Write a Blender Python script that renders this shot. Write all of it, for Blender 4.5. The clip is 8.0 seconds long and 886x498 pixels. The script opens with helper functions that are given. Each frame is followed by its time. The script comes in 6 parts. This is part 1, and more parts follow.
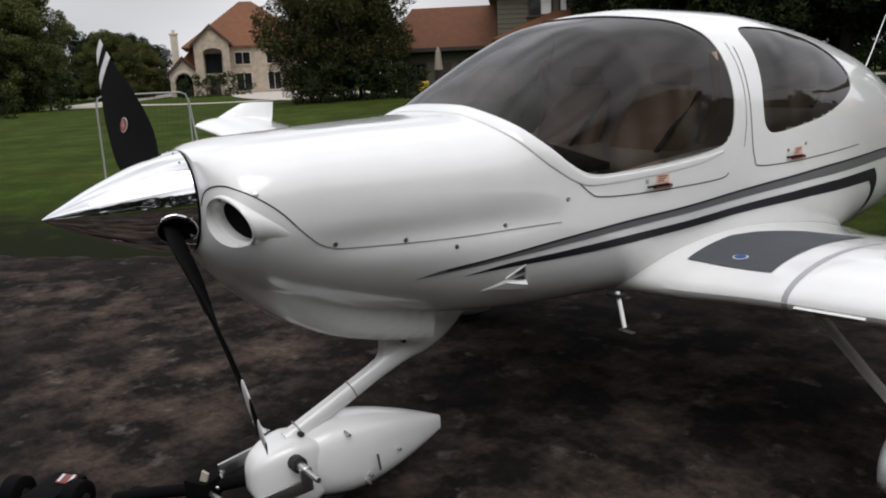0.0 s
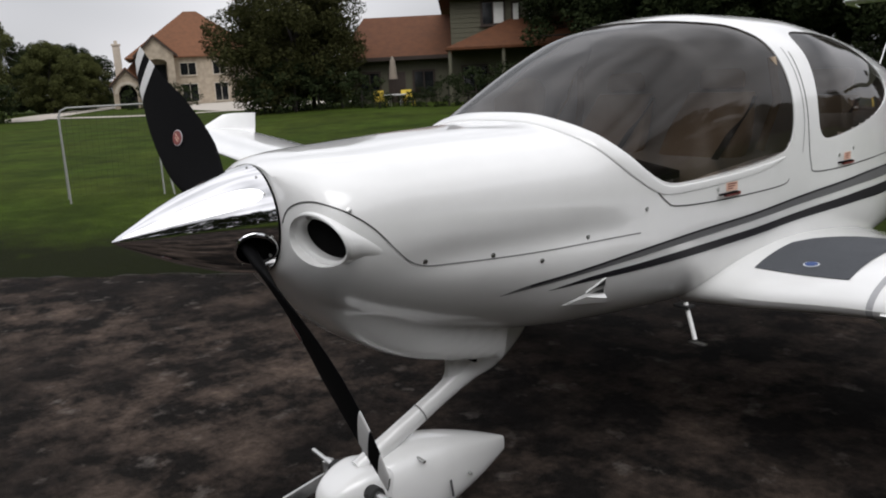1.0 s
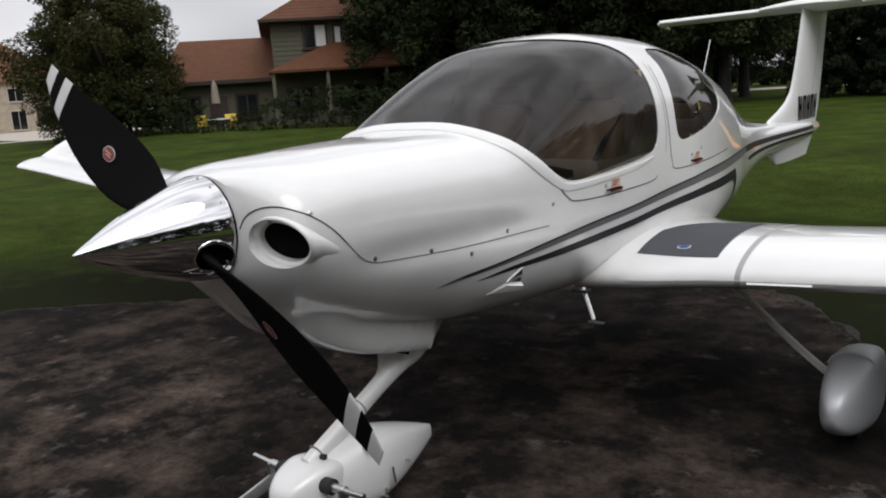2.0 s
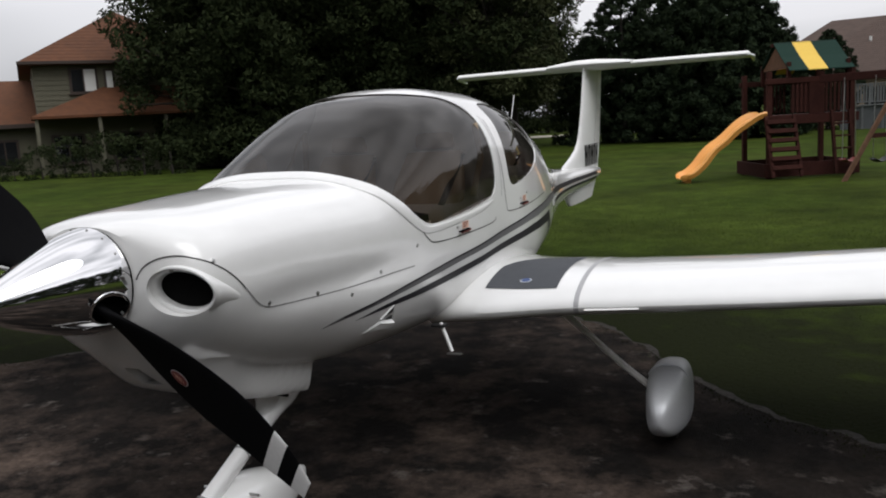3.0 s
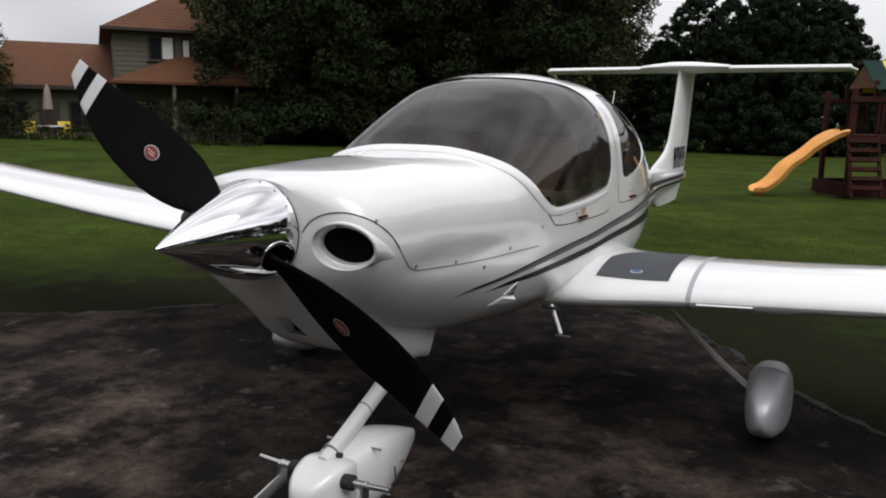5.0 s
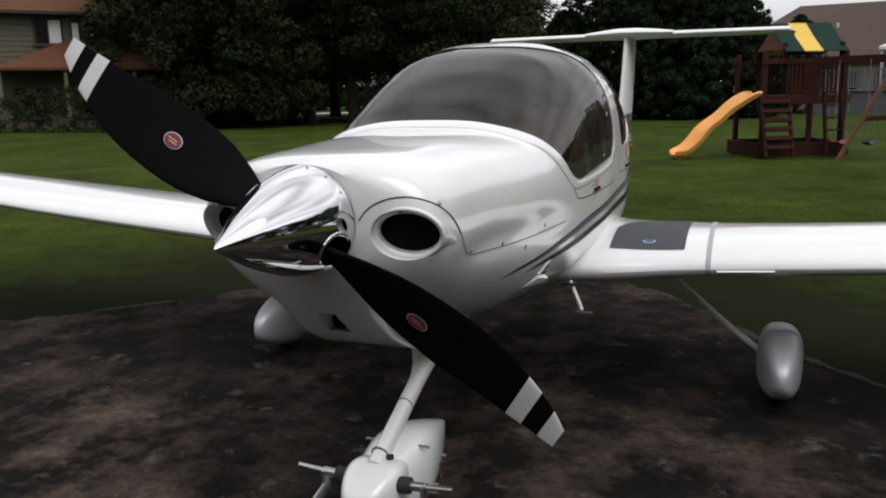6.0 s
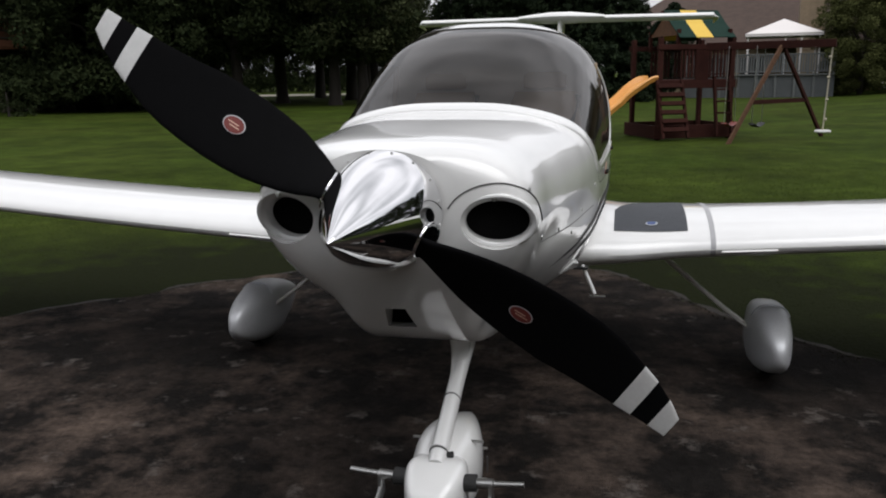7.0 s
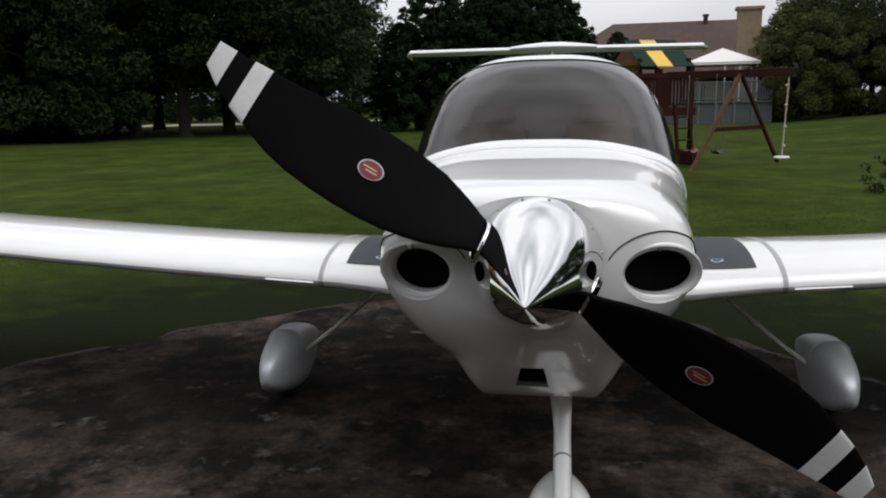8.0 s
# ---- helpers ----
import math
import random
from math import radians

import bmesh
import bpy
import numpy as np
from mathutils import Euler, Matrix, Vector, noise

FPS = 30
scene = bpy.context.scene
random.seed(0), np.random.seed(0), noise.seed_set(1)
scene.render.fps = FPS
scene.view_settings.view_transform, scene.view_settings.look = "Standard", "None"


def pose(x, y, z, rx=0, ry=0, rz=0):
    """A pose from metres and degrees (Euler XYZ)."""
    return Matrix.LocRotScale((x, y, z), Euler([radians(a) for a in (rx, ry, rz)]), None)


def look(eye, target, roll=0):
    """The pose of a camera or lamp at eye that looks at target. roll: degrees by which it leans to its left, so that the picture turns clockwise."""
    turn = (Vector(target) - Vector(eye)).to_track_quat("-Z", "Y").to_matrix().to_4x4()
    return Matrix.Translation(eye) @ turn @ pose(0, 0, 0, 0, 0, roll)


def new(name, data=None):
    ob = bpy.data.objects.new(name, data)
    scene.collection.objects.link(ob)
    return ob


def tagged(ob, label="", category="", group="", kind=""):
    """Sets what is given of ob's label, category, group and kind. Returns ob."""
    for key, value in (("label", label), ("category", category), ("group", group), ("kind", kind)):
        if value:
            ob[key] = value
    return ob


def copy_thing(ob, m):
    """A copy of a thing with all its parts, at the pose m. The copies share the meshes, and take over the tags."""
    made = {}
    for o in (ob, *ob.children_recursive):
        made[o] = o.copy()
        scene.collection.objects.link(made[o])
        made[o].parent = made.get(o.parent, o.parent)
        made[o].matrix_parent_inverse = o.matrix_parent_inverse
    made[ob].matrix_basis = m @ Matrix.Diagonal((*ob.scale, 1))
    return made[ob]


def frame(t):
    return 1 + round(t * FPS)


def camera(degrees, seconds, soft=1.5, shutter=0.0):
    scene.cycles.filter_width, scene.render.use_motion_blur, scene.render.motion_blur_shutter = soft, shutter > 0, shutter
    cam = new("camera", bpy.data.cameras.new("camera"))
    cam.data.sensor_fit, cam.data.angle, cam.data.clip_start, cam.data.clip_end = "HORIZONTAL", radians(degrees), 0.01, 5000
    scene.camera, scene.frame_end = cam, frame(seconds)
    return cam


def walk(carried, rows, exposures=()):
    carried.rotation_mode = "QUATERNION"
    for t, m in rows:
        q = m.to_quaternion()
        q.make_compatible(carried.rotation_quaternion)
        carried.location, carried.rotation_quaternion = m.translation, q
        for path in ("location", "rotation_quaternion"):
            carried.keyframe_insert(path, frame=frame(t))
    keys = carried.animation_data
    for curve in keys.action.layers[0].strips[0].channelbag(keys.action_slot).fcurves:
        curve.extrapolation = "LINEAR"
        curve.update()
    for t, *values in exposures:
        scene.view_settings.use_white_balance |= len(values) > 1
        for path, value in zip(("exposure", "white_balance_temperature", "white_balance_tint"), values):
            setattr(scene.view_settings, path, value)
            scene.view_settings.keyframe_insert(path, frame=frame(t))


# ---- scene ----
cam = camera(58.1, 8.0, soft=1.95)
PATH = [
    (0, (2.754, -0.317, 1.65), (1.125, 0.759, 1.215), -2.5),
    (0.3, (2.66, -0.457, 1.646), (1.006, 0.602, 1.266), -0.8),
    (0.5, (2.576, -0.505, 1.635), (0.956, 0.601, 1.248), -0.9),
    (0.8, (2.421, -0.572, 1.622), (0.857, 0.603, 1.205), -3),
    (1, (2.377, -0.609, 1.663), (0.819, 0.574, 1.244), -2.9),
    (1.2, (2.346, -0.667, 1.683), (0.823, 0.56, 1.266), -2.8),
    (2.3, (2.262, -1.193, 1.64), (1.126, 0.411, 1.267), -2.3),
    (2.5, (2.236, -1.273, 1.659), (1.189, 0.394, 1.306), -0.5),
    (2.8, (2.169, -1.352, 1.671), (1.243, 0.394, 1.361), -1),
    (3, (2.101, -1.406, 1.686), (1.284, 0.394, 1.376), -3.5),
    (3.3, (2.017, -1.473, 1.673), (1.345, 0.389, 1.387), -2.3),
    (3.5, (1.984, -1.508, 1.673), (1.361, 0.375, 1.414), 0.3),
    (3.8, (1.966, -1.54, 1.676), (1.273, 0.316, 1.406), -0.6),
    (4, (1.979, -1.555, 1.672), (1.261, 0.291, 1.391), -0.1),
    (4.3, (1.968, -1.58, 1.65), (1.133, 0.207, 1.32), -0.9),
    (4.5, (1.952, -1.583, 1.658), (1.036, 0.159, 1.3), -1.4),
    (4.8, (1.907, -1.62, 1.656), (0.952, 0.109, 1.342), 0.3),
    (5, (1.839, -1.66, 1.645), (0.917, 0.085, 1.319), 0.9),
    (5.2, (1.742, -1.698, 1.644), (0.88, 0.068, 1.274), 0.5),
    (6.3, (1.129, -1.689, 1.634), (0.461, 0.154, 1.239), -0.7),
    (6.5, (1.02, -1.689, 1.654), (0.394, 0.165, 1.24), 0.4),
    (6.8, (0.832, -1.708, 1.639), (0.353, 0.19, 1.231), 0.9),
    (7, (0.673, -1.753, 1.638), (0.247, 0.153, 1.209), -0.9),
    (7.3, (0.444, -1.761, 1.661), (0.064, 0.164, 1.274), 0.3),
    (7.5, (0.324, -1.751, 1.65), (-0.052, 0.183, 1.306), -0.2),
    (7.8, (0.167, -1.642, 1.658), (-0.136, 0.303, 1.301), -2.2),
    (8, (0.067, -1.625, 1.676), (-0.218, 0.321, 1.31), -1.1),
]
walk(cam, [(t, look(eye, target, roll)) for t, eye, target, roll in PATH],
     [(0.0, 0.0), (1.2, 0.0), (2.5, -0.04), (5.0, -0.01), (6.5, -0.04), (8.0, -0.06)])

# ---- sky and light ----
world = bpy.data.worlds.new("overcast_sky")
scene.world = world
world.use_nodes = True
wn, wl = world.node_tree.nodes, world.node_tree.links
sky = wn.new("ShaderNodeTexSky")
sky.sky_type, sky.sun_disc = "NISHITA", False
sky.sun_elevation, sky.sun_rotation = radians(49), radians(123)
sky.air_density, sky.dust_density = 1.0, 3.0
coord = wn.new("ShaderNodeTexCoord")
split = wn.new("ShaderNodeSeparateXYZ")
wl.new(coord.outputs["Generated"], split.inputs[0])
lift = wn.new("ShaderNodeMapRange")          # an overcast sky is brighter overhead than at the horizon
lift.inputs["From Min"].default_value, lift.inputs["From Max"].default_value = 0.05, 0.45
lift.inputs["To Min"].default_value, lift.inputs["To Max"].default_value = 8.9, 14.6
wl.new(split.outputs["Z"], lift.inputs["Value"])
cloud = wn.new("ShaderNodeTexNoise")
cloud.inputs["Scale"].default_value, cloud.inputs["Detail"].default_value = 1.7, 1.5
squash = wn.new("ShaderNodeMapping")
squash.inputs["Scale"].default_value = (1.0, 1.0, 3.5)
wl.new(coord.outputs["Generated"], squash.inputs["Vector"])
wl.new(squash.outputs["Vector"], cloud.inputs["Vector"])
tone = wn.new("ShaderNodeValToRGB")
tone.color_ramp.elements[0].position, tone.color_ramp.elements[0].color = 0.36, (0.50, 0.51, 0.54, 1)
tone.color_ramp.elements[1].position, tone.color_ramp.elements[1].color = 0.60, (1.055, 1.05, 1.095, 1)
wl.new(cloud.outputs["Fac"], tone.inputs["Fac"])
veil = wn.new("ShaderNodeVectorMath")
veil.operation = "SCALE"
wl.new(tone.outputs["Color"], veil.inputs[0])
wl.new(lift.outputs["Result"], veil.inputs["Scale"])
cover = wn.new("ShaderNodeMix")
cover.data_type = "RGBA"
cover.inputs["Factor"].default_value = 0.93
wl.new(sky.outputs["Color"], cover.inputs["A"])
wl.new(veil.outputs["Vector"], cover.inputs["B"])
back = wn["Background"]
back.inputs["Strength"].default_value = 0.088
wl.new(cover.outputs["Result"], back.inputs["Color"])

sun = new("sun", bpy.data.lights.new("sun", "SUN"))
sun.data.energy, sun.data.angle, sun.data.color = 1.55, radians(45), (0.99, 0.985, 0.99)
sun.matrix_world = look((6.0, -3.9, 11.0), (0, 0, 0))


# ---- materials ----
def material(name, base, rough=0.5, metal=0.0, vary=0.12, grain=20.0, stain=1.5, bump=0.0, coat=0.0, warm=None, rand=0.0, spec=0.5, detail=6.0):
    """A surface with variation at two scales (grain and stains), fine relief, and a second colour for its stains."""
    m = bpy.data.materials.new(name)
    m.use_nodes = True
    n, l = m.node_tree.nodes, m.node_tree.links
    p = n["Principled BSDF"]
    p.inputs["Roughness"].default_value, p.inputs["Metallic"].default_value = rough, metal
    p.inputs["Coat Weight"].default_value, p.inputs["Coat Roughness"].default_value = coat, 0.04
    p.inputs["Specular IOR Level"].default_value = spec
    c = n.new("ShaderNodeTexCoord")
    big, small = n.new("ShaderNodeTexNoise"), n.new("ShaderNodeTexNoise")
    for node, scale, det in ((big, stain, 4.0), (small, grain, detail)):
        node.inputs["Scale"].default_value, node.inputs["Detail"].default_value = scale, det
        l.new(c.outputs["Object"], node.inputs["Vector"])
    dark = tuple(v * (1 - vary) for v in base)
    light = tuple(min(1, v * (1 + vary)) for v in base)
    r1, r2 = n.new("ShaderNodeValToRGB"), n.new("ShaderNodeValToRGB")
    for r, a, b in ((r1, dark, light), (r2, (warm or dark), base)):
        r.color_ramp.elements[0].position, r.color_ramp.elements[1].position = 0.34, 0.66
        r.color_ramp.elements[0].color, r.color_ramp.elements[1].color = (*a, 1), (*b, 1)
    l.new(small.outputs["Fac"], r1.inputs["Fac"])
    l.new(big.outputs["Fac"], r2.inputs["Fac"])
    mix = n.new("ShaderNodeMix")
    mix.data_type = "RGBA"
    mix.inputs["Factor"].default_value = 0.5
    l.new(r1.outputs["Color"], mix.inputs["A"])
    l.new(r2.outputs["Color"], mix.inputs["B"])
    out = mix.outputs["Result"]
    if rand:
        info, hsv, rng = n.new("ShaderNodeObjectInfo"), n.new("ShaderNodeHueSaturation"), n.new("ShaderNodeMapRange")
        rng.inputs["To Min"].default_value, rng.inputs["To Max"].default_value = 1 - rand, 1 + rand
        l.new(info.outputs["Random"], rng.inputs["Value"])
        l.new(rng.outputs["Result"], hsv.inputs["Value"])
        l.new(out, hsv.inputs["Color"])
        out = hsv.outputs["Color"]
    l.new(out, p.inputs["Base Color"])
    if bump:
        b = n.new("ShaderNodeBump")
        b.inputs["Strength"].default_value, b.inputs["Distance"].default_value = min(1.0, bump), 0.02
        l.new(small.outputs["Fac"], b.inputs["Height"])
        l.new(b.outputs["Normal"], p.inputs["Normal"])
    return m


def leaf_material(name, dark, light):
    """Leaves: each leaf its own tone, a little light through them."""
    m = bpy.data.materials.new(name)
    m.use_nodes = True
    n, l = m.node_tree.nodes, m.node_tree.links
    p = n["Principled BSDF"]
    p.inputs["Roughness"].default_value, p.inputs["Specular IOR Level"].default_value = 0.85, 0.06
    geo, ramp = n.new("ShaderNodeNewGeometry"), n.new("ShaderNodeValToRGB")
    ramp.color_ramp.elements[0].color, ramp.color_ramp.elements[1].color = (*dark, 1), (*light, 1)
    info, hsv, rng = n.new("ShaderNodeObjectInfo"), n.new("ShaderNodeHueSaturation"), n.new("ShaderNodeMapRange")
    rng.inputs["To Min"].default_value, rng.inputs["To Max"].default_value = 0.8, 1.2
    l.new(info.outputs["Random"], rng.inputs["Value"])
    l.new(rng.outputs["Result"], hsv.inputs["Value"])
    l.new(geo.outputs["Random Per Island"], ramp.inputs["Fac"])
    l.new(ramp.outputs["Color"], hsv.inputs["Color"])
    l.new(hsv.outputs["Color"], p.inputs["Base Color"])
    return m


def glass_material(name, tint, gloss=0.03, haze=0.075):
    """Tinted acrylic: light passes with a tint, and the surface mirrors by its angle; haze paints a pale reflected
    veil.
    """
    m = bpy.data.materials.new(name)
    m.use_nodes = True
    n, l = m.node_tree.nodes, m.node_tree.links
    clear, shine, fres, mix = (n.new("ShaderNodeBsdf" + "Transparent"), n.new("ShaderNodeBsdfGlossy"), n.new("ShaderNodeFresnel"), n.new("ShaderNodeMixShader"))
    clear.inputs["Color"].default_value = (*tint, 1)
    shine.inputs["Roughness"].default_value = gloss
    fres.inputs["IOR"].default_value = 1.42
    c, wave, b = n.new("ShaderNodeTexCoord"), n.new("ShaderNodeTexNoise"), n.new("ShaderNodeBump")
    wave.inputs["Scale"].default_value, wave.inputs["Detail"].default_value = 1.6, 0.0
    b.inputs["Strength"].default_value, b.inputs["Distance"].default_value = 0.05, 0.05
    l.new(c.outputs["Object"], wave.inputs["Vector"])
    l.new(wave.outputs["Fac"], b.inputs["Height"])
    l.new(b.outputs["Normal"], shine.inputs["Normal"])
    # painted haze: pale diffuse streaks stand in for cloudy sky reflections
    sheen, sheen_mix, streak, amount = n.new("ShaderNodeBsdfDiffuse"), n.new("ShaderNodeMixShader"), n.new("ShaderNodeTexNoise"), n.new("ShaderNodeMapRange")
    sheen.inputs["Color"].default_value = (0.76, 0.71, 0.66, 1)
    slant = n.new("ShaderNodeMapping")
    slant.inputs["Rotation"].default_value, slant.inputs["Scale"].default_value = (0.5, 0.3, 0.2), (0.8, 3.2, 1.6)
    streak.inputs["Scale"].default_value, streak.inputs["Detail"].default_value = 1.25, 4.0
    l.new(c.outputs["Object"], slant.inputs["Vector"])
    l.new(slant.outputs["Vector"], streak.inputs["Vector"])
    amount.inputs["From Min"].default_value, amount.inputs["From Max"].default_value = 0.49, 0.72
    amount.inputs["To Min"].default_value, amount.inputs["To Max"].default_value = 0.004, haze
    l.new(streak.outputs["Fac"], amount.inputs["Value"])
    l.new(amount.outputs["Result"], sheen_mix.inputs["Fac"])
    l.new(clear.outputs["BSDF"], sheen_mix.inputs[1])
    l.new(sheen.outputs["BSDF"], sheen_mix.inputs[2])
    l.new(fres.outputs["Fac"], mix.inputs["Fac"])
    l.new(sheen_mix.outputs["Shader"], mix.inputs[1])
    l.new(shine.outputs["BSDF"], mix.inputs[2])
    l.new(mix.outputs["Shader"], n["Material Output"].inputs["Surface"])
    return m


def asphalt_material():
    """Old asphalt: aggregate, worn pale patches, dark damp stains and a few cracks."""
    m = material("asphalt", (0.0112, 0.0096, 0.0089), rough=0.92, vary=0.5, grain=140, stain=0.35, bump=0.6, warm=(0.0076, 0.0070, 0.0066), detail=8, spec=0.05)
    n, l = m.node_tree.nodes, m.node_tree.links
    p, c = n["Principled BSDF"], n["Texture Coordinate"]
    src = p.inputs["Base Color"].links[0].from_socket
    # blotches of a hand's width
    blot, tone, mult = n.new("ShaderNodeTexNoise"), n.new("ShaderNodeMapRange"), n.new("ShaderNodeVectorMath")
    blot.inputs["Scale"].default_value, blot.inputs["Detail"].default_value, blot.inputs["Roughness"].default_value = 7.0, 5.0, 0.65
    l.new(c.outputs["Object"], blot.inputs["Vector"])
    tone.inputs["From Min"].default_value, tone.inputs["From Max"].default_value = 0.3, 0.7
    tone.inputs["To Min"].default_value, tone.inputs["To Max"].default_value = 0.68, 1.32
    l.new(blot.outputs["Fac"], tone.inputs["Value"])
    mult.operation = "SCALE"
    l.new(src, mult.inputs[0])
    l.new(tone.outputs["Result"], mult.inputs["Scale"])
    src = mult.outputs["Vector"]
    patch, ramp = n.new("ShaderNodeTexNoise"), n.new("ShaderNodeValToRGB")
    patch.inputs["Scale"].default_value, patch.inputs["Detail"].default_value, patch.inputs["Roughness"].default_value = 2.4, 9.0, 0.68
    l.new(c.outputs["Object"], patch.inputs["Vector"])
    ramp.color_ramp.elements[0].position, ramp.color_ramp.elements[1].position = 0.44, 0.74
    ramp.color_ramp.elements[0].color, ramp.color_ramp.elements[1].color = (0, 0, 0, 1), (1, 1, 1, 1)
    l.new(patch.outputs["Fac"], ramp.inputs["Fac"])
    mix = n.new("ShaderNodeMix")
    mix.data_type = "RGBA"
    wide, spread, both = n.new("ShaderNodeTexNoise"), n.new("ShaderNodeMapRange"), n.new("ShaderNodeMath")
    wide.inputs["Scale"].default_value, wide.inputs["Detail"].default_value = 0.55, 4.0
    l.new(c.outputs["Object"], wide.inputs["Vector"])
    spread.inputs["From Min"].default_value, spread.inputs["From Max"].default_value = 0.38, 0.62
    spread.inputs["To Min"].default_value, spread.inputs["To Max"].default_value = 0.14, 1.0
    l.new(wide.outputs["Fac"], spread.inputs["Value"])
    both.operation = "MULTIPLY"
    l.new(ramp.outputs["Color"], both.inputs[0])
    l.new(spread.outputs["Result"], both.inputs[1])
    l.new(both.outputs["Value"], mix.inputs["Factor"])
    l.new(src, mix.inputs["A"])
    mix.inputs["B"].default_value = (0.132, 0.098, 0.078, 1)
    src = mix.outputs["Result"]
    # coarse stones of a thumb's width, then pale scuffs
    grit, speck, mult = n.new("ShaderNodeTexNoise"), n.new("ShaderNodeMapRange"), n.new("ShaderNodeVectorMath")
    grit.inputs["Scale"].default_value, grit.inputs["Detail"].default_value, grit.inputs["Roughness"].default_value = 26.0, 6.0, 0.7
    l.new(c.outputs["Object"], grit.inputs["Vector"])
    speck.inputs["From Min"].default_value, speck.inputs["From Max"].default_value = 0.32, 0.68
    speck.inputs["To Min"].default_value, speck.inputs["To Max"].default_value = 0.68, 1.32
    l.new(grit.outputs["Fac"], speck.inputs["Value"])
    mult.operation = "SCALE"
    l.new(src, mult.inputs[0])
    l.new(speck.outputs["Result"], mult.inputs["Scale"])
    scuff, bare, pale = n.new("ShaderNodeTexNoise"), n.new("ShaderNodeMapRange"), n.new("ShaderNodeMix")
    scuff.inputs["Scale"].default_value, scuff.inputs["Detail"].default_value, scuff.inputs["Roughness"].default_value = 4.6, 7.0, 0.66
    place = n.new("ShaderNodeMapping")
    place.inputs["Location"].default_value = (3.7, 1.9, 0.0)
    l.new(c.outputs["Object"], place.inputs["Vector"])
    l.new(place.outputs["Vector"], scuff.inputs["Vector"])
    bare.inputs["From Min"].default_value, bare.inputs["From Max"].default_value = 0.59, 0.74
    bare.inputs["To Min"].default_value, bare.inputs["To Max"].default_value = 0.0, 0.75
    l.new(scuff.outputs["Fac"], bare.inputs["Value"])
    pale.data_type = "RGBA"
    l.new(bare.outputs["Result"], pale.inputs["Factor"])
    l.new(mult.outputs["Vector"], pale.inputs["A"])
    pale.inputs["B"].default_value = (0.15, 0.132, 0.118, 1)
    l.new(pale.outputs["Result"], p.inputs["Base Color"])
    return m


def lawn_material():
    """Mown lawn: soft light and dark patches of a few sizes over fine grain."""
    m = material("mown_grass", (0.0265, 0.0430, 0.0052), rough=1.0, vary=0.35, grain=30, stain=0.22, bump=0.4, warm=(0.038, 0.046, 0.008), spec=0.05, detail=9)
    n, l = m.node_tree.nodes, m.node_tree.links
    p, c = n["Principled BSDF"], n["Texture Coordinate"]
    src = p.inputs["Base Color"].links[0].from_socket
    for scale, lo, hi in ((0.55, 0.62, 1.45), (2.6, 0.75, 1.3)):
        patch, tone, mult = n.new("ShaderNodeTexNoise"), n.new("ShaderNodeMapRange"), n.new("ShaderNodeVectorMath")
        patch.inputs["Scale"].default_value, patch.inputs["Detail"].default_value, patch.inputs["Roughness"].default_value = scale, 6.0, 0.6
        l.new(c.outputs["Object"], patch.inputs["Vector"])
        tone.inputs["From Min"].default_value, tone.inputs["From Max"].default_value = 0.3, 0.7
        tone.inputs["To Min"].default_value, tone.inputs["To Max"].default_value = lo, hi
        l.new(patch.outputs["Fac"], tone.inputs["Value"])
        mult.operation = "SCALE"
        l.new(src, mult.inputs[0])
        l.new(tone.outputs["Result"], mult.inputs["Scale"])
        src = mult.outputs["Vector"]
    l.new(src, p.inputs["Base Color"])
    return m


def dark_turf_material():
    """The lawn's own surface, going over to a darker, browner tone as the mesh's attribute rises."""
    m = lawn_material()
    m.name = "worn_turf"
    n, l = m.node_tree.nodes, m.node_tree.links
    p, c = n["Principled BSDF"], n["Texture Coordinate"]
    src = p.inputs["Base Color"].links[0].from_socket
    darken, ragged, add, mix = n.new("ShaderNodeAttribute"), n.new("ShaderNodeTexNoise"), n.new("ShaderNodeMath"), n.new("ShaderNodeMix")
    darken.attribute_name = "darken"
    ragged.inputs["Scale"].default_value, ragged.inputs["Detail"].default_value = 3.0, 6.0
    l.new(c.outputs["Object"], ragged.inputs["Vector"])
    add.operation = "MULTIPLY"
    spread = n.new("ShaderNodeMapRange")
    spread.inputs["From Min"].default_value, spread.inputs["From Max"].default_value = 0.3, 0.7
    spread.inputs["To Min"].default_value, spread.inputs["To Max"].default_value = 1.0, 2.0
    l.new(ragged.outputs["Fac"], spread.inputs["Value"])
    l.new(darken.outputs["Fac"], add.inputs[0])
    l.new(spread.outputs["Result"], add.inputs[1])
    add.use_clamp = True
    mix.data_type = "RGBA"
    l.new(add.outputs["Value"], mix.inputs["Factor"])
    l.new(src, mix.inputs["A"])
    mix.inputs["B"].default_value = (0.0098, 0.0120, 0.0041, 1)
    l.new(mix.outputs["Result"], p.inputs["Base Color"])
    return m


WHITE = material("white_gelcoat", (0.80, 0.80, 0.79), rough=0.28, vary=0.03, grain=9, stain=1.2, coat=1.0, warm=(0.76, 0.76, 0.745))
WHITE_TAIL = material("weathered_white_paint", (0.78, 0.78, 0.77), rough=0.55, vary=0.03, grain=12, stain=1.5, warm=(0.72, 0.72, 0.70), spec=0.3)
SILVER = material("silver_paint", (0.56, 0.57, 0.59), rough=0.48, metal=0.35, vary=0.05, grain=60, stain=3, coat=0.12)
LEG_GREY = material("pale_grey_leg_paint", (0.68, 0.66, 0.62), rough=0.5, vary=0.06, grain=40, stain=4)
CHROME = material("polished_chrome", (0.79, 0.79, 0.80), rough=0.045, metal=1.0, vary=0.03, grain=30, stain=6)
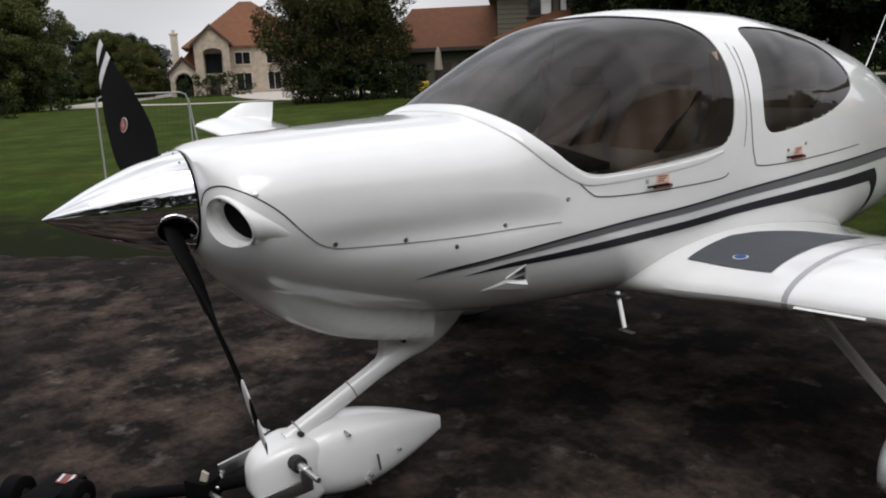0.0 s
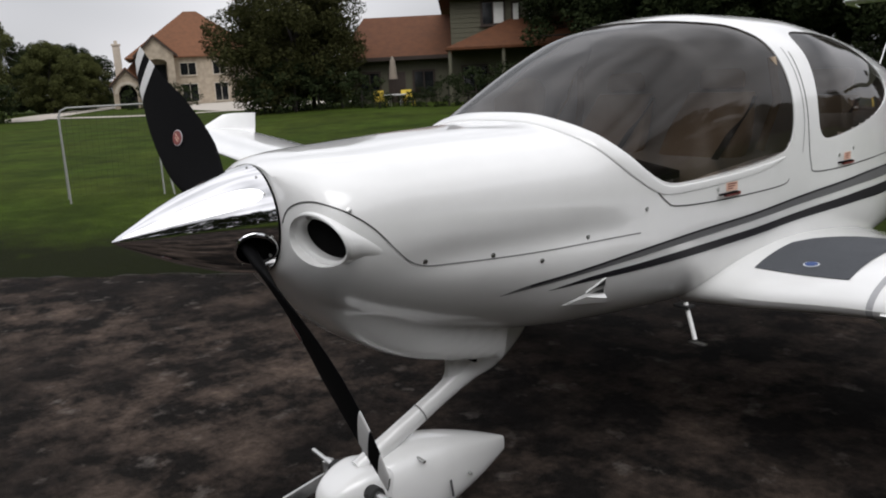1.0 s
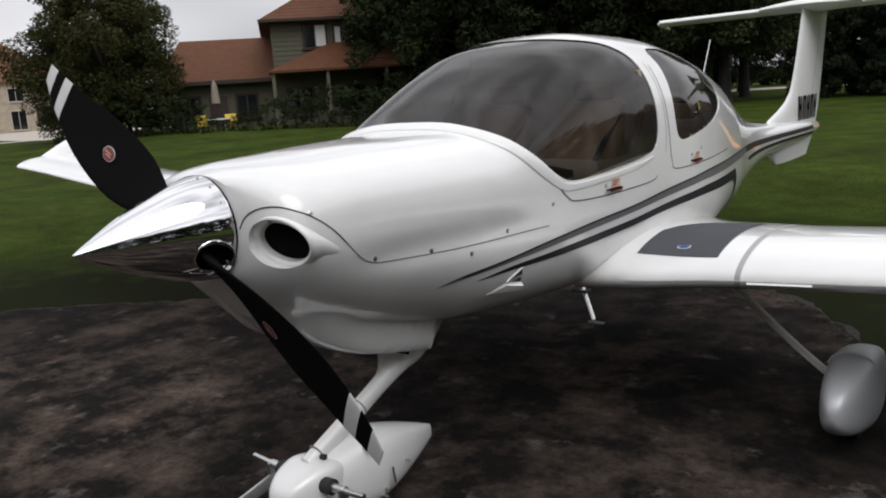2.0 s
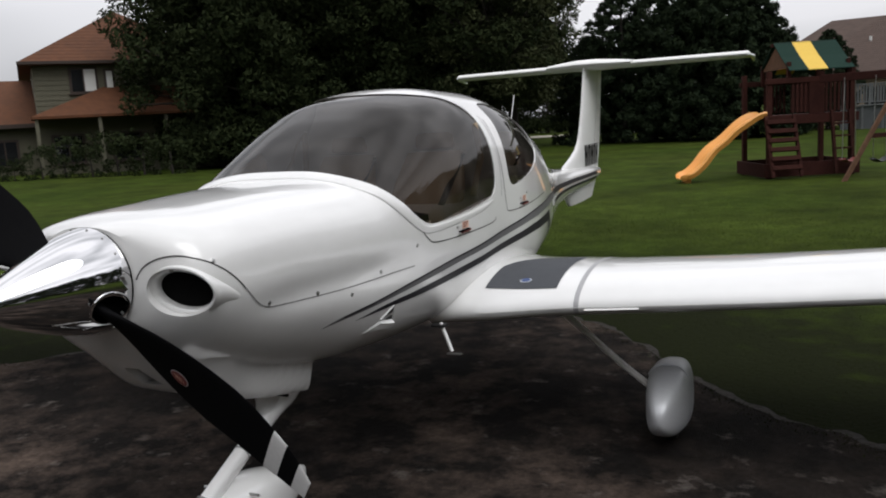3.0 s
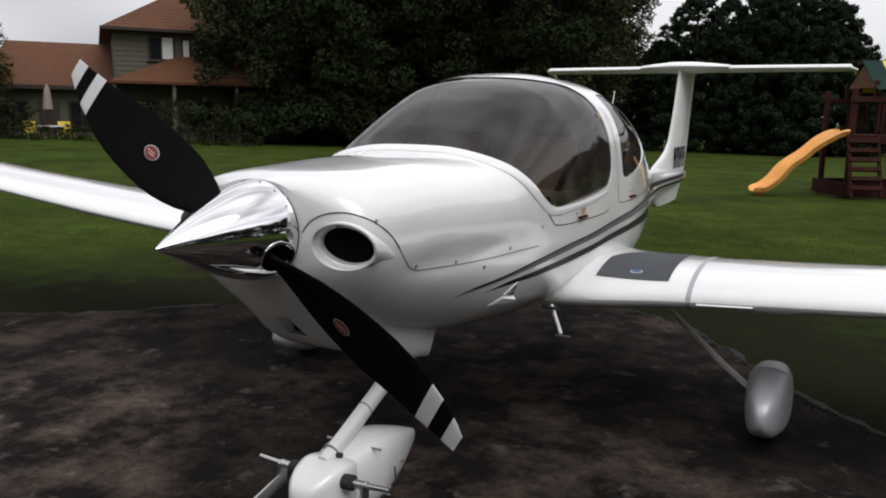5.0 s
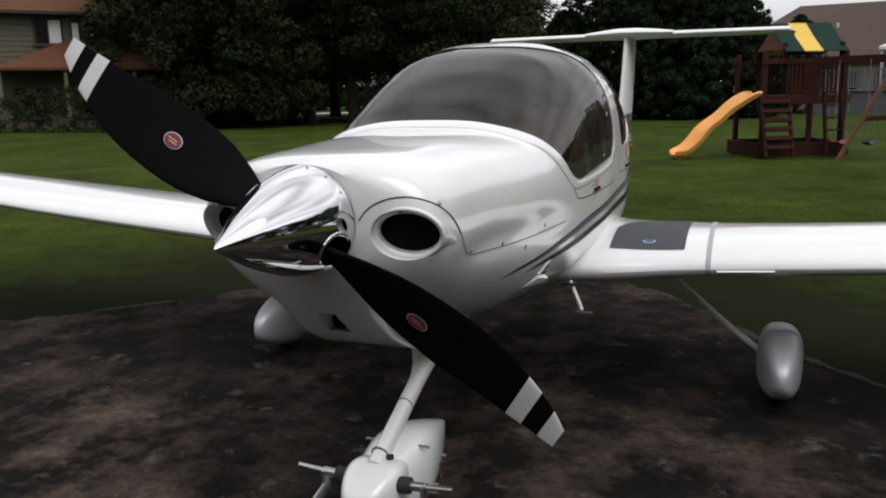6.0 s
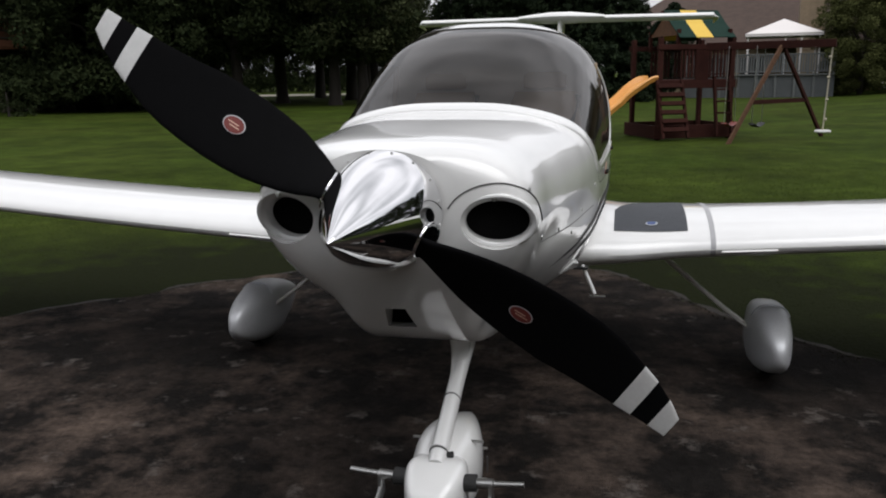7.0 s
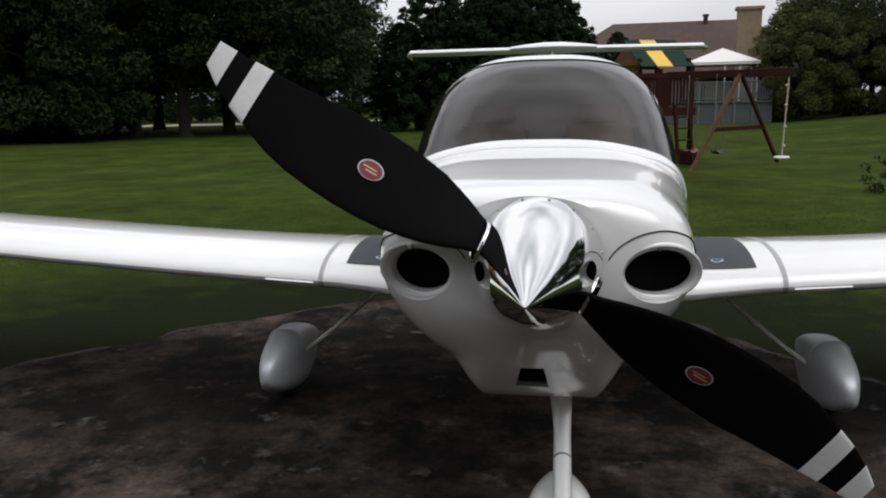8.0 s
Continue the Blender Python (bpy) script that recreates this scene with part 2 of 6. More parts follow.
STEEL = material("brushed_steel", (0.55, 0.55, 0.54), rough=0.35, metal=1.0, vary=0.15, grain=120, stain=8)
BLADE = material("matt_black_blade_paint", (0.0035, 0.0035, 0.004), rough=0.8, vary=0.25, grain=50, stain=5, spec=0.07)
BLADE_WHITE = material("white_blade_paint", (0.72, 0.72, 0.71), rough=0.45, vary=0.06, grain=80, stain=9)
RED = material("red_decal", (0.18, 0.031, 0.026), rough=0.4, vary=0.1, grain=80)
ORANGE_TAG = material("faded_orange_placard", (0.78, 0.52, 0.40), rough=0.6, vary=0.15, grain=70)
GREY_STRIPE = material("grey_stripe_vinyl", (0.13, 0.13, 0.133), rough=0.5, vary=0.06, grain=30, spec=0.3)
BLACK_STRIPE = material("charcoal_stripe_vinyl", (0.016, 0.015, 0.019), rough=0.5, vary=0.08, grain=30, spec=0.25)
SEAM = material("dark_panel_gap", (0.06, 0.06, 0.06), rough=0.8, vary=0.2)
SEAM_PALE = material("pale_panel_gap", (0.20, 0.20, 0.20), rough=0.7, vary=0.1)
WALKWAY = material("grey_anti_slip_walkway", (0.095, 0.10, 0.11), rough=0.95, vary=0.2, grain=240, stain=5, bump=0.5, spec=0.2)
SEAM_TAPE = material("grey_joint_tape", (0.38, 0.38, 0.39), rough=0.6, vary=0.08, grain=60)
BLUE = material("blue_badge", (0.03, 0.07, 0.22), rough=0.4, vary=0.1)
PALE = material("pale_badge", (0.6, 0.62, 0.65), rough=0.4, vary=0.05)
RUBBER = material("black_rubber", (0.018, 0.018, 0.018), rough=0.75, vary=0.2, grain=60, bump=0.2)
# near-black that paints the shade inside openings and gaps
RECESS_SHADE = material("recess_shade_black", (0.006, 0.006, 0.006), rough=0.95, vary=0.2, spec=0.05)
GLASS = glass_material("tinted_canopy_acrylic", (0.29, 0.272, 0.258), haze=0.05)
SEAT = material("beige_seat_leather", (0.46, 0.36, 0.26), rough=0.6, vary=0.12, grain=90, stain=6, bump=0.1)
TRIM = material("dark_cabin_trim", (0.05, 0.047, 0.045), rough=0.75, vary=0.15, grain=60)
LINING = material("beige_cabin_lining", (0.30, 0.26, 0.21), rough=0.8, vary=0.1, grain=80)
ASPHALT = asphalt_material()
GRASS = lawn_material()
BLADES = leaf_material("grass_blades", (0.020, 0.033, 0.0042), (0.030, 0.046, 0.0062))
BLADES_DARK = leaf_material("dark_grass_blades", (0.0100, 0.0128, 0.0040), (0.0150, 0.0185, 0.0056))
TURF_DARK = dark_turf_material()
LETTER = material("black_lettering", (0.006, 0.006, 0.007), rough=0.8, vary=0.1, spec=0.05)
SOIL = material("grass_edge_soil", (0.0125, 0.0092, 0.0060), rough=0.95, vary=0.4, grain=30, bump=0.5)
CONCRETE = material("pale_concrete_drive", (0.42, 0.38, 0.33), rough=0.9, vary=0.1, grain=8, stain=0.4)
BARK = material("tree_bark", (0.026, 0.021, 0.017), rough=0.95, vary=0.35, grain=18, bump=0.6)
LEAF_DARK = leaf_material("dark_green_leaves", (0.013, 0.020, 0.008), (0.028, 0.036, 0.014))
LEAF_AIRY = leaf_material("grey_green_leaves", (0.024, 0.030, 0.013), (0.047, 0.053, 0.024))
LEAF_PINE = leaf_material("dark_pine_needles", (0.012, 0.019, 0.011), (0.021, 0.031, 0.014))
LEAF_OLIVE = leaf_material("olive_brown_leaves", (0.022, 0.024, 0.008), (0.040, 0.040, 0.014))
LEAF_MID = leaf_material("mid_green_leaves", (0.045, 0.052, 0.017), (0.080, 0.086, 0.030))
ROOF_RUST = material("rust_brown_shingles", (0.094, 0.033, 0.011), rough=0.9, vary=0.25, grain=3, stain=0.4, bump=0.3, detail=8)
ROOF_BROWN = material("brown_shingles", (0.072, 0.048, 0.038), rough=0.9, vary=0.2, grain=3, stain=0.4, bump=0.3, detail=8)
ROOF_TAN = material("tan_brown_shingles", (0.15, 0.063, 0.029), rough=0.9, vary=0.2, grain=2.5, stain=0.3, bump=0.3, detail=8)
SIDING = material("grey_green_siding", (0.095, 0.09, 0.06), rough=0.8, vary=0.1, grain=6, stain=0.5)
TRIM_DARK = material("dark_brown_fascia", (0.035, 0.022, 0.016), rough=0.7, vary=0.2)
STONE = material("cream_stone", (0.42, 0.35, 0.27), rough=0.9, vary=0.3, grain=2.2, stain=0.4, bump=0.4)
STONE_PALE = material("pale_stone_surround", (0.52, 0.46, 0.38), rough=0.85, vary=0.1, grain=3)
BRICK_TAN = material("tan_brick", (0.23, 0.175, 0.115), rough=0.9, vary=0.2, grain=4, stain=0.6)
PANE = material("dark_window_pane", (0.012, 0.013, 0.015), rough=0.06, vary=0.1, spec=0.8)
CURTAIN = material("white_window_blind", (0.62, 0.62, 0.60), rough=0.8, vary=0.05)
REDWOOD = material("red_stained_playset_wood", (0.038, 0.0125, 0.0095), rough=0.9, spec=0.15, vary=0.3, grain=14, stain=2, bump=0.15, rand=0.15)
RAW_WOOD = material("weathered_timber_leg", (0.125, 0.068, 0.042), rough=0.9, spec=0.2, vary=0.25, grain=14, stain=2)
SLIDE = material("yellow_slide_plastic", (0.80, 0.365, 0.085), rough=0.4, vary=0.06, grain=4, stain=1)
CANVAS_GREEN = material("dark_green_canvas", (0.013, 0.034, 0.026), rough=0.9, spec=0.15, vary=0.1, grain=20)
CANVAS_YELLOW = material("yellow_canvas", (0.72, 0.48, 0.08), rough=0.8, vary=0.06, grain=20)
CANVAS_WHITE = material("white_canopy_fabric", (0.74, 0.70, 0.68), rough=0.85, vary=0.04, grain=10)
FENCE = material("grey_painted_railing", (0.125, 0.132, 0.132), rough=0.8, spec=0.3, vary=0.08, grain=10, rand=0.08)
POOL = material("grey_pool_wall", (0.085, 0.092, 0.095), rough=0.75, spec=0.3, vary=0.12, grain=3, stain=0.6)
PVC = material("white_tube_frame", (0.34, 0.34, 0.33), rough=0.5, vary=0.1)
ROPE = material("pale_rope", (0.42, 0.38, 0.30), rough=0.9, vary=0.15)
UMBRELLA = material("beige_umbrella_cloth", (0.24, 0.20, 0.16), rough=0.9, vary=0.1)
YELLOW = material("bright_yellow_plastic", (0.58, 0.42, 0.04), rough=0.6, vary=0.06)
BLUE_SEAT = material("dark_swing_seat", (0.02, 0.02, 0.022), rough=0.6, vary=0.1)
NET = material("dark_netting", (0.03, 0.04, 0.03), rough=0.9, vary=0.1)


# ---- building helpers ----
WORLD_OF = {}


def root(name, x, y, z=0.0, turn=0.0):
    ob = new(name)
    ob.empty_display_size = 0.2
    ob.matrix_basis = pose(x, y, z, 0, 0, turn)
    WORLD_OF[ob] = ob.matrix_basis.copy()
    return ob


def mesh_of(name, bm, mat, flat=40, smooth=True):
    me = bpy.data.meshes.new(name)
    bm.to_mesh(me)
    bm.free()
    me.materials.append(mat)
    if smooth:
        me.shade_smooth()
        me.set_sharp_from_angle(angle=radians(flat))
    return me


def hang(ob, parent):
    """Parent ob so that it stays where it is in the world."""
    m = ob.matrix_basis.copy()
    ob.parent = parent
    ob.matrix_parent_inverse = WORLD_OF[parent].inverted()
    WORLD_OF[ob] = m
    return ob


def part(name, bm, mat, parent, label="", smooth=True, flat=40):
    """One mesh under a thing or a part; the bmesh is in world places."""
    ob = new(name, mesh_of(name, bm, mat, flat, smooth) if isinstance(bm, bmesh.types.BMesh) else bm)
    if parent is not None:
        hang(ob, parent)
    else:
        WORLD_OF[ob] = Matrix.Identity(4)
    return tagged(ob, label)


def piece(name, me, m, parent):
    ob = new(name, me)
    ob.matrix_basis = m
    return hang(ob, parent)


def box(bm, m, sx, sy, sz, bevel=0.0):
    """A box of that size, with its middle at the pose m, edges softened."""
    made = bmesh.ops.create_cube(bm, size=1.0, matrix=m @ Matrix.Diagonal((sx, sy, sz, 1)))["verts"]
    if bevel:
        edges = list({e for v in made for e in v.link_edges})
        bmesh.ops.bevel(bm, geom=edges, offset=bevel, segments=2, profile=0.6, affect="EDGES")
    return bm


def boxes(*items, bevel=0.0):
    bm = bmesh.new()
    for m, size in items:
        box(bm, m, *size, bevel=bevel)
    return bm


def loft(rings, caps=True, closed=True, bm=None):
    """A skin over rings of equally many points."""
    bm = bm or bmesh.new()
    vs = [[bm.verts.new(p) for p in ring] for ring in rings]
    n = len(rings[0])
    for a, b in zip(vs, vs[1:]):
        for i in range(n if closed else n - 1):
            j = (i + 1) % n
            bm.faces.new((a[i], a[j], b[j], b[i]))
    if caps and closed:
        bm.faces.new(list(reversed(vs[0])))
        bm.faces.new(vs[-1])
    bmesh.ops.recalc_face_normals(bm, faces=bm.faces[:])
    return bm


def tube(points, radius, seg=10, flat=1.0, caps=True, bm=None):
    """A round (or flattened) bar along a line of points; radius may be a list."""
    pts = [Vector(p) for p in points]
    rad = radius if isinstance(radius, (list, tuple)) else [radius] * len(pts)
    thin = flat if isinstance(flat, (list, tuple)) else [flat] * len(pts)
    rings, side = [], None
    for i, p in enumerate(pts):
        t = (pts[min(i + 1, len(pts) - 1)] - pts[max(i - 1, 0)]).normalized()
        if side is None:
            side = t.orthogonal().normalized() if abs(t.z) > 0.9 else t.cross(Vector((0, 0, 1))).normalized()
        side = (side - t * side.dot(t)).normalized()
        up = t.cross(side)
        rings.append([p + rad[i] * (math.cos(a) * side + thin[i] * math.sin(a) * up) for a in (2 * math.pi * k / seg for k in range(seg))])
    return loft(rings, caps, True, bm)


def bar(a, b, r, seg=8, bm=None):
    return tube([a, b], r, seg, bm=bm)


def slopes(xs, ys):
    h, d = np.diff(xs), np.diff(ys) / np.diff(xs)
    m = np.zeros(len(ys))
    m[0], m[-1] = d[0], d[-1]
    for i in range(1, len(ys) - 1):
        if d[i - 1] * d[i] > 0:
            w1, w2 = 2 * h[i] + h[i - 1], h[i] + 2 * h[i - 1]
            m[i] = (w1 + w2) / (w1 / d[i - 1] + w2 / d[i])
    return m


def profile(pairs):
    """A smooth curve through a few (place, value) pairs, with no overshoot."""
    xs, ys = np.array(pairs, float).T
    ms = slopes(xs, ys)

    def at(x):
        x = min(max(x, xs[0]), xs[-1])
        i = min(int(np.searchsorted(xs, x, side="right")) - 1, len(xs) - 2)
        h = xs[i + 1] - xs[i]
        t = (x - xs[i]) / h
        return float((2 * t**3 - 3 * t**2 + 1) * ys[i] + (t**3 - 2 * t**2 + t) * ms[i] * h + (-2 * t**3 + 3 * t**2) * ys[i + 1] + (t**3 - t**2) * ms[i + 1] * h)

    return at


def smooth_line(points, steps=6, closed=False):
    """A Catmull-Rom line through points."""
    p = [Vector(q) for q in points]
    n, out = len(p), []
    for i in range(n if closed else n - 1):
        a, b, c, d = (p[(i + k) % n] if closed else p[min(max(i + k, 0), n - 1)] for k in (-1, 0, 1, 2))
        for s in range(steps):
            t = s / steps
            out.append(0.5 * ((2 * b) + (c - a) * t + (2 * a - 5 * b + 4 * c - d) * t * t + (3 * b - a - 3 * c + d) * t**3))
    if not closed:
        out.append(p[-1])
    return out


def carved(bm, cutters, operation="DIFFERENCE"):
    """The mesh less the cutters, or (INTERSECT) what of it lies in the first cutter."""
    a = new("carving", bpy.data.meshes.new("carving"))
    bm.to_mesh(a.data)
    bm.free()
    tools = []
    for c in cutters:
        ob = new("cutter", bpy.data.meshes.new("cutter"))
        bmesh.ops.recalc_face_normals(c, faces=c.faces[:])
        c.to_mesh(ob.data)
        c.free()
        mod = a.modifiers.new("cut", "BOOLEAN")
        mod.operation, mod.solver, mod.object = operation, "EXACT", ob
        tools.append(ob)
    done = bmesh.new()
    done.from_mesh(bpy.data.meshes.new_from_object(a.evaluated_get(bpy.context.evaluated_depsgraph_get())))
    for ob in (a, *tools):
        bpy.data.objects.remove(ob)
    return done


def prism(outline, x0, x1):
    """A block with an outline in y and z, from x0 to x1."""
    return loft([[(x0, y, z) for y, z in outline], [(x1, y, z) for y, z in outline]])


# ---- ground ----
def apron_outline():
    """The edge of the asphalt: a rounded turning place at the end of a drive that runs on behind."""
    line = smooth_line([(a, b, 0) for a, b in [(-60, -42), (-30, -20), (-14, -6.2), (-6.4, 0.3), (-4.8, 1.9), (-3.5, 2.95), (-2.5, 4.05), (-1.5, 4.8), (-0.2, 5.15), (0.7, 4.75), (1.5, 3.6), (2.1, 3.05),
                        (3.2, 2.3), (5.5, 0.6), (9, -3), (20, -22), (30, -50)]], 22)
    return [(p.x + 0.07 * noise.noise((p.x * 2.1, p.y * 2.1, 3)) + 0.04 * noise.noise((p.x * 6, p.y * 6, 5)),
             p.y + 0.07 * noise.noise((p.x * 2.1, p.y * 2.1, 9)) + 0.04 * noise.noise((p.x * 6, p.y * 6, 7))) for p in line]


EDGE = apron_outline()


def lawn_z(x, y):
    """The lawn rises a little away from the asphalt, and more towards the two-storey house and the trees beyond the pool."""
    d = min(1.0, max(0.0, (math.hypot(x - 1, y + 1) - 7.0) / 9.0))
    far = min(1.0, max(0.0, (math.hypot(x - 2, y + 1) - 20.0) / 18.0))
    az = math.degrees(math.atan2(x - 2, y + 1))
    swell = 0.34 * math.exp(-(((az + 56) / 13) ** 2)) + 0.55 * math.exp(-(((az - 22) / 6.5) ** 2))
    return -0.02 + 0.12 * d * d * (3 - 2 * d) + swell * far * far * (3 - 2 * far)


def inside_edge(x, y):
    """Whether a place lies on the asphalt."""
    hit = False
    for (a, b), (c, d) in zip(EDGE, EDGE[1:] + EDGE[:1]):
        if (b > y) != (d > y) and x < (c - a) * (y - b) / (d - b) + a:
            hit = not hit
    return hit


def build_ground():
    bm = bmesh.new()
    rings = []
    for k in range(92):
        r = 0.0 if k == 0 else 2.6 * 1.08 ** k
        rings.append([(2 + r * math.cos(a), 3 + r * math.sin(a), lawn_z(2 + r * math.cos(a), 3 + r * math.sin(a))) for a in (2 * math.pi * i / 128 for i in range(128))] if k else None)
    centre = bm.verts.new((2, 3, -0.02))
    old = None
    for ring in rings[1:]:
        vs = [bm.verts.new(p) for p in ring]
        for i in range(128):
            j = (i + 1) % 128
            bm.faces.new((vs[i], vs[j], centre) if old is None else (old[i], vs[i], vs[j], old[j]))
        old = vs
    bmesh.ops.recalc_face_normals(bm, faces=bm.faces[:])
    ob = part("ground", bm, GRASS, None)
    tagged(ob, "mown green lawn reaching to the horizon", "lawn", kind="structure")
    # asphalt, with a real thickness and a ragged edge
    bm = bmesh.new()
    top = [bm.verts.new((x, y, 0.0)) for x, y in EDGE]
    low = [bm.verts.new((x, y, -0.06)) for x, y in EDGE]
    face = bm.faces.new(top)
    n = len(top)
    for i in range(n):
        bm.faces.new((top[i], low[i], low[(i + 1) % n], top[(i + 1) % n]))
    bmesh.ops.triangulate(bm, faces=[face])
    bmesh.ops.recalc_face_normals(bm, faces=bm.faces[:])
    ob = part("pavement", bm, ASPHALT, None, smooth=False)
    tagged(ob, "old dark asphalt apron with worn pale patches", "pavement", kind="structure")
    # a strip of bare soil where the lawn meets the asphalt
    inner = [(x, y) for x, y in EDGE if y > -8]
    bm = bmesh.new()
    rows = []
    for i, (x, y) in enumerate(inner):
        a, b = inner[max(i - 1, 0)], inner[min(i + 1, len(inner) - 1)]
        t = Vector((b[0] - a[0], b[1] - a[1])).normalized()
        w = 0.055 + 0.075 * noise.noise((x * 3, y * 3, 5)) + 0.04 * noise.noise((x * 9, y * 9, 8))
        rows.append([(x + t.y * 0.01, y - t.x * 0.01, -0.012), (x - t.y * w, y + t.x * w, -0.008)])
    loft(rows, closed=False, bm=bm)
    soil = bm
    # turf that gets darker towards the asphalt, over a few metres
    bm, step, corner, worn = bmesh.new(), 0.3, {}, []
    spots = [(x, y) for x, y in inner if y > -7.5]

    def turf_corner(i, j):
        if (i, j) not in corner:
            x, y = i * step, j * step
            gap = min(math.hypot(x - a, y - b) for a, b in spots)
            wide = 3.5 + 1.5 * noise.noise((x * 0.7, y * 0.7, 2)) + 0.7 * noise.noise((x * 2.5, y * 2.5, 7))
            # worn: the dark tone's share, full at the asphalt, none further out
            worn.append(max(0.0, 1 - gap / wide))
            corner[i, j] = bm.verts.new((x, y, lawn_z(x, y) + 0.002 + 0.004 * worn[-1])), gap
        return corner[i, j]

    for i in range(-36, 44):
        for j in range(-26, 44):
            x, y = (i + 0.5) * step, (j + 0.5) * step
            if min(abs(x - a) + abs(y - b) for a, b in spots) < 5.5:
                quad = [turf_corner(i, j), turf_corner(i + 1, j), turf_corner(i + 1, j + 1), turf_corner(i, j + 1)]
                outside = not inside_edge(x, y)
                if min(g for _, g in quad) < (4.2 if outside else 0.45):
                    bm.faces.new([q for q, _ in quad])
    ob = part("worn_turf", bm, TURF_DARK, None)
    darken = ob.data.attributes.new("darken", "FLOAT", "POINT")
    darken.data.foreach_set("value", worn)
    tagged(ob, "darker turf along the asphalt", "turf", kind="structure")
    tagged(part("soil_edge", soil, SOIL, None), "bare soil edge between the lawn and the asphalt", "soil", kind="structure")


def build_grass():
    """Blades of the mown lawn along the asphalt, thinning out with distance; one object of stuff."""
    rng = np.random.default_rng(4)
    n = 620000
    dist = 2.2 + 14.4 * rng.random(n) ** 1.4
    ang = rng.uniform(radians(-12), radians(192), n)
    x, y = 0.6 + dist * np.cos(ang), 0.6 + dist * np.sin(ang)
    inside = np.zeros(n, bool)
    ex, ey = np.array(EDGE).T
    for i in range(len(ex)):
        x1, y1, x2, y2 = ex[i], ey[i], ex[i - 1], ey[i - 1]
        if y1 != y2:
            inside ^= ((y1 > y) != (y2 > y)) & (x < (x2 - x1) * (y - y1) / (y2 - y1) + x1)
    near = np.full(n, 9.0)
    for i in range(len(ex)):
        ax, ay, bx, by = ex[i - 1], ey[i - 1], ex[i], ey[i]
        length = (bx - ax) ** 2 + (by - ay) ** 2 + 1e-9
        t = np.clip(((x - ax) * (bx - ax) + (y - ay) * (by - ay)) / length, 0, 1)
        near = np.minimum(near, np.hypot(x - ax - t * (bx - ax), y - ay - t * (by - ay)))
    # the grass creeps a little way over the asphalt
    keep = ~inside | (near < 0.16 * rng.random(n) ** 1.5)
    x, y, dist, near, inside = x[keep], y[keep], dist[keep], near[keep], inside[keep]
    n = len(x)
    d = np.clip((np.hypot(x - 1, y + 1) - 7.0) / 9.0, 0, 1)
    z = np.where(inside, -0.002, -0.022 + 0.12 * d * d * (3 - 2 * d))
    fade = np.clip((17.0 - dist) / 8.0, 0.15, 1)
    h = rng.uniform(0.006, 0.015, n) * fade
    w = rng.uniform(0.0015, 0.0032, n) * (1 + dist * 0.09)
    a, lean, la = rng.uniform(0, 6.283, n), rng.uniform(0.0, 0.03, n), rng.uniform(0, 6.283, n)
    v = np.empty((n, 3, 3), np.float32)
    v[:, 0] = np.stack([x - w * np.cos(a), y - w * np.sin(a), z], 1)
    v[:, 1] = np.stack([x + w * np.cos(a), y + w * np.sin(a), z], 1)
    v[:, 2] = np.stack([x + lean * np.cos(la), y + lean * np.sin(la), z + h], 1)
    # worn marks the blades near the asphalt that take the darker tone
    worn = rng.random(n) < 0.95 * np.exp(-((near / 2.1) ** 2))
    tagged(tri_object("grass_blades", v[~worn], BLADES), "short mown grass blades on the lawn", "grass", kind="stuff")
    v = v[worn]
    tagged(tri_object("worn_grass", v, BLADES_DARK), "dark brownish grass beside the asphalt", "grass", kind="stuff")


def tri_mesh(name, v, mat, corners=3):
    n = len(v)
    me = bpy.data.meshes.new(name)
    me.vertices.add(n * corners)
    me.vertices.foreach_set("co", v.reshape(-1).astype(np.float32))
    me.loops.add(n * corners)
    me.loops.foreach_set("vertex_index", np.arange(n * corners, dtype=np.int32))
    me.polygons.add(n)
    me.polygons.foreach_set("loop_start", np.arange(0, n * corners, corners, dtype=np.int32))
    me.polygons.foreach_set("loop_total", np.full(n, corners, dtype=np.int32))
    me.update(calc_edges=True)
    me.materials.append(mat)
    return me


def tri_object(name, v, mat):
    ob = new(name, tri_mesh(name, v, mat))
    WORLD_OF[ob] = Matrix.Identity(4)
    return ob


build_ground()

# ---- the aircraft: its curves ----
# y runs aft from the spinner's tip, z up from the ground
half_width = profile([(0.445, 0.25), (0.46, 0.325), (0.49, 0.392), (0.535, 0.424), (0.62, 0.443), (0.80, 0.457), (1.05, 0.495), (1.36, 0.540), (1.73, 0.580), (2.10, 0.602), (2.50, 0.622), (2.96, 0.62),
                      (3.40, 0.585), (4.14, 0.46), (4.60, 0.355), (5.0, 0.27), (5.5, 0.19), (6.0, 0.145), (6.6, 0.115), (7.2, 0.08), (7.6, 0.035)])
top_line = profile([(0.445, 1.428), (0.52, 1.445), (0.60, 1.454), (0.80, 1.463), (1.05, 1.474), (1.43, 1.488), (1.53, 1.536), (1.642, 1.606), (1.788, 1.692), (1.90, 1.750), (2.12, 1.838), (2.50, 1.89),
                    (2.96, 1.88), (3.40, 1.832), (4.14, 1.69), (4.60, 1.525), (5.0, 1.37), (5.5, 1.245), (6.0, 1.19), (6.6, 1.165), (7.2, 1.14), (7.6, 1.10)])
mid_line = profile([(0.445, 1.25), (0.60, 1.225), (0.80, 1.205), (1.23, 1.18), (1.73, 1.18), (2.10, 1.21), (2.50, 1.24), (2.96, 1.22), (3.40, 1.16), (4.14, 1.07), (5.0, 1.03), (6.0, 1.045), (7.6, 1.05)])
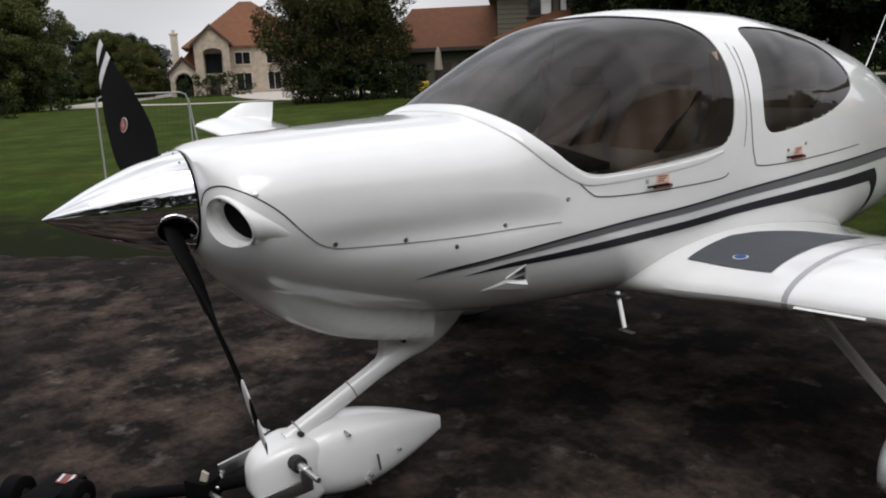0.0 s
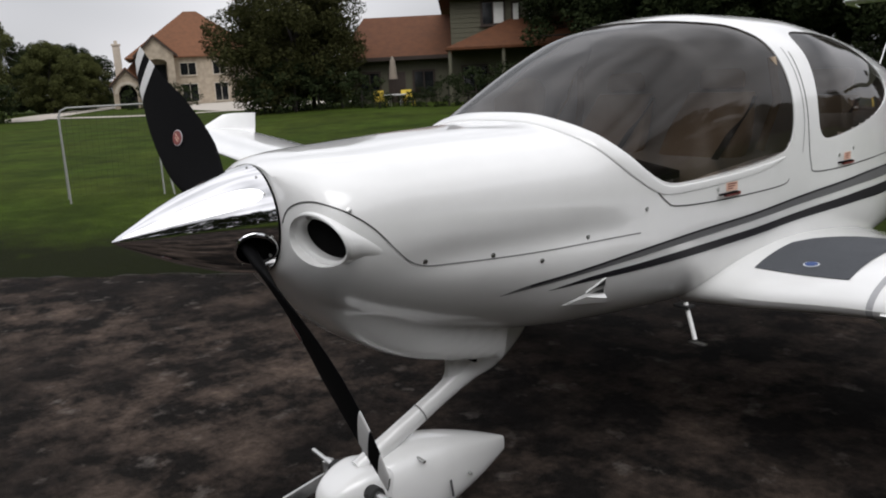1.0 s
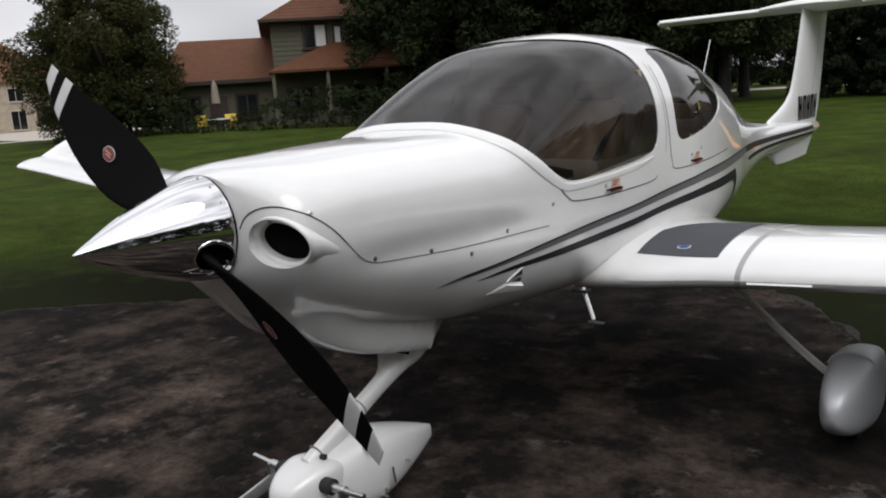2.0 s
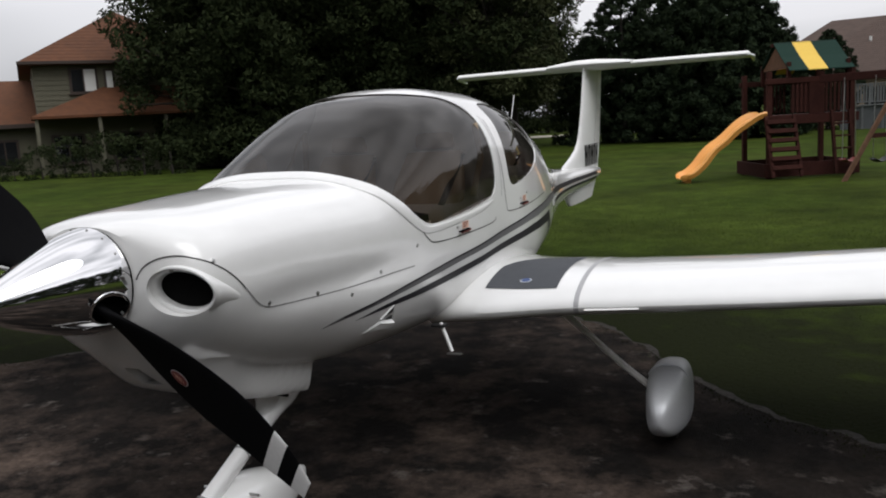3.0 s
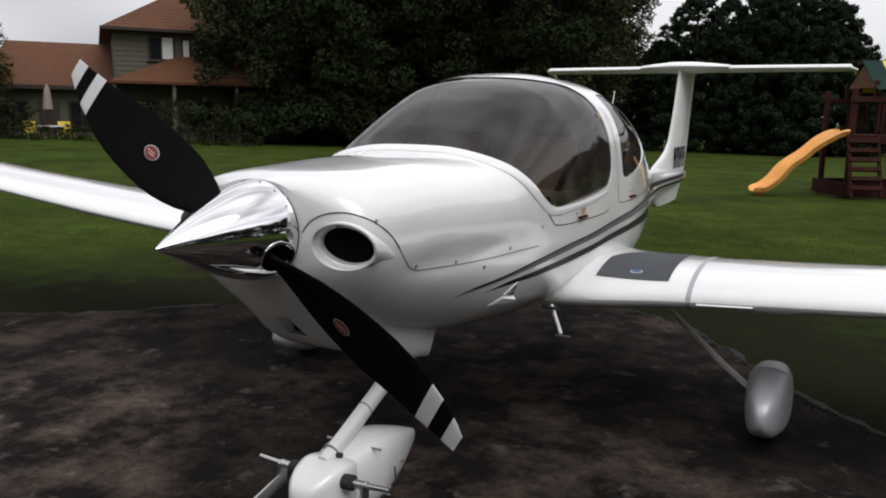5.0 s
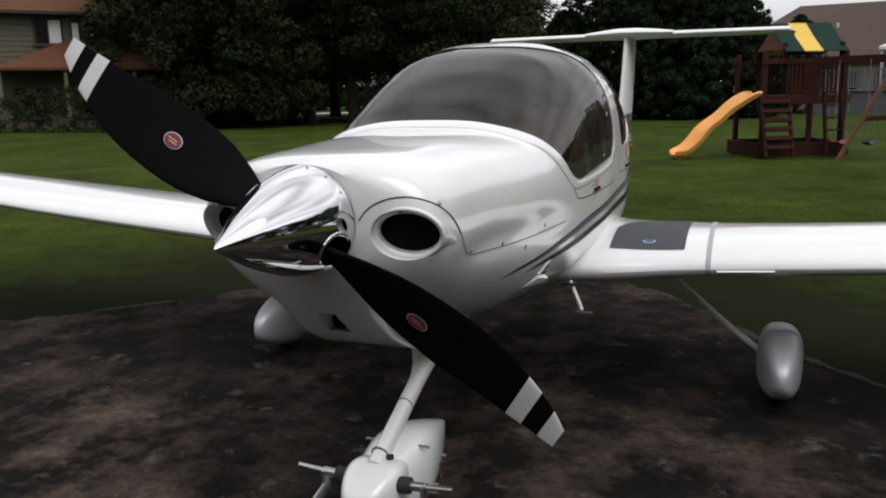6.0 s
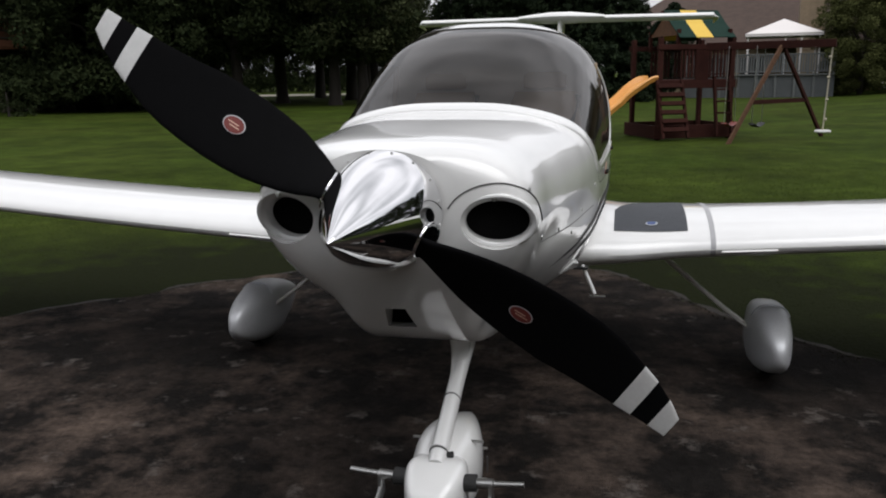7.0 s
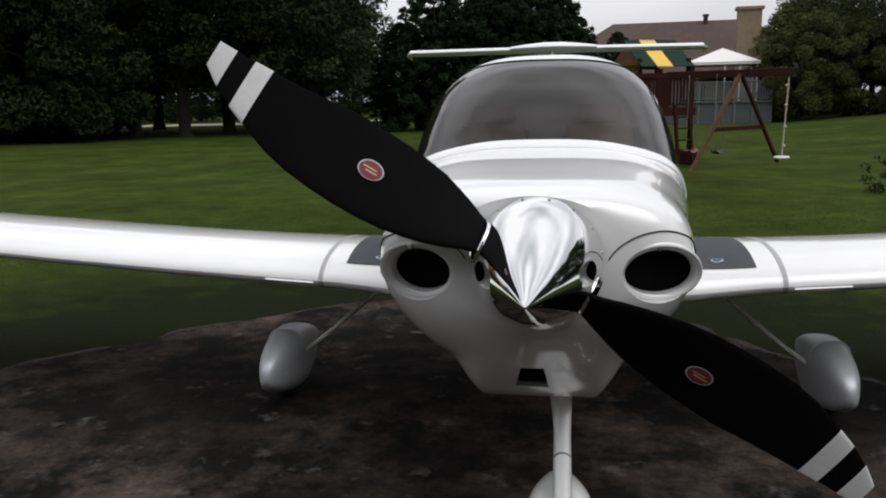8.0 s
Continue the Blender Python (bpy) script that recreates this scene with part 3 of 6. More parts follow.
bottom_line = profile([(0.445, 1.085), (0.47, 1.045), (0.52, 0.975), (0.60, 0.898), (0.80, 0.806), (1.05, 0.746), (1.36, 0.702), (1.73, 0.678), (2.10, 0.662), (2.96, 0.63), (3.40, 0.63), (4.14, 0.68),
                       (5.0, 0.805), (6.0, 0.918), (7.2, 0.965), (7.6, 1.0)])
round_top = profile([(0.445, 2.1), (0.52, 2.5), (0.8, 3.0), (1.3, 3.1), (1.73, 2.75), (2.5, 2.75), (3.4, 2.6), (4.6, 2.2), (5.5, 2.0), (7.6, 2.0)])
round_low = profile([(0.445, 2.0), (0.6, 1.93), (0.8, 1.92), (1.0, 2.0), (1.2, 2.25), (1.4, 2.65), (1.73, 3.0), (2.1, 3.15), (2.96, 3.2), (4.14, 2.9), (5.0, 2.4), (5.5, 2.1), (7.6, 2.0)])


def ease(a, b, v):
    t = max(0.0, min(1.0, (v - a) / (b - a)))
    return t * t * (3 - 2 * t)


def dent(y, z):
    """The soft hollow that runs along the join of the upper and lower cowl."""
    return 0.016 * ease(0.62, 0.95, y) * (1 - ease(1.35, 1.85, y)) * math.exp(-(((z - 1.115) / 0.062) ** 2))


chin_half = profile([(0.50, 0.115), (0.56, 0.137), (0.66, 0.157), (0.9, 0.174), (1.05, 0.186), (1.36, 0.196)])
chin_low = profile([(0.50, 1.025), (0.56, 0.938), (0.61, 0.885), (0.67, 0.832), (0.785, 0.757), (0.94, 0.695), (1.16, 0.640), (1.36, 0.600)])
CHIN_END = 1.292


def chin(x, y, z):
    """The lower cowl's chin: a flat floor with sides that lean outwards and run softly into the hull."""
    d = max(0.0, abs(x - 0.012) - chin_half(y))
    floor = chin_low(y) + (16 + 62 * ease(0.72, 1.15, y)) * d * d
    k = 0.095 - 0.062 * ease(0.72, 1.15, y)
    h = max(0.0, min(1.0, 0.5 + 0.5 * (z - floor) / k))
    return z + ((floor - z) * h - k * h * (1 - h)) * ease(0.50, 0.70, y)


def hull_ring(y, inset=0.0, n=264):
    w, zt, zm, zb = half_width(y) - inset, top_line(y) - inset, mid_line(y), bottom_line(y) + inset
    out = []
    for k in range(n):
        a = 2 * math.pi * k / n
        c, s = math.cos(a), math.sin(a)
        e = 2 / (round_top(y) if s >= 0 else round_low(y))
        z = zm + (zt - zm if s >= 0 else zm - zb) * math.copysign(abs(s) ** e, s)
        x = w * abs(c) ** e
        x = math.copysign(max(0.0, x - dent(y, z) * min(1, x / 0.2)), c)
        out.append((x, y, chin(x, y, z) if s < 0 and y < CHIN_END else z))
    return out


def hull_x(y, z, off=0.0):
    """How far out the skin is at that place along and height."""
    w, zt, zm, zb = half_width(y), top_line(y), mid_line(y), bottom_line(y)
    u = abs(z - zm) / ((zt - zm) if z >= zm else (zm - zb))
    e = round_top(y) if z >= zm else round_low(y)
    return w * max(0.0, 1 - min(u, 1) ** e) ** (1 / e) - dent(y, z) + off


def hull_point(y, z, side, off):
    """A place on the skin, lifted off it along its normal."""
    d = 0.004
    x = hull_x(y, z)
    nx = 1.0
    ny = -(hull_x(y + d, z) - hull_x(y - d, z)) / (2 * d)
    nz = -(hull_x(y, z + d) - hull_x(y, z - d)) / (2 * d)
    n = Vector((nx, max(-4, min(4, ny)), max(-4, min(4, nz)))).normalized()
    return ((x + off * n.x) * side, y + off * n.y, z + off * n.z)


def skin(p):
    """How far beyond the skin a place is, as a share of the section."""
    zm = mid_line(p.y)
    h = top_line(p.y) - zm if p.z >= zm else zm - bottom_line(p.y)
    e = round_top(p.y) if p.z >= zm else round_low(p.y)
    return (abs(p.x) / half_width(p.y)) ** e + (abs(p.z - zm) / h) ** e - 1


def skin_normal(p, d=0.002):
    return Vector(tuple(skin(p + a) - skin(p - a) for a in (Vector((d, 0, 0)), Vector((0, d, 0)), Vector((0, 0, d))))).normalized()


def snap(p):
    """The nearest place on the skin."""
    for _ in range(5):
        n = skin_normal(p)
        slope = (skin(p + n * 0.002) - skin(p - n * 0.002)) / 0.004
        p = p - n * max(-0.05, min(0.05, skin(p) / slope))
    return p


def front_of_skin(p):
    """The place on the nose's front at that distance across and height."""
    lo, hi = 0.4455, 0.80
    for _ in range(24):
        y = (lo + hi) / 2
        lo, hi = (y, hi) if skin(Vector((p.x, y, p.z))) > 0 else (lo, y)
    return Vector((p.x, lo, p.z))


def strap(points, half, proud, taper=6):
    """A flat rounded band that lies on the skin along a line of places."""
    line = [snap(p) for p in points]
    rings = []
    for i, p in enumerate(line):
        t = (line[min(i + 1, len(line) - 1)] - line[max(i - 1, 0)]).normalized()
        n = skin_normal(p) * proud(p.y)
        b = t.cross(n).normalized()
        k = min(1.0, 0.3 + 0.7 * min(i, len(line) - 1 - i) / taper)
        rings.append([p + b * half(p.y) * k * u + n * v for u, v in ((-1.05, -0.6), (-1.0, 0.1), (-0.9, 0.7), (-0.72, 1.0), (0, 1.12), (0.72, 1.0), (0.9, 0.7), (1.0, 0.1), (1.05, -0.6), (0, -1.2))])
    return loft(rings)


def hull_patch(upper, lower, side, off=0.002, across=3):
    """A patch on the skin between two lines in y and z."""
    rows = [[hull_point(*((1 - k / across) * Vector(u).to_2d() + k / across * Vector(v).to_2d()), side, off) for k in range(across + 1)] for u, v in zip(upper, lower)]
    return loft(rows, closed=False)


def hull_line(points, width, side, off=0.0015, steps=6):
    """A thin line on the skin through points in y and z."""
    line = smooth_line([(y, z, 0) for y, z in points], steps)
    up, lo = [], []
    for i, p in enumerate(line):
        t = (line[min(i + 1, len(line) - 1)] - line[max(i - 1, 0)]).normalized()
        q = Vector((-t.y, t.x, 0)) * width / 2
        up.append((p + q).to_2d())
        lo.append((p - q).to_2d())
    return hull_patch([(*u, 0) for u in up], [(*v, 0) for v in lo], side, off, 1)


def hull_disc(y, z, r, side, thick=0.003):
    """A small screw head on the skin."""
    p, q = Vector(hull_point(y, z, side, -0.002)), Vector(hull_point(y, z, side, thick))
    return tube([p, p.lerp(q, 0.8), q], [r, r, r * 0.7], 10)


AIRCRAFT = root("light_aircraft", 0, 2.0)
tagged(AIRCRAFT, "white low-wing light aircraft with grey and black stripes parked on asphalt", "aircraft")

YS = sorted([0.445 + 0.012 * k for k in range(16)] + [0.64 + 0.03 * k for k in range(133)] + [CHIN_END - 0.012, CHIN_END - 0.004, CHIN_END - 0.0001, CHIN_END + 0.001]) + [4.65 + 0.15 * k for k in range(20)] + [7.6]
FRONT_GLASS = [(1.462, 1.522), (1.466, 1.513), (1.482, 1.492), (1.52, 1.452), (1.585, 1.387), (1.69, 1.307), (1.76, 1.264), (1.83, 1.245), (1.95, 1.243), (2.19, 1.253), (2.41, 1.274), (2.53, 1.30),
               (2.58, 1.35), (2.602, 1.45), (2.602, 1.566), (2.59, 1.684), (2.565, 1.748), (2.525, 1.785), (2.44, 1.822), (2.30, 1.843), (2.18, 1.862)]
REAR_GLASS = [(2.835, 1.775), (2.825, 1.68), (2.81, 1.56), (2.80, 1.44), (2.815, 1.355), (2.885, 1.322), (3.095, 1.34), (3.37, 1.378), (3.62, 1.447), (3.715, 1.515), (3.67, 1.615), (3.52, 1.705),
              (3.30, 1.762), (3.0, 1.788)]


def flat_line(points, steps=4, closed=False):
    return [(p.x, p.y) for p in smooth_line([(y, z, 0) for y, z in points], steps, closed)]


def front_prism():
    return prism(flat_line(FRONT_GLASS) + [(2.15, 2.0), (1.32, 2.0), (1.32, 1.64)], -1.2, 1.2)


def rear_prism():
    return prism(flat_line(REAR_GLASS, 4, True), -1.2, 1.2)


INTAKE_AIM = {1: Vector((0.333, 0.50, 1.217)), -1: Vector((-0.312, 0.50, 1.217))}
INTAKE_YAW, INTAKE_RAKE = radians(12), 0.36     # turned outwards, and leaning aft towards the chin


def intake_ring(side, y_off, rx, rz, n=40, shift=0.0):
    """An ellipse round the air intake, turned a little outwards and raked; shift: outboard."""
    c = INTAKE_AIM[side]
    turn = INTAKE_YAW * side
    out = []
    for k in range(n):
        a = 2 * math.pi * k / n
        u, v = rx * math.cos(a) + shift * side, rz * math.sin(a)
        out.append((c.x + u * math.cos(turn) - y_off * math.sin(turn), c.y + u * math.sin(turn) + y_off * math.cos(turn) - INTAKE_RAKE * v, c.z + v))
    return out


def cheek_ring(side, u, n=40):
    """A section of the teardrop that runs aft from an intake into the skin; u: how far aft."""
    turn = INTAKE_YAW * (1 - ease(0.0, 0.7, u))
    rake = INTAKE_RAKE * (1 - ease(0.0, 0.6, u))
    rx, rz = 0.117 - 0.033 * u, 0.088 - 0.063 * u**1.2
    cz = 1.217 - 0.105 * u**1.25
    cy = 0.50 + 0.30 * u
    outer = hull_x(cy + rx * math.sin(turn), cz) + 0.012 * (1 - u) ** 1.5 - 0.016 * u**1.3
    if u < 0.2:
        outer = outer + ((abs(INTAKE_AIM[side].x) + 0.117 * math.cos(INTAKE_YAW)) - outer) * (1 - u / 0.2)
    cx = outer - rx * math.cos(turn)
    out = []
    for k in range(n):
        a = 2 * math.pi * k / n
        c, v = math.cos(a), rz * math.sin(a)
        out.append((side * (cx + rx * c * math.cos(turn)), cy + rx * c * math.sin(turn) - rake * v, cz + v))
    return out if side > 0 else [out[(n // 2 - k) % n] for k in range(n)]


def inside(outline, y, z):
    hit = False
    for (a, b), (c, d) in zip(outline, outline[1:] + outline[:1]):
        if (b > z) != (d > z) and y < a + (z - b) * (c - a) / (d - b):
            hit = not hit
    return hit


def pane(outline, y0, y1, margin, sides=(1, -1)):
    """Curved glass that follows the skin and runs a little way into the frame round it."""
    bm = bmesh.new()
    ny, nr = int((y1 - y0) / 0.018), 180
    grown = [(y + margin * math.cos(a), z + margin * math.sin(a)) for a in (0.4, 1.3, 2.1, 2.9, 3.7, 4.5, 5.3, 6.1) for y, z in ((0, 0),)] + [(0, 0)]
    for inset in (0.005,):
        rows = [[bm.verts.new(p) for p in hull_ring(y0 + (y1 - y0) * k / ny, inset, nr)] for k in range(ny + 1)]
        keep = {v for row in rows for v in row if (v.co.x > 0 and 1 in sides or v.co.x < 0 and -1 in sides or len(sides) == 2) and any(inside(outline, v.co.y + a, v.co.z + b) for a, b in grown)}
        for r, q in zip(rows, rows[1:]):
            for i in range(nr):
                f = (r[i], q[i], q[(i + 1) % nr], r[(i + 1) % nr])
                if all(v in keep for v in f):
                    bm.faces.new(f)
        bmesh.ops.delete(bm, geom=[v for v in bm.verts if not v.link_faces], context="VERTS")
    return bm


def build_fuselage():
    shell = loft([hull_ring(y) for y in YS])
    inner = [1.52 + 0.09 * k for k in range(32)]
    loft([hull_ring(y, 0.028) for y in inner], bm=shell)
    ducts = [loft([intake_ring(s, -0.25, 0.109, 0.080), intake_ring(s, 0.17, 0.109, 0.080)]) for s in (1, -1)]
    outlet = loft([[(0.012 + 0.165 * math.copysign(abs(math.cos(2 * math.pi * i / 24)) ** 0.5, math.cos(2 * math.pi * i / 24)), y, 0.664 + 0.036 * math.copysign(abs(math.sin(2 * math.pi * i / 24)) ** 0.5, math.sin(2 * math.pi * i / 24))) for i in range(24)] for y in (1.17, 1.40)])
    mouth = loft([[(x, y, z) for x, z in ((-0.036, 0.918), (-0.056, 0.828), (0.044, 0.828), (0.030, 0.918))] for y in (0.45, 0.80)])
    body = carved(shell, [front_prism(), rear_prism(), *ducts, outlet, mouth])
    hull = part("fuselage", body, WHITE, AIRCRAFT, flat=32)
    # black plates put the shade of the two chin openings into colour
    part("oil_cooler_opening", boxes((pose(-0.006, 0.690, 0.872, 30), (0.125, 0.004, 0.14))), RECESS_SHADE, hull, "black plate for the shade in the chin's opening")
    part("outlet_back", boxes((pose(0.012, 1.178, 0.664), (0.36, 0.01, 0.085))), RECESS_SHADE, hull, "black plate for the shade in the chin's rear outlet")
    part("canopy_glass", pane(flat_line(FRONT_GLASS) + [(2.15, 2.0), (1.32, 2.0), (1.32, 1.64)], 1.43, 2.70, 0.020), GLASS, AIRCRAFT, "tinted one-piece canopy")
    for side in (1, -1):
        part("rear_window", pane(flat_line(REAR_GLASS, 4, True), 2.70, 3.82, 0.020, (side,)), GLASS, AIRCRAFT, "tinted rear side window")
    # white band that carries the foot of the windscreen
    half = [(0.0, 1.474, 1.51), (0.12, 1.474, 1.508), (0.21, 1.473, 1.503), (0.34, 1.476, 1.475), (0.44, 1.503, 1.432), (0.505, 1.566, 1.366), (0.545, 1.668, 1.288), (0.567, 1.735, 1.245), (0.578, 1.80, 1.222), (0.588, 1.93, 1.218), (0.602, 2.18, 1.228), (0.612, 2.40, 1.249), (0.615, 2.52, 1.272)]
    path = smooth_line([(-x, y, z) for x, y, z in reversed(half[1:])] + half, 5)
    part("windscreen_band", strap(path, profile([(1.40, 0.031), (1.60, 0.031), (1.72, 0.022), (1.84, 0.016), (2.6, 0.014)]), profile([(1.40, 0.007), (1.55, 0.0065), (1.75, 0.0035), (2.6, 0.0025)])), WHITE, AIRCRAFT, "raised white band along the windscreen foot")
    for side in (1, -1):
        lip = []
        for k in range(16, 0, -1):
            lip.append(cheek_ring(side, k / 16))
        slim, off = (0.0, 0.003) if side > 0 else (0.010, -0.004)       # the far intake has a broader inner rim
        for y_off, rx, rz, k in ((0.0, 0.117, 0.088, 0), (-0.010, 0.114, 0.084, 0), (-0.013, 0.110, 0.079, 0.2), (-0.011, 0.105, 0.073, 0.6), (-0.003, 0.097, 0.066, 1), (0.014, 0.0935, 0.063, 1), (0.034, 0.0925, 0.062, 1), (0.062, 0.092, 0.0615, 1)):
            lip.append(intake_ring(side, y_off, rx - slim * k, rz, shift=off * k))
        ring = part("intake_lip", loft(lip, caps=False), WHITE, AIRCRAFT, "white rounded engine air intake")
        # a shallow black plug closes the intake in place of its inner shade
        part("intake_duct", loft([intake_ring(side, d, (0.0955 - slim) * f, 0.0648 * f, shift=off) for d, f in ((0.026, 1.0), (0.040, 0.97), (0.050, 0.8), (0.056, 0.4), (0.057, 0.02))]), RECESS_SHADE, ring, "black dished plug for the shade in the intake")


build_fuselage()


# ---- stripes, gaps, screws and placards on the skin ----
GREY_UP = [(1.10, 0.938), (1.20, 0.966), (1.43, 0.995), (1.67, 1.023), (1.957, 1.047), (2.28, 1.066), (2.65, 1.096), (3.10, 1.120), (3.41, 1.131), (4.06, 1.142), (4.5, 1.138)]
GREY_LO = [(1.10, 0.937), (1.20, 0.951), (1.43, 0.975), (1.68, 0.996), (1.966, 1.015), (2.288, 1.034), (2.66, 1.058), (3.116, 1.076), (3.42, 1.078), (4.08, 1.088), (4.5, 1.0955)]
BLACK_UP = [(1.28, 0.930), (1.44, 0.956), (1.688, 0.971), (1.976, 0.985), (2.298, 1.001), (2.669, 1.026), (3.126, 1.041), (3.433, 1.044), (3.75, 1.047), (3.97, 1.048)]
BLACK_LO = [(1.28, 0.929), (1.446, 0.939), (1.698, 0.944), (1.99, 0.951), (2.31, 0.968), (2.681, 0.990), (3.143, 0.996), (3.454, 0.990), (3.75, 0.988), (3.90, 0.985)]


def stripe(name, up, lo, mat, side, label):
    part(name, hull_patch([(a, b, 0) for a, b in flat_line(up, 8)], [(a, b, 0) for a, b in flat_line(lo, 8)], side, 0.0025, 3), mat, AIRCRAFT, label)


for side in (1, -1):
    stripe("upper_stripe", GREY_UP, GREY_LO, GREY_STRIPE, side, "grey swept stripe")
    stripe("lower_stripe", BLACK_UP, BLACK_LO, BLACK_STRIPE, side, "charcoal swept stripe")
    stripe("boom_stripe", [(4.5, 1.1385), (4.65, 1.136), (5.5, 1.107), (6.4, 1.092), (7.25, 1.084)], [(4.5, 1.095), (4.65, 1.091), (5.5, 1.069), (6.4, 1.059), (7.25, 1.051)], BLACK_STRIPE, side, "charcoal stripe along the tail boom")
    stripe("stripe_hook", [(3.97, 1.048), (4.02, 0.98), (4.0, 0.88), (3.90, 0.78)], [(3.90, 0.985), (3.95, 0.94), (3.94, 0.86), (3.88, 0.78)], BLACK_STRIPE, side, "charcoal stripe that turns down to the belly")
    stripe("tail_stripe", [(4.65, 1.05), (5.5, 1.045), (6.4, 1.04), (7.25, 1.03)], [(4.65, 1.02), (5.5, 1.02), (6.4, 1.015), (7.25, 1.005)], BLACK_STRIPE, side, "thin charcoal tail stripe")
    part("stripe_edge", hull_line([(y, z - 0.004) for y, z in GREY_UP[1:11]], 0.008, side, 0.0035, 8), BLACK_STRIPE, AIRCRAFT, "dark edge of the grey stripe")
    arch = []
    for k in range(25):
        a = radians(158 - 108 * k / 24)
        arch.append(Vector((abs(INTAKE_AIM[side].x) + 0.146 * math.cos(a), 0.50, 1.217 + 0.116 * math.sin(a))))
    path = [front_of_skin(p) for p in arch[:20]] + [Vector((hull_x(y, z), y, z)) for y, z in ((0.585, 1.280), (0.61, 1.252), (0.635, 1.224), (0.66, 1.196))]
    path = smooth_line(path, 3)
    for _ in range(10):
        path = path[:1] + [(a + 2 * b + c) / 4 for a, b, c in zip(path, path[1:], path[2:])] + path[-1:]
    path = [front_of_skin(p) if p.y < 0.53 else snap(p) for p in path]
    for _ in range(14):
        path = path[:1] + [(a + 2 * b + c) / 4 for a, b, c in zip(path, path[1:], path[2:])] + path[-1:]
    path = [p if p.y < 0.46 else snap(p) for p in path]
    path = [p + Vector((0, -0.0012, 0)) if p.y < 0.448 else p + skin_normal(p) * 0.0012 - Vector((dent(p.y, p.z), 0, 0)) for p in path]
    path = [Vector((side * p.x, p.y, p.z)) for p in path]
    part("intake_gap", tube(path, 0.0022, 6), SEAM, AIRCRAFT, "thin gap that arches over the intake")
    part("cowl_gap", hull_line([(0.66, 1.196), (0.69, 1.165), (0.73, 1.130), (0.775, 1.106), (0.84, 1.093), (1.04, 1.084), (1.25, 1.080), (1.556, 1.083), (1.66, 1.083)], 0.004, side), SEAM_PALE, AIRCRAFT, "gap between upper and lower cowl")
    part("canopy_gap", hull_line([(1.73, 1.232), (1.79, 1.18), (1.854, 1.157), (2.1, 1.148), (2.49, 1.157), (2.56, 1.178)], 0.005, side), SEAM, AIRCRAFT, "gap under the canopy frame")
    part("rear_door_gap", hull_line([(2.70, 1.70), (2.705, 1.5), (2.712, 1.34), (2.736, 1.225), (2.80, 1.184), (3.215, 1.183), (3.715, 1.197)], 0.005, side), SEAM, AIRCRAFT, "gap round the rear door")
    part("front_frame_gap", hull_line([(2.66, 1.72), (2.675, 1.55), (2.675, 1.40), (2.66, 1.28)], 0.004, side), SEAM_PALE, AIRCRAFT, "gap in the canopy frame")
    for y, z in ((0.548, 1.305), (0.796, 1.113), (1.042, 1.095), (1.228, 1.049), (1.423, 1.102), (1.688, 1.167), (0.463, 1.29), (2.084, 1.191), (2.985, 1.236), (3.131, 1.256)):
        part("screw", hull_disc(y, z, 0.0085, side), STEEL, AIRCRAFT)
    for y, z in ((2.165, 1.189), (3.062, 1.222)):
        tag = part("door_placard", hull_patch([(y - 0.035, z + 0.022, 0), (y, z + 0.022, 0), (y + 0.035, z + 0.022, 0)], [(y - 0.035, z - 0.012, 0), (y, z - 0.012, 0), (y + 0.035, z - 0.012, 0)], side, 0.003), ORANGE_TAG, AIRCRAFT, "faded orange placard by the door latch")
        for k in range(3):
            part("writing_bar", hull_patch([(y - 0.026, z + 0.018 - 0.009 * k, 0), (y + 0.026 - 0.01 * k, z + 0.018 - 0.009 * k, 0)], [(y - 0.026, z + 0.014 - 0.009 * k, 0), (y + 0.026 - 0.01 * k, z + 0.014 - 0.009 * k, 0)], side, 0.0045, 1), RED, tag)
        p = Vector(hull_point(y, z - 0.024, side, 0.006))
        part("door_handle", boxes((Matrix.Translation(p), (0.014, 0.10, 0.014)), bevel=0.004), RED, AIRCRAFT, "small red door handle")
        part("handle_grip", boxes((Matrix.Translation(p + Vector((0.003 * side, -0.03, 0.006))), (0.012, 0.12, 0.007)), bevel=0.002), BLADE, AIRCRAFT, "black door handle grip")
    # the little air outlet ahead of the wing: a raised white lip under two dark slots
    tri = [Vector(hull_point(y, z, side, 0.002)) for y, z in ((1.36, 0.850), (1.545, 0.852), (1.535, 0.874), (1.445, 0.888))]
    out = [Vector(hull_point(y, z, side, d)) for y, z, d in ((1.37, 0.851, 0.003), (1.545, 0.850, 0.022), (1.538, 0.868, 0.022), (1.45, 0.880, 0.010))]
    vent = part("air_vent", loft([tri, out]), WHITE, AIRCRAFT, "white triangular side vent", smooth=False)
    for corners in (((1.478, 0.908), (1.512, 0.932), (1.517, 0.910)), ((1.474, 0.888), (1.518, 0.898), (1.528, 0.878))):
        d = [Vector(hull_point(y, z, side, 0.003)) for y, z in corners]
        part("vent_slot", loft([d, [p + Vector((0.002 * side, 0, 0)) for p in d]]), SEAM, vent, "dark vent slot", smooth=False)
    rim = [Vector(hull_point(y, z, side, 0.003)) for y, z in ((1.445, 0.892), (1.513, 0.940), (1.526, 0.905), (1.545, 0.855))]
    part("vent_edge", tube(rim, 0.003, 6), WHITE, vent)


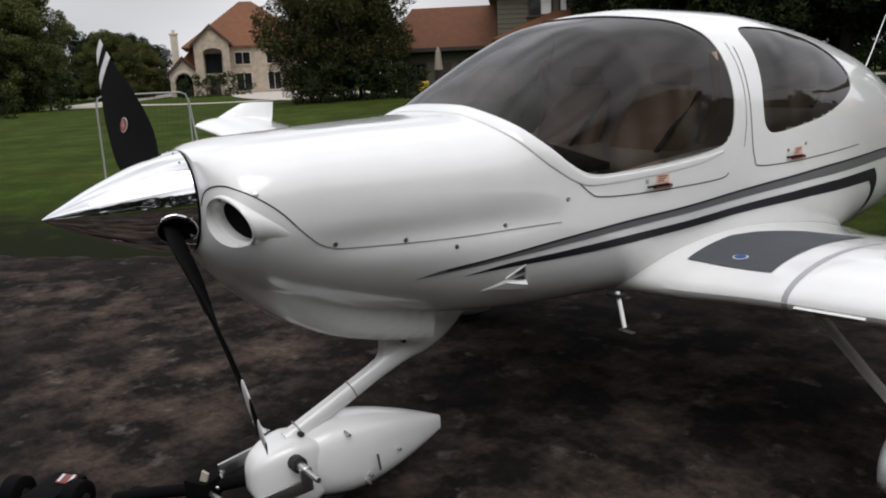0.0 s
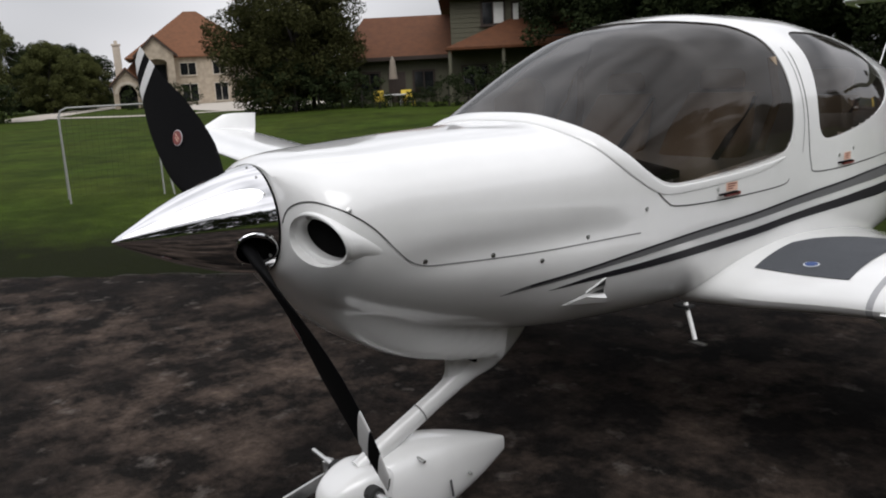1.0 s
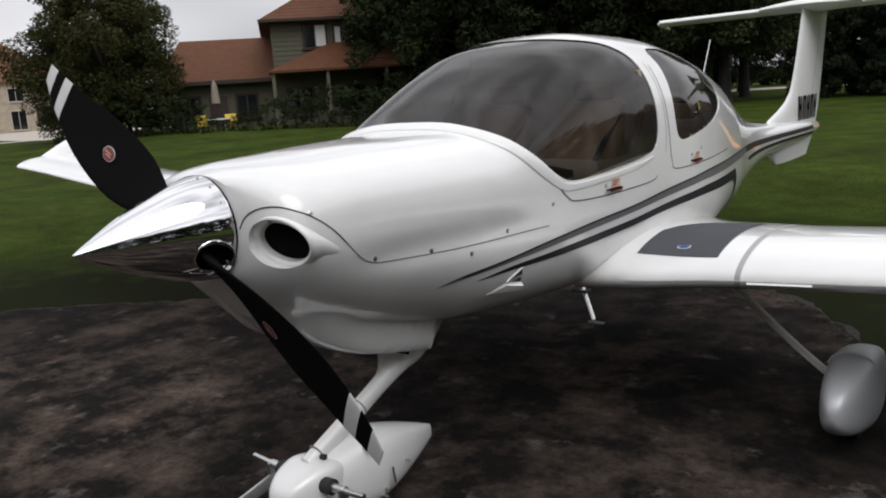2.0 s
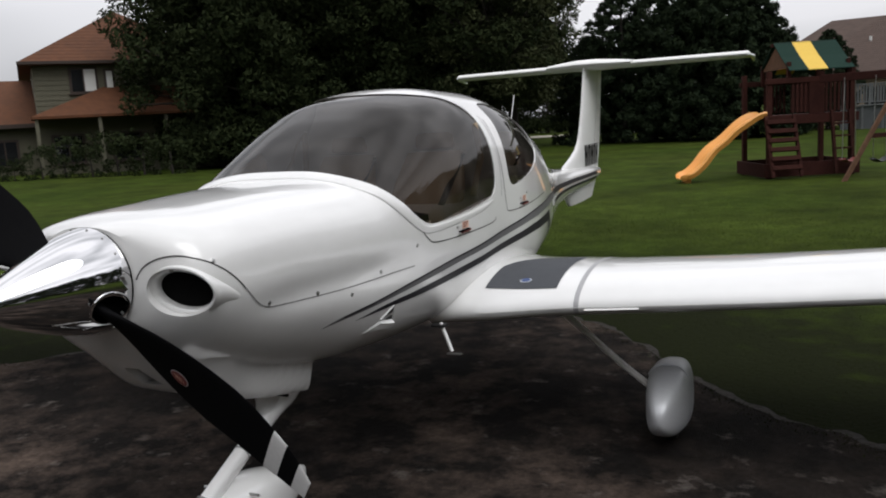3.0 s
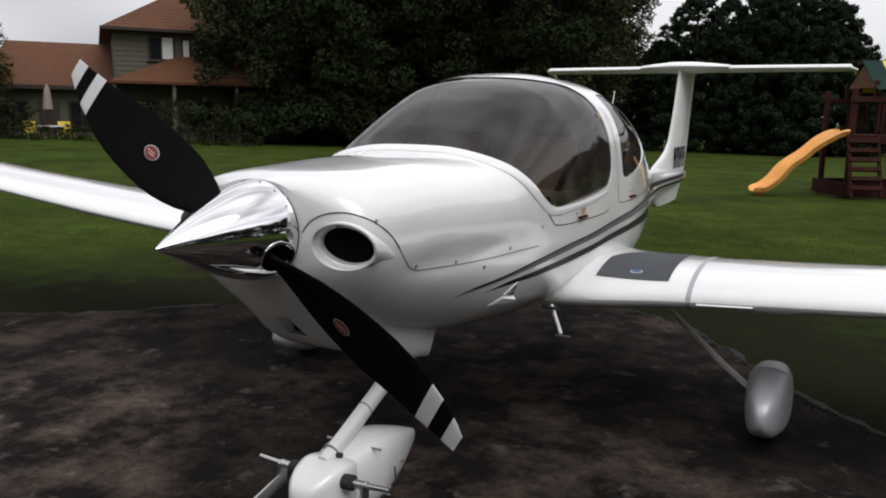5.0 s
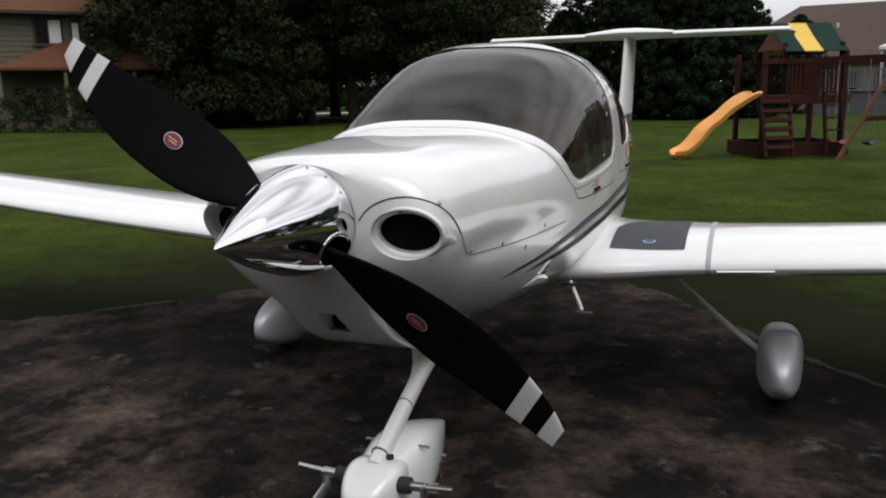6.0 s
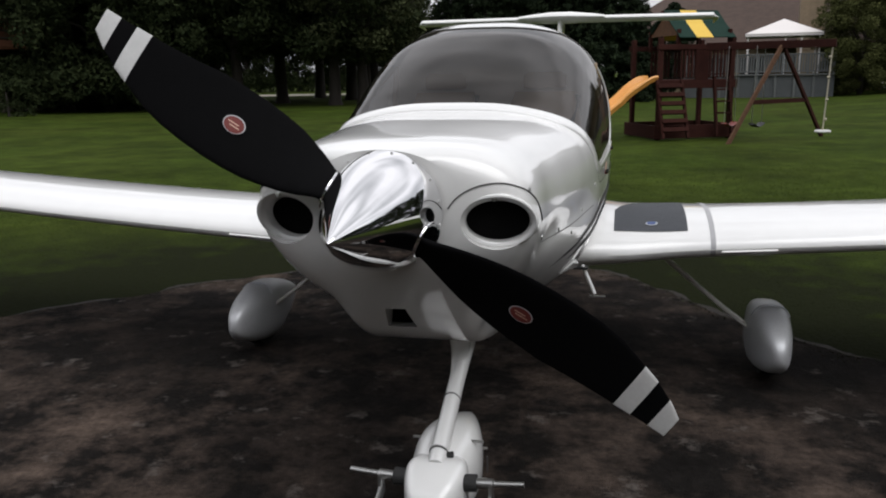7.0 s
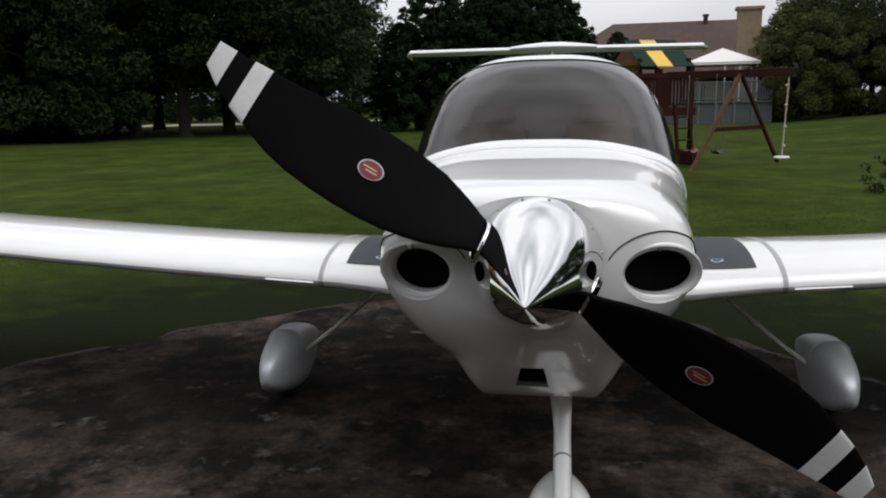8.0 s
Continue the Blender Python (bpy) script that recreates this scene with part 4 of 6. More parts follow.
# ---- wings ----
LE = profile([(0.40, 2.10), (0.54, 2.128), (0.70, 2.152), (0.86, 2.186), (1.0, 2.208), (1.13, 2.216), (2.0, 2.225), (5.2, 2.27), (5.75, 2.24)])
CHORD = profile([(0.40, 1.70), (0.54, 1.60), (0.70, 1.48), (0.86, 1.39), (1.0, 1.335), (1.13, 1.27), (3.2, 1.09), (5.2, 0.86), (5.75, 0.86)])
RISE = profile([(0.40, 0.752), (0.54, 0.752), (1.13, 0.783), (3.0, 0.915), (4.4, 1.05), (5.75, 1.19)])
THICK = profile([(0.40, 0.165), (0.54, 0.158), (0.70, 0.153), (0.86, 0.15), (1.13, 0.15), (3.2, 0.14), (5.75, 0.12)])


def foil(u, t, low=False):
    yt = 5 * t * (0.2969 * math.sqrt(max(u, 0)) - 0.126 * u - 0.3516 * u**2 + 0.2843 * u**3 - 0.1036 * u**4)
    camber = 0.03 / 0.16 * (0.8 * u - u * u) if u < 0.4 else 0.03 / 0.36 * (0.2 + 0.8 * u - u * u)
    return camber - yt if low else camber + yt


def wing_point(x, u, low=False, off=0.0):
    ax = abs(x)
    z = RISE(ax) + CHORD(ax) * foil(u, THICK(ax), low) + off
    return (x, LE(ax) + CHORD(ax) * u, z)


US = [0.5 - 0.5 * math.cos(math.pi * k / 26) for k in range(27)]


def wing_ring(x, u1=1.0):
    us = [u * u1 for u in US]
    return [wing_point(x, u) for u in reversed(us)] + [wing_point(x, u, True) for u in us[1:]]


def wing_patch(xs, y0, y1, off):
    """A patch on the wing's upper side between two lines along x."""
    rows = []
    for x in xs:
        a, b = y0(abs(x)), y1(abs(x))
        rows.append([wing_point(x, (a + (b - a) * k / 8 - LE(abs(x))) / CHORD(abs(x)), off=off) for k in range(9)])
    return loft(rows, closed=False)


def build_wing(side):
    xs = [0.40, 0.48, 0.55, 0.62, 0.68, 0.74, 0.80, 0.86, 0.93, 1.0, 1.06, 1.13, 1.3, 1.6, 2.0, 2.6, 3.2, 3.9, 4.6, 5.2, 5.5, 5.65, 5.75]
    rings = [wing_ring(x * side) for x in xs]
    # the tip turns up into a winglet
    tip = rings[-1]
    for k in range(1, 10):
        a = radians(72) * min(1, k / 5)
        r = 0.12
        dx = r * math.sin(a) + (0.055 * (k - 5) * math.cos(a) if k > 5 else 0)
        dz = 0.62 * r * (1 - math.cos(a)) + (0.040 * (k - 5) * math.sin(a) if k > 5 else 0)
        u = k / 9
        le, te = 2.24 + 0.58 * u**1.4, 3.10 + 0.10 * u
        s = (te - le) / 0.86
        ring = []
        for x, y, z in tip:
            t = (z - RISE(5.75)) * s
            ring.append((side * (5.75 + dx - t * math.sin(a)), le + (y - 2.24) * s, RISE(5.75) + dz + t * math.cos(a)))
        rings.append(ring)
    wing = part("wing", loft(rings), WHITE, AIRCRAFT, "long white wing with an upturned tip", flat=30)
    pad_in, pad_out = 0.655, 1.015
    xs = [side * (pad_in + (pad_out - pad_in) * k / 12) for k in range(13)]
    front = profile([(0.63, 2.262), (1.015, 2.303)])
    rear = profile([(0.63, 2.45), (0.70, 2.72), (0.80, 2.90), (1.015, 2.95)])
    pad = part("walkway", wing_patch(xs, front, rear, 0.003), WALKWAY, wing, "grey anti-slip walkway on the wing root")
    for k, (r0, mat) in enumerate(((0.030, PALE), (0.024, BLUE))):
        bm = bmesh.new()
        c = (0.84, 2.36)
        ring = [bm.verts.new(wing_point(side * (c[0] + r0 * math.cos(t)), (c[1] + 0.75 * r0 * math.sin(t) - LE(c[0])) / CHORD(c[0]), off=0.006 + 0.002 * k)) for t in (2 * math.pi * i / 20 for i in range(20))]
        bm.faces.new(ring)
        part("step_badge", bm, mat, pad, "small oval badge")
    tape = [[wing_point(side * x, u, off=0.002) for u in US] for x in (1.118, 1.130, 1.142)]
    part("joint_tape", loft(tape, closed=False), SEAM_TAPE, wing, "grey tape over the wing joint")
    tape = [[wing_point(side * x, u, True, off=-0.002) for u in US[:14]] for x in (1.118, 1.130, 1.142)]
    part("joint_tape", loft(tape, closed=False), SEAM_TAPE, wing)
    strip = [[(side * x, LE(x) - d, RISE(x) + dz - 0.012) for d, dz in ((-0.012, 0.012), (0.008, 0.0), (-0.012, -0.012))] for x in (1.17, 1.425)]
    part("stall_strip", loft(strip), WHITE, wing, "thin white strip along the leading edge", smooth=False)
    part("flap_gap", wing_patch([side * (0.95 + 0.19 * k) for k in range(24)], lambda x: LE(x) + 0.76 * CHORD(x), lambda x: LE(x) + 0.766 * CHORD(x), 0.002), SEAM_PALE, wing, "gap ahead of flap and aileron")
    part("tie_down_ring", tube([(side * 3.4, 2.9, RISE(3.4) - 0.06), (side * 3.4, 2.9, RISE(3.4) - 0.12)], 0.008), STEEL, wing)


for side in (1, -1):
    build_wing(side)


# ---- tail ----
def symmetric_ring(le, te, place, half_t, n=14):
    """A symmetric section: place(y, offset) gives the point."""
    us = [0.5 - 0.5 * math.cos(math.pi * k / n) for k in range(n + 1)]
    f = lambda u: half_t * (2.97 * math.sqrt(u) - 1.26 * u - 3.516 * u**2 + 2.843 * u**3 - 1.036 * u**4)
    return [place(le + (te - le) * u, f(u)) for u in reversed(us)] + [place(le + (te - le) * u, -f(u)) for u in us[1:]]


FIN_LE = profile([(0.80, 6.30), (0.86, 6.22), (0.92, 6.18), (1.05, 6.05), (1.12, 6.0), (1.19, 6.12), (1.27, 6.42), (1.38, 6.70), (1.6, 6.86), (2.18, 7.09)])
FIN_TE = profile([(0.80, 7.28), (1.1, 7.60), (2.18, 7.92)])
FIN_T = profile([(0.80, 0.03), (1.0, 0.055), (1.2, 0.040), (1.5, 0.036), (2.18, 0.032)])
HINGE = lambda z: FIN_LE(max(z, 1.3)) + 0.64 * (FIN_TE(z) - FIN_LE(max(z, 1.3)))


def fin_x(y, z):
    le, te = FIN_LE(z), FIN_TE(z)
    u = min(max((y - le) / (te - le), 0.001), 1)
    return FIN_T(z) * (2.97 * math.sqrt(u) - 1.26 * u - 3.516 * u**2 + 2.843 * u**3 - 1.036 * u**4)


def build_tail():
    zs = [0.80, 0.86, 0.92, 0.98, 1.05, 1.10, 1.15, 1.20, 1.27, 1.34, 1.42, 1.5, 1.65, 1.8, 1.95, 2.1, 2.18]
    rings = [symmetric_ring(FIN_LE(z), FIN_TE(z), lambda y, o, z=z: (o, y, z), FIN_T(z)) for z in zs]
    fin = part("fin", loft(rings), WHITE_TAIL, AIRCRAFT, "white swept fin", flat=50)
    for side in (1, -1):
        line = [[(side * (fin_x(HINGE(z) + d, z) + 0.002), HINGE(z) + d, z) for d in (-0.004, 0.004)] for z in (1.12, 1.4, 1.7, 2.0, 2.16)]
        part("rudder_gap", loft(line, closed=False), SEAM_PALE, fin, "gap ahead of the rudder")
        # plain bars stand in for the lettering on the fin
        for k in range(5):
            y0 = 6.86 + 0.142 * k
            parts = ((0.0, 0.036, 0.0, 0.225), (0.064, 0.036, 0.0, 0.225), (0.036, 0.028, 0.09, 0.06)) if k % 2 == 0 else ((0.0, 0.036, 0.0, 0.225), (0.064, 0.036, 0.0, 0.225), (0.036, 0.028, 0.185, 0.04))
            for dy, w, dz, h in parts:
                rows = [[(side * (fin_x(y, z) + 0.009), y, z) for z in (1.15 + dz, 1.15 + dz + h / 2, 1.15 + dz + h)] for y in (y0 + dy, y0 + dy + w)]
                part("writing_bar", loft(rows, closed=False), LETTER, fin, "black lettering bar")
        for z0, z1, mat in ((1.075, 1.11, GREY_STRIPE), (1.01, 1.03, BLACK_STRIPE)):
            rows = [[(side * (fin_x(y, z) + 0.003), y, z) for z in (z0, z1)] for y in (6.9, 7.1, 7.3, 7.48)]
            part("fin_stripe", loft(rows, closed=False), mat, fin)
    xs = [-1.62, -1.60, -1.2, -0.8, -0.4, 0.4, 0.8, 1.2, 1.60, 1.62]
    lead = lambda x: 7.30 + 0.10 * abs(x) + (0.06 if abs(x) > 1.61 else 0)
    trail = lambda x: 8.02 - 0.06 * abs(x) - (0.06 if abs(x) > 1.61 else 0)
    rings = [symmetric_ring(lead(x), trail(x), lambda y, o, x=x: (x, y, 2.205 + o), 0.036 if abs(x) < 1.61 else 0.015) for x in xs]
    stab = part("tailplane", loft(rings), WHITE_TAIL, AIRCRAFT, "white tailplane on top of the fin", flat=50)
    rings = [symmetric_ring(6.97 + 0.28 * abs(x) / 0.46, 8.05, lambda y, o, x=x: (x, y, 2.212 + o), t) for x, t in ((-0.46, 0.030), (-0.3, 0.046), (-0.1, 0.058), (0.1, 0.058), (0.3, 0.046), (0.46, 0.030))]
    part("fin_fairing", loft(rings), WHITE_TAIL, stab, "white fairing between fin and tailplane", flat=50)
    for side in (1, -1):
        part("elevator_horn", tube([(side * 1.60, 7.48, 2.20), (side * 1.64, 7.62, 2.185), (side * 1.64, 7.85, 2.15)], [0.02, 0.028, 0.012], 10, 0.7), WHITE, stab)
        part("elevator_gap", loft([[(side * x, 7.74, 2.245), (side * x, 7.75, 2.245)] for x in (0.48, 1.0, 1.58)], closed=False), SEAM_PALE, stab)
    part("antenna", tube([(-0.08, 4.78, 1.44), (-0.10, 4.96, 1.66), (-0.122, 5.14, 1.89)], [0.005, 0.0035, 0.0025]), WHITE, AIRCRAFT, "thin white whip antenna")


build_tail()


# ---- propeller and spinner ----
HUB = Vector((0.006, 0.372, 1.246))
BLADE_TURN = radians(-32.3)
LEADING = profile([(0.08, 0.032), (0.15, 0.036), (0.22, 0.062), (0.29, 0.086), (0.44, 0.117), (0.57, 0.124), (0.67, 0.120), (0.76, 0.106), (0.84, 0.078), (0.90, 0.057), (0.955, 0.030), (1.0, 0.0)])
TRAILING = profile([(0.08, -0.032), (0.15, -0.036), (0.24, -0.062), (0.34, -0.086), (0.48, -0.097), (0.6, -0.097), (0.70, -0.084), (0.84, -0.074), (0.95, -0.069), (1.0, -0.068)])
BLADE_PITCH = profile([(0.10, 42), (0.25, 35), (0.45, 25), (0.65, 18), (0.85, 13), (1.0, 11)])
BLADE_THICK = profile([(0.10, 0.030), (0.17, 0.028), (0.3, 0.017), (0.5, 0.011), (0.8, 0.007), (1.0, 0.003)])


def blade_point(r, u, v, turn):
    """r out along the blade, u across it (-0.5 the trailing, 0.5 the leading edge), v through its thickness (+ forward)."""
    p = math.tan(radians(BLADE_PITCH(r)))
    along = TRAILING(r) + (u + 0.5) * (LEADING(r) - TRAILING(r))
    fore = -along * p - v * BLADE_THICK(r)
    c, s = math.cos(turn), math.sin(turn)
    x = r * c - along * s
    return HUB + Vector((x, fore - 0.025 * x, r * s + along * c))


def blade_ring(r, turn, extra=0.0, n=24):
    ring = []
    for k in range(n):
        a = 2 * math.pi * k / n
        ring.append(blade_point(r, 0.5 * math.cos(a) * (1 + extra), math.sin(a) * (1 + 14 * extra) * (0.7 + 0.3 * math.cos(a)), turn))
    return ring


def build_propeller():
    for turn in (BLADE_TURN, BLADE_TURN + math.pi):
        rs = [0.085, 0.12, 0.15, 0.18, 0.22, 0.27, 0.32, 0.38, 0.45, 0.52, 0.6, 0.68, 0.75, 0.81, 0.86, 0.91, 0.95, 0.98, 0.995, 1.0]
        blade = part("propeller_blade", loft([blade_ring(r, turn) for r in rs]), BLADE, AIRCRAFT, "matt black propeller blade with white tip bands", flat=60)
        for r0, r1 in ((0.840, 0.893), (0.948, 1.001)):
            part("tip_band", loft([blade_ring(min(r, 1.0), turn, 0.02) for r in (r0, (2 * r0 + r1) / 3, (r0 + 2 * r1) / 3, r1)]), BLADE_WHITE, blade, "white painted band", flat=60)
        mid = lambda c: (c - TRAILING(0.488)) / (LEADING(0.488) - TRAILING(0.488)) - 0.5
        for k, (scale, mat) in enumerate(((1.0, PALE), (0.91, RED))):
            bm = bmesh.new()
            ring = []
            for i in range(28):
                a = 2 * math.pi * i / 28
                ring.append(bm.verts.new(blade_point(0.488 + scale * 0.036 * math.cos(a), mid(0.002 + scale * 0.0235 * math.sin(a)), 1.08 + 0.12 * k, turn)))
            bm.faces.new(ring)
            badge = part("blade_badge", bm, mat, blade, "oval red badge with a pale rim")
        for d, half, lift in ((-0.004, 0.017, 0.004), (0.004, 0.019, -0.004)):
            bm = bmesh.new()
            bm.faces.new([bm.verts.new(blade_point(0.488 + d + dr, mid(0.002 + lift + du), 1.32, turn)) for dr, du in ((-half, -0.0014), (half, -0.0014), (half, 0.0014), (-half, 0.0014))])
            part("badge_bar", bm, ORANGE_TAG, badge, "pale lettering bar")
        part("blade_root", tube([HUB + Vector((r * math.cos(turn), 0, r * math.sin(turn))) for r in (0.02, 0.09, 0.125)], [0.04, 0.04, 0.036], 16), BLADE, blade)
    outline = profile([(0.0, 0.002), (0.015, 0.012), (0.06, 0.036), (0.14, 0.078), (0.24, 0.121), (0.33, 0.153), (0.40, 0.170), (0.435, 0.175)])
    ys = [0.0, 0.004, 0.010, 0.02, 0.04] + [0.06 + 0.025 * k for k in range(16)]
    axis = lambda y: (0.026 * y, HUB.z + 0.016 * y)
    shell = loft([[(axis(y)[0] + outline(y) * math.cos(2 * math.pi * k / 64), y, axis(y)[1] + outline(y) * math.sin(2 * math.pi * k / 64)) for k in range(64)] for y in ys])
    loft([[(axis(y)[0] + (outline(y) - 0.004) * math.cos(2 * math.pi * k / 64), y, axis(y)[1] + (outline(y) - 0.004) * math.sin(2 * math.pi * k / 64)) for k in range(64)] for y in (0.08, 0.14, 0.2, 0.26, 0.32, 0.38, 0.43)], bm=shell)
    cuts = []
    for turn in (BLADE_TURN, BLADE_TURN + math.pi):
        c, s = math.cos(turn), math.sin(turn)
        hole = []
        for r in (0.075, 0.30):
            ring = []
            for k in range(28):
                a = 2 * math.pi * k / 28
                u, v = 0.018 + 0.052 * math.cos(a), 0.060 * math.sin(a)
                ring.append((HUB.x + r * c - u * s, HUB.y - 0.002 + v, HUB.z + r * s + u * c))
            hole.append(ring)
        cuts.append(loft(hole))
    spinner = part("spinner", carved(shell, cuts), CHROME, AIRCRAFT, "polished chrome pointed spinner", flat=30)
    # a black core paints the spinner's inside dark behind the blade openings
    part("spinner_core", tube([(0, 0.12, HUB.z), (0, 0.25, HUB.z), (0, 0.43, HUB.z)], [0.045, 0.105, 0.150], 24), RECESS_SHADE, spinner, "black core for the shade inside the spinner")
    for turn in (BLADE_TURN, BLADE_TURN + math.pi):
        c, s = math.cos(turn), math.sin(turn)
        rim = []
        for k in range(29):
            a = 2 * math.pi * k / 28
            u, v = 0.018 + 0.053 * math.cos(a), 0.061 * math.sin(a)
            y = HUB.y - 0.002 + v
            r = math.sqrt(max(0.001, outline(y) ** 2 - u * u))
            rim.append((axis(y)[0] + r * c - u * s, y, axis(y)[1] + r * s + u * c))
        part("blade_cutout_rim", tube(rim, 0.005, 8), CHROME, spinner, "chrome rim of the blade opening")
    for k in range(16):
        a = 2 * math.pi * (k + 0.5) / 16
        d = Vector((math.cos(a), 0, math.sin(a)))
        part("spinner_screw", tube([Vector((0.011, 0.415, HUB.z + 0.007)) + d * 0.166, Vector((0.011, 0.415, HUB.z + 0.007)) + d * 0.1745], 0.004, 8), STEEL, spinner)
    # a black disc draws the shade between spinner and cowl
    part("back_plate", tube([(0.011, 0.432, HUB.z + 0.007), (0.011, 0.446, HUB.z + 0.007)], 0.172, 48), RECESS_SHADE, AIRCRAFT, "black disc for the shaded gap behind the spinner")


build_propeller()


# ---- landing gear ----
def egg_rings(y0, y1, zc, half_x, up, down, xc=0.0, n=26, m=32, front=0.55, tail_z=0.0, tail_w=0.12, square=0.7, tail_h=None):
    """Sections of a wheel fairing: blunt in front and tapered aft; square: how boxy a section is."""
    rings = []
    for k in range(n + 1):
        u = 0.5 - 0.5 * math.cos(math.pi * k / n)
        nose = math.sin(math.pi * min(u / 0.6, 1.0) * 0.5) ** front
        fade = max(0, (u - 0.40) / 0.60) ** 1.6
        sx = max(0.02, nose * (1 - fade * (1 - tail_w)))
        sz = max(0.02, nose * (1 - fade * (1 - (tail_h or tail_w))))
        y = y0 + (y1 - y0) * u
        zz = zc + tail_z * max(0, (u - 0.35) / 0.65) ** 1.3
        rings.append([(xc + half_x * sx * math.copysign(abs(math.cos(a)) ** square, math.cos(a)), y, zz + (up if math.sin(a) > 0 else down) * sz * math.copysign(abs(math.sin(a)) ** square, math.sin(a))) for a in (2 * math.pi * i / m for i in range(m))])
    return rings


def egg(*sizes, **shape):
    return loft(egg_rings(*sizes, **shape))


def wheel(x, y, r, w, parent):
    ring = [(0.55, 0.5), (0.8, 0.5), (0.95, 0.42), (1.0, 0.2), (1.0, -0.2), (0.95, -0.42), (0.8, -0.5), (0.55, -0.5)]
    tyre = part("tyre", loft([[(x + w * d, y + r * f * math.cos(a), r + r * f * math.sin(a)) for f, d in ring] for a in (2 * math.pi * k / 36 for k in range(37))], caps=False), RUBBER, parent, "black rubber tyre")
    part("rim", tube([(x - w * 0.42, y, r), (x + w * 0.42, y, r)], r * 0.56, 24), STEEL, tyre)


NOSE_X = 0.088


def build_gear():
    leg_path = smooth_line([(0.04, 1.53, 0.705), (0.06, 1.43, 0.655), (0.075, 1.34, 0.605), (NOSE_X, 1.24, 0.565), (NOSE_X, 1.08, 0.49), (NOSE_X, 0.95, 0.43), (NOSE_X, 0.82, 0.37), (NOSE_X, 0.70, 0.315)], 5)
    width = profile([(0.70, 0.033), (1.05, 0.031), (1.2, 0.034), (1.32, 0.044), (1.42, 0.050), (1.53, 0.05)])
    depth = profile([(0.70, 1.25), (1.05, 1.25), (1.2, 1.45), (1.32, 1.75), (1.42, 1.8), (1.53, 1.5)])
    strut = part("nose_gear_leg", tube(leg_path, [width(p.y) for p in leg_path], 20, [depth(p.y) for p in leg_path]), WHITE, AIRCRAFT, "white slanted nose gear leg")
    web = []
    for z, y0, y1, thick in ((0.47, 1.00, 1.06, 0.024), (0.50, 1.055, 1.125, 0.028), (0.53, 1.095, 1.185, 0.031), (0.56, 1.115, 1.232, 0.034), (0.59, 1.122, 1.27, 0.038), (0.62, 1.125, 1.29, 0.044), (0.66, 1.12, 1.295, 0.052)):
        y, chord = (y0 + y1) / 2, (y1 - y0) / 2
        web.append([(NOSE_X - 0.012 * (z - 0.47) / 0.19 + thick * math.sin(a), y + chord * math.cos(a), z) for a in (2 * math.pi * i / 24 for i in range(24))])
    part("leg_fairing", loft(web), WHITE, strut, "white fairing that widens towards the chin")
    part("leg_joint", tube([(NOSE_X, 0.985, 0.447), (NOSE_X, 0.980, 0.4445)], 0.0325, 20, 1.25), SEAM_PALE, strut)
    pant = part("nose_wheel_fairing", egg(0.55, 1.388, 0.205, 0.132, 0.168, 0.165, xc=NOSE_X - 0.006, tail_z=-0.016, tail_w=0.10, tail_h=0.19, square=0.72, front=0.5), WHITE, AIRCRAFT, "white nose wheel fairing")
    part("fairing_cap", egg(0.535, 0.90, 0.205, 0.114, 0.140, 0.15, xc=NOSE_X, tail_w=0.5, square=0.38, front=0.34), WHITE, pant, "boxy white front of the fairing")
    wheel(NOSE_X, 0.80, 0.165, 0.12, AIRCRAFT)
    part("fairing_collar", tube([(NOSE_X, 0.752, 0.3455), (NOSE_X, 0.748, 0.3435)], 0.035, 18, 1.25), SEAM_PALE, pant)
    part("collar_knob", tube([(NOSE_X + 0.030, 0.742, 0.343), (NOSE_X + 0.052, 0.742, 0.347)], 0.011, 12), RUBBER, pant, "small black knob beside the leg")
    for side in (1, -1):
        x = NOSE_X
        part("tow_fitting", tube([(x + side * 0.095, 0.685, 0.275), (x + side * 0.145, 0.687, 0.277)], 0.030, 16), RUBBER, pant, "black washer on the axle")
        part("axle_pin", tube([(x + side * 0.14, 0.686, 0.277), (x + side * 0.20, 0.686, 0.280), (x + side * 0.205, 0.686, 0.280), (x + side * 0.305, 0.686, 0.287)], [0.017, 0.017, 0.011, 0.010], 12), STEEL, pant, "steel axle pin")
        part("fairing_slot", boxes((pose(x + side * 0.126, 1.02, 0.175, 8, 0, 6 * side), (0.004, 0.008, 0.07))), SEAM, pant)
        for y, z in ((1.13, 0.185), (0.985, 0.13), (0.975, 0.10), (0.90, 0.325)):
            part("fairing_screw", tube([(x + side * 0.085, y, z), (x + side * (0.131 if y < 1.1 else 0.108), y, z)], 0.006, 8), STEEL, pant)
    for side in (1, -1):
        x = 1.49 * side
        path = smooth_line([(side * 0.69, 2.74, 0.80), (side * 0.85, 2.73, 0.69), (side * 1.07, 2.715, 0.51), (side * 1.25, 2.705, 0.36), (side * 1.40, 2.695, 0.25)], 6)
        rings = []
        for k, p in enumerate(path):
            t = (path[min(k + 1, len(path) - 1)] - path[max(k - 1, 0)]).normalized()
            flat, chord = t.cross(Vector((0, 1, 0))).normalized() * 0.0125, Vector((0, 0.040 - 0.010 * min(1, k / 14), 0))
            rings.append([p + flat * math.copysign(abs(math.sin(a)) ** 0.7, math.sin(a)) + chord * math.cos(a) for a in (2 * math.pi * i / 18 for i in range(18))])
        part("main_gear_leg", loft(rings), LEG_GREY, AIRCRAFT, "slim pale grey main gear leg")
        sections = egg_rings(2.30, 3.20, 0.216, 0.119, 0.192, 0.188, xc=x, tail_w=0.14, square=0.69, front=0.42)
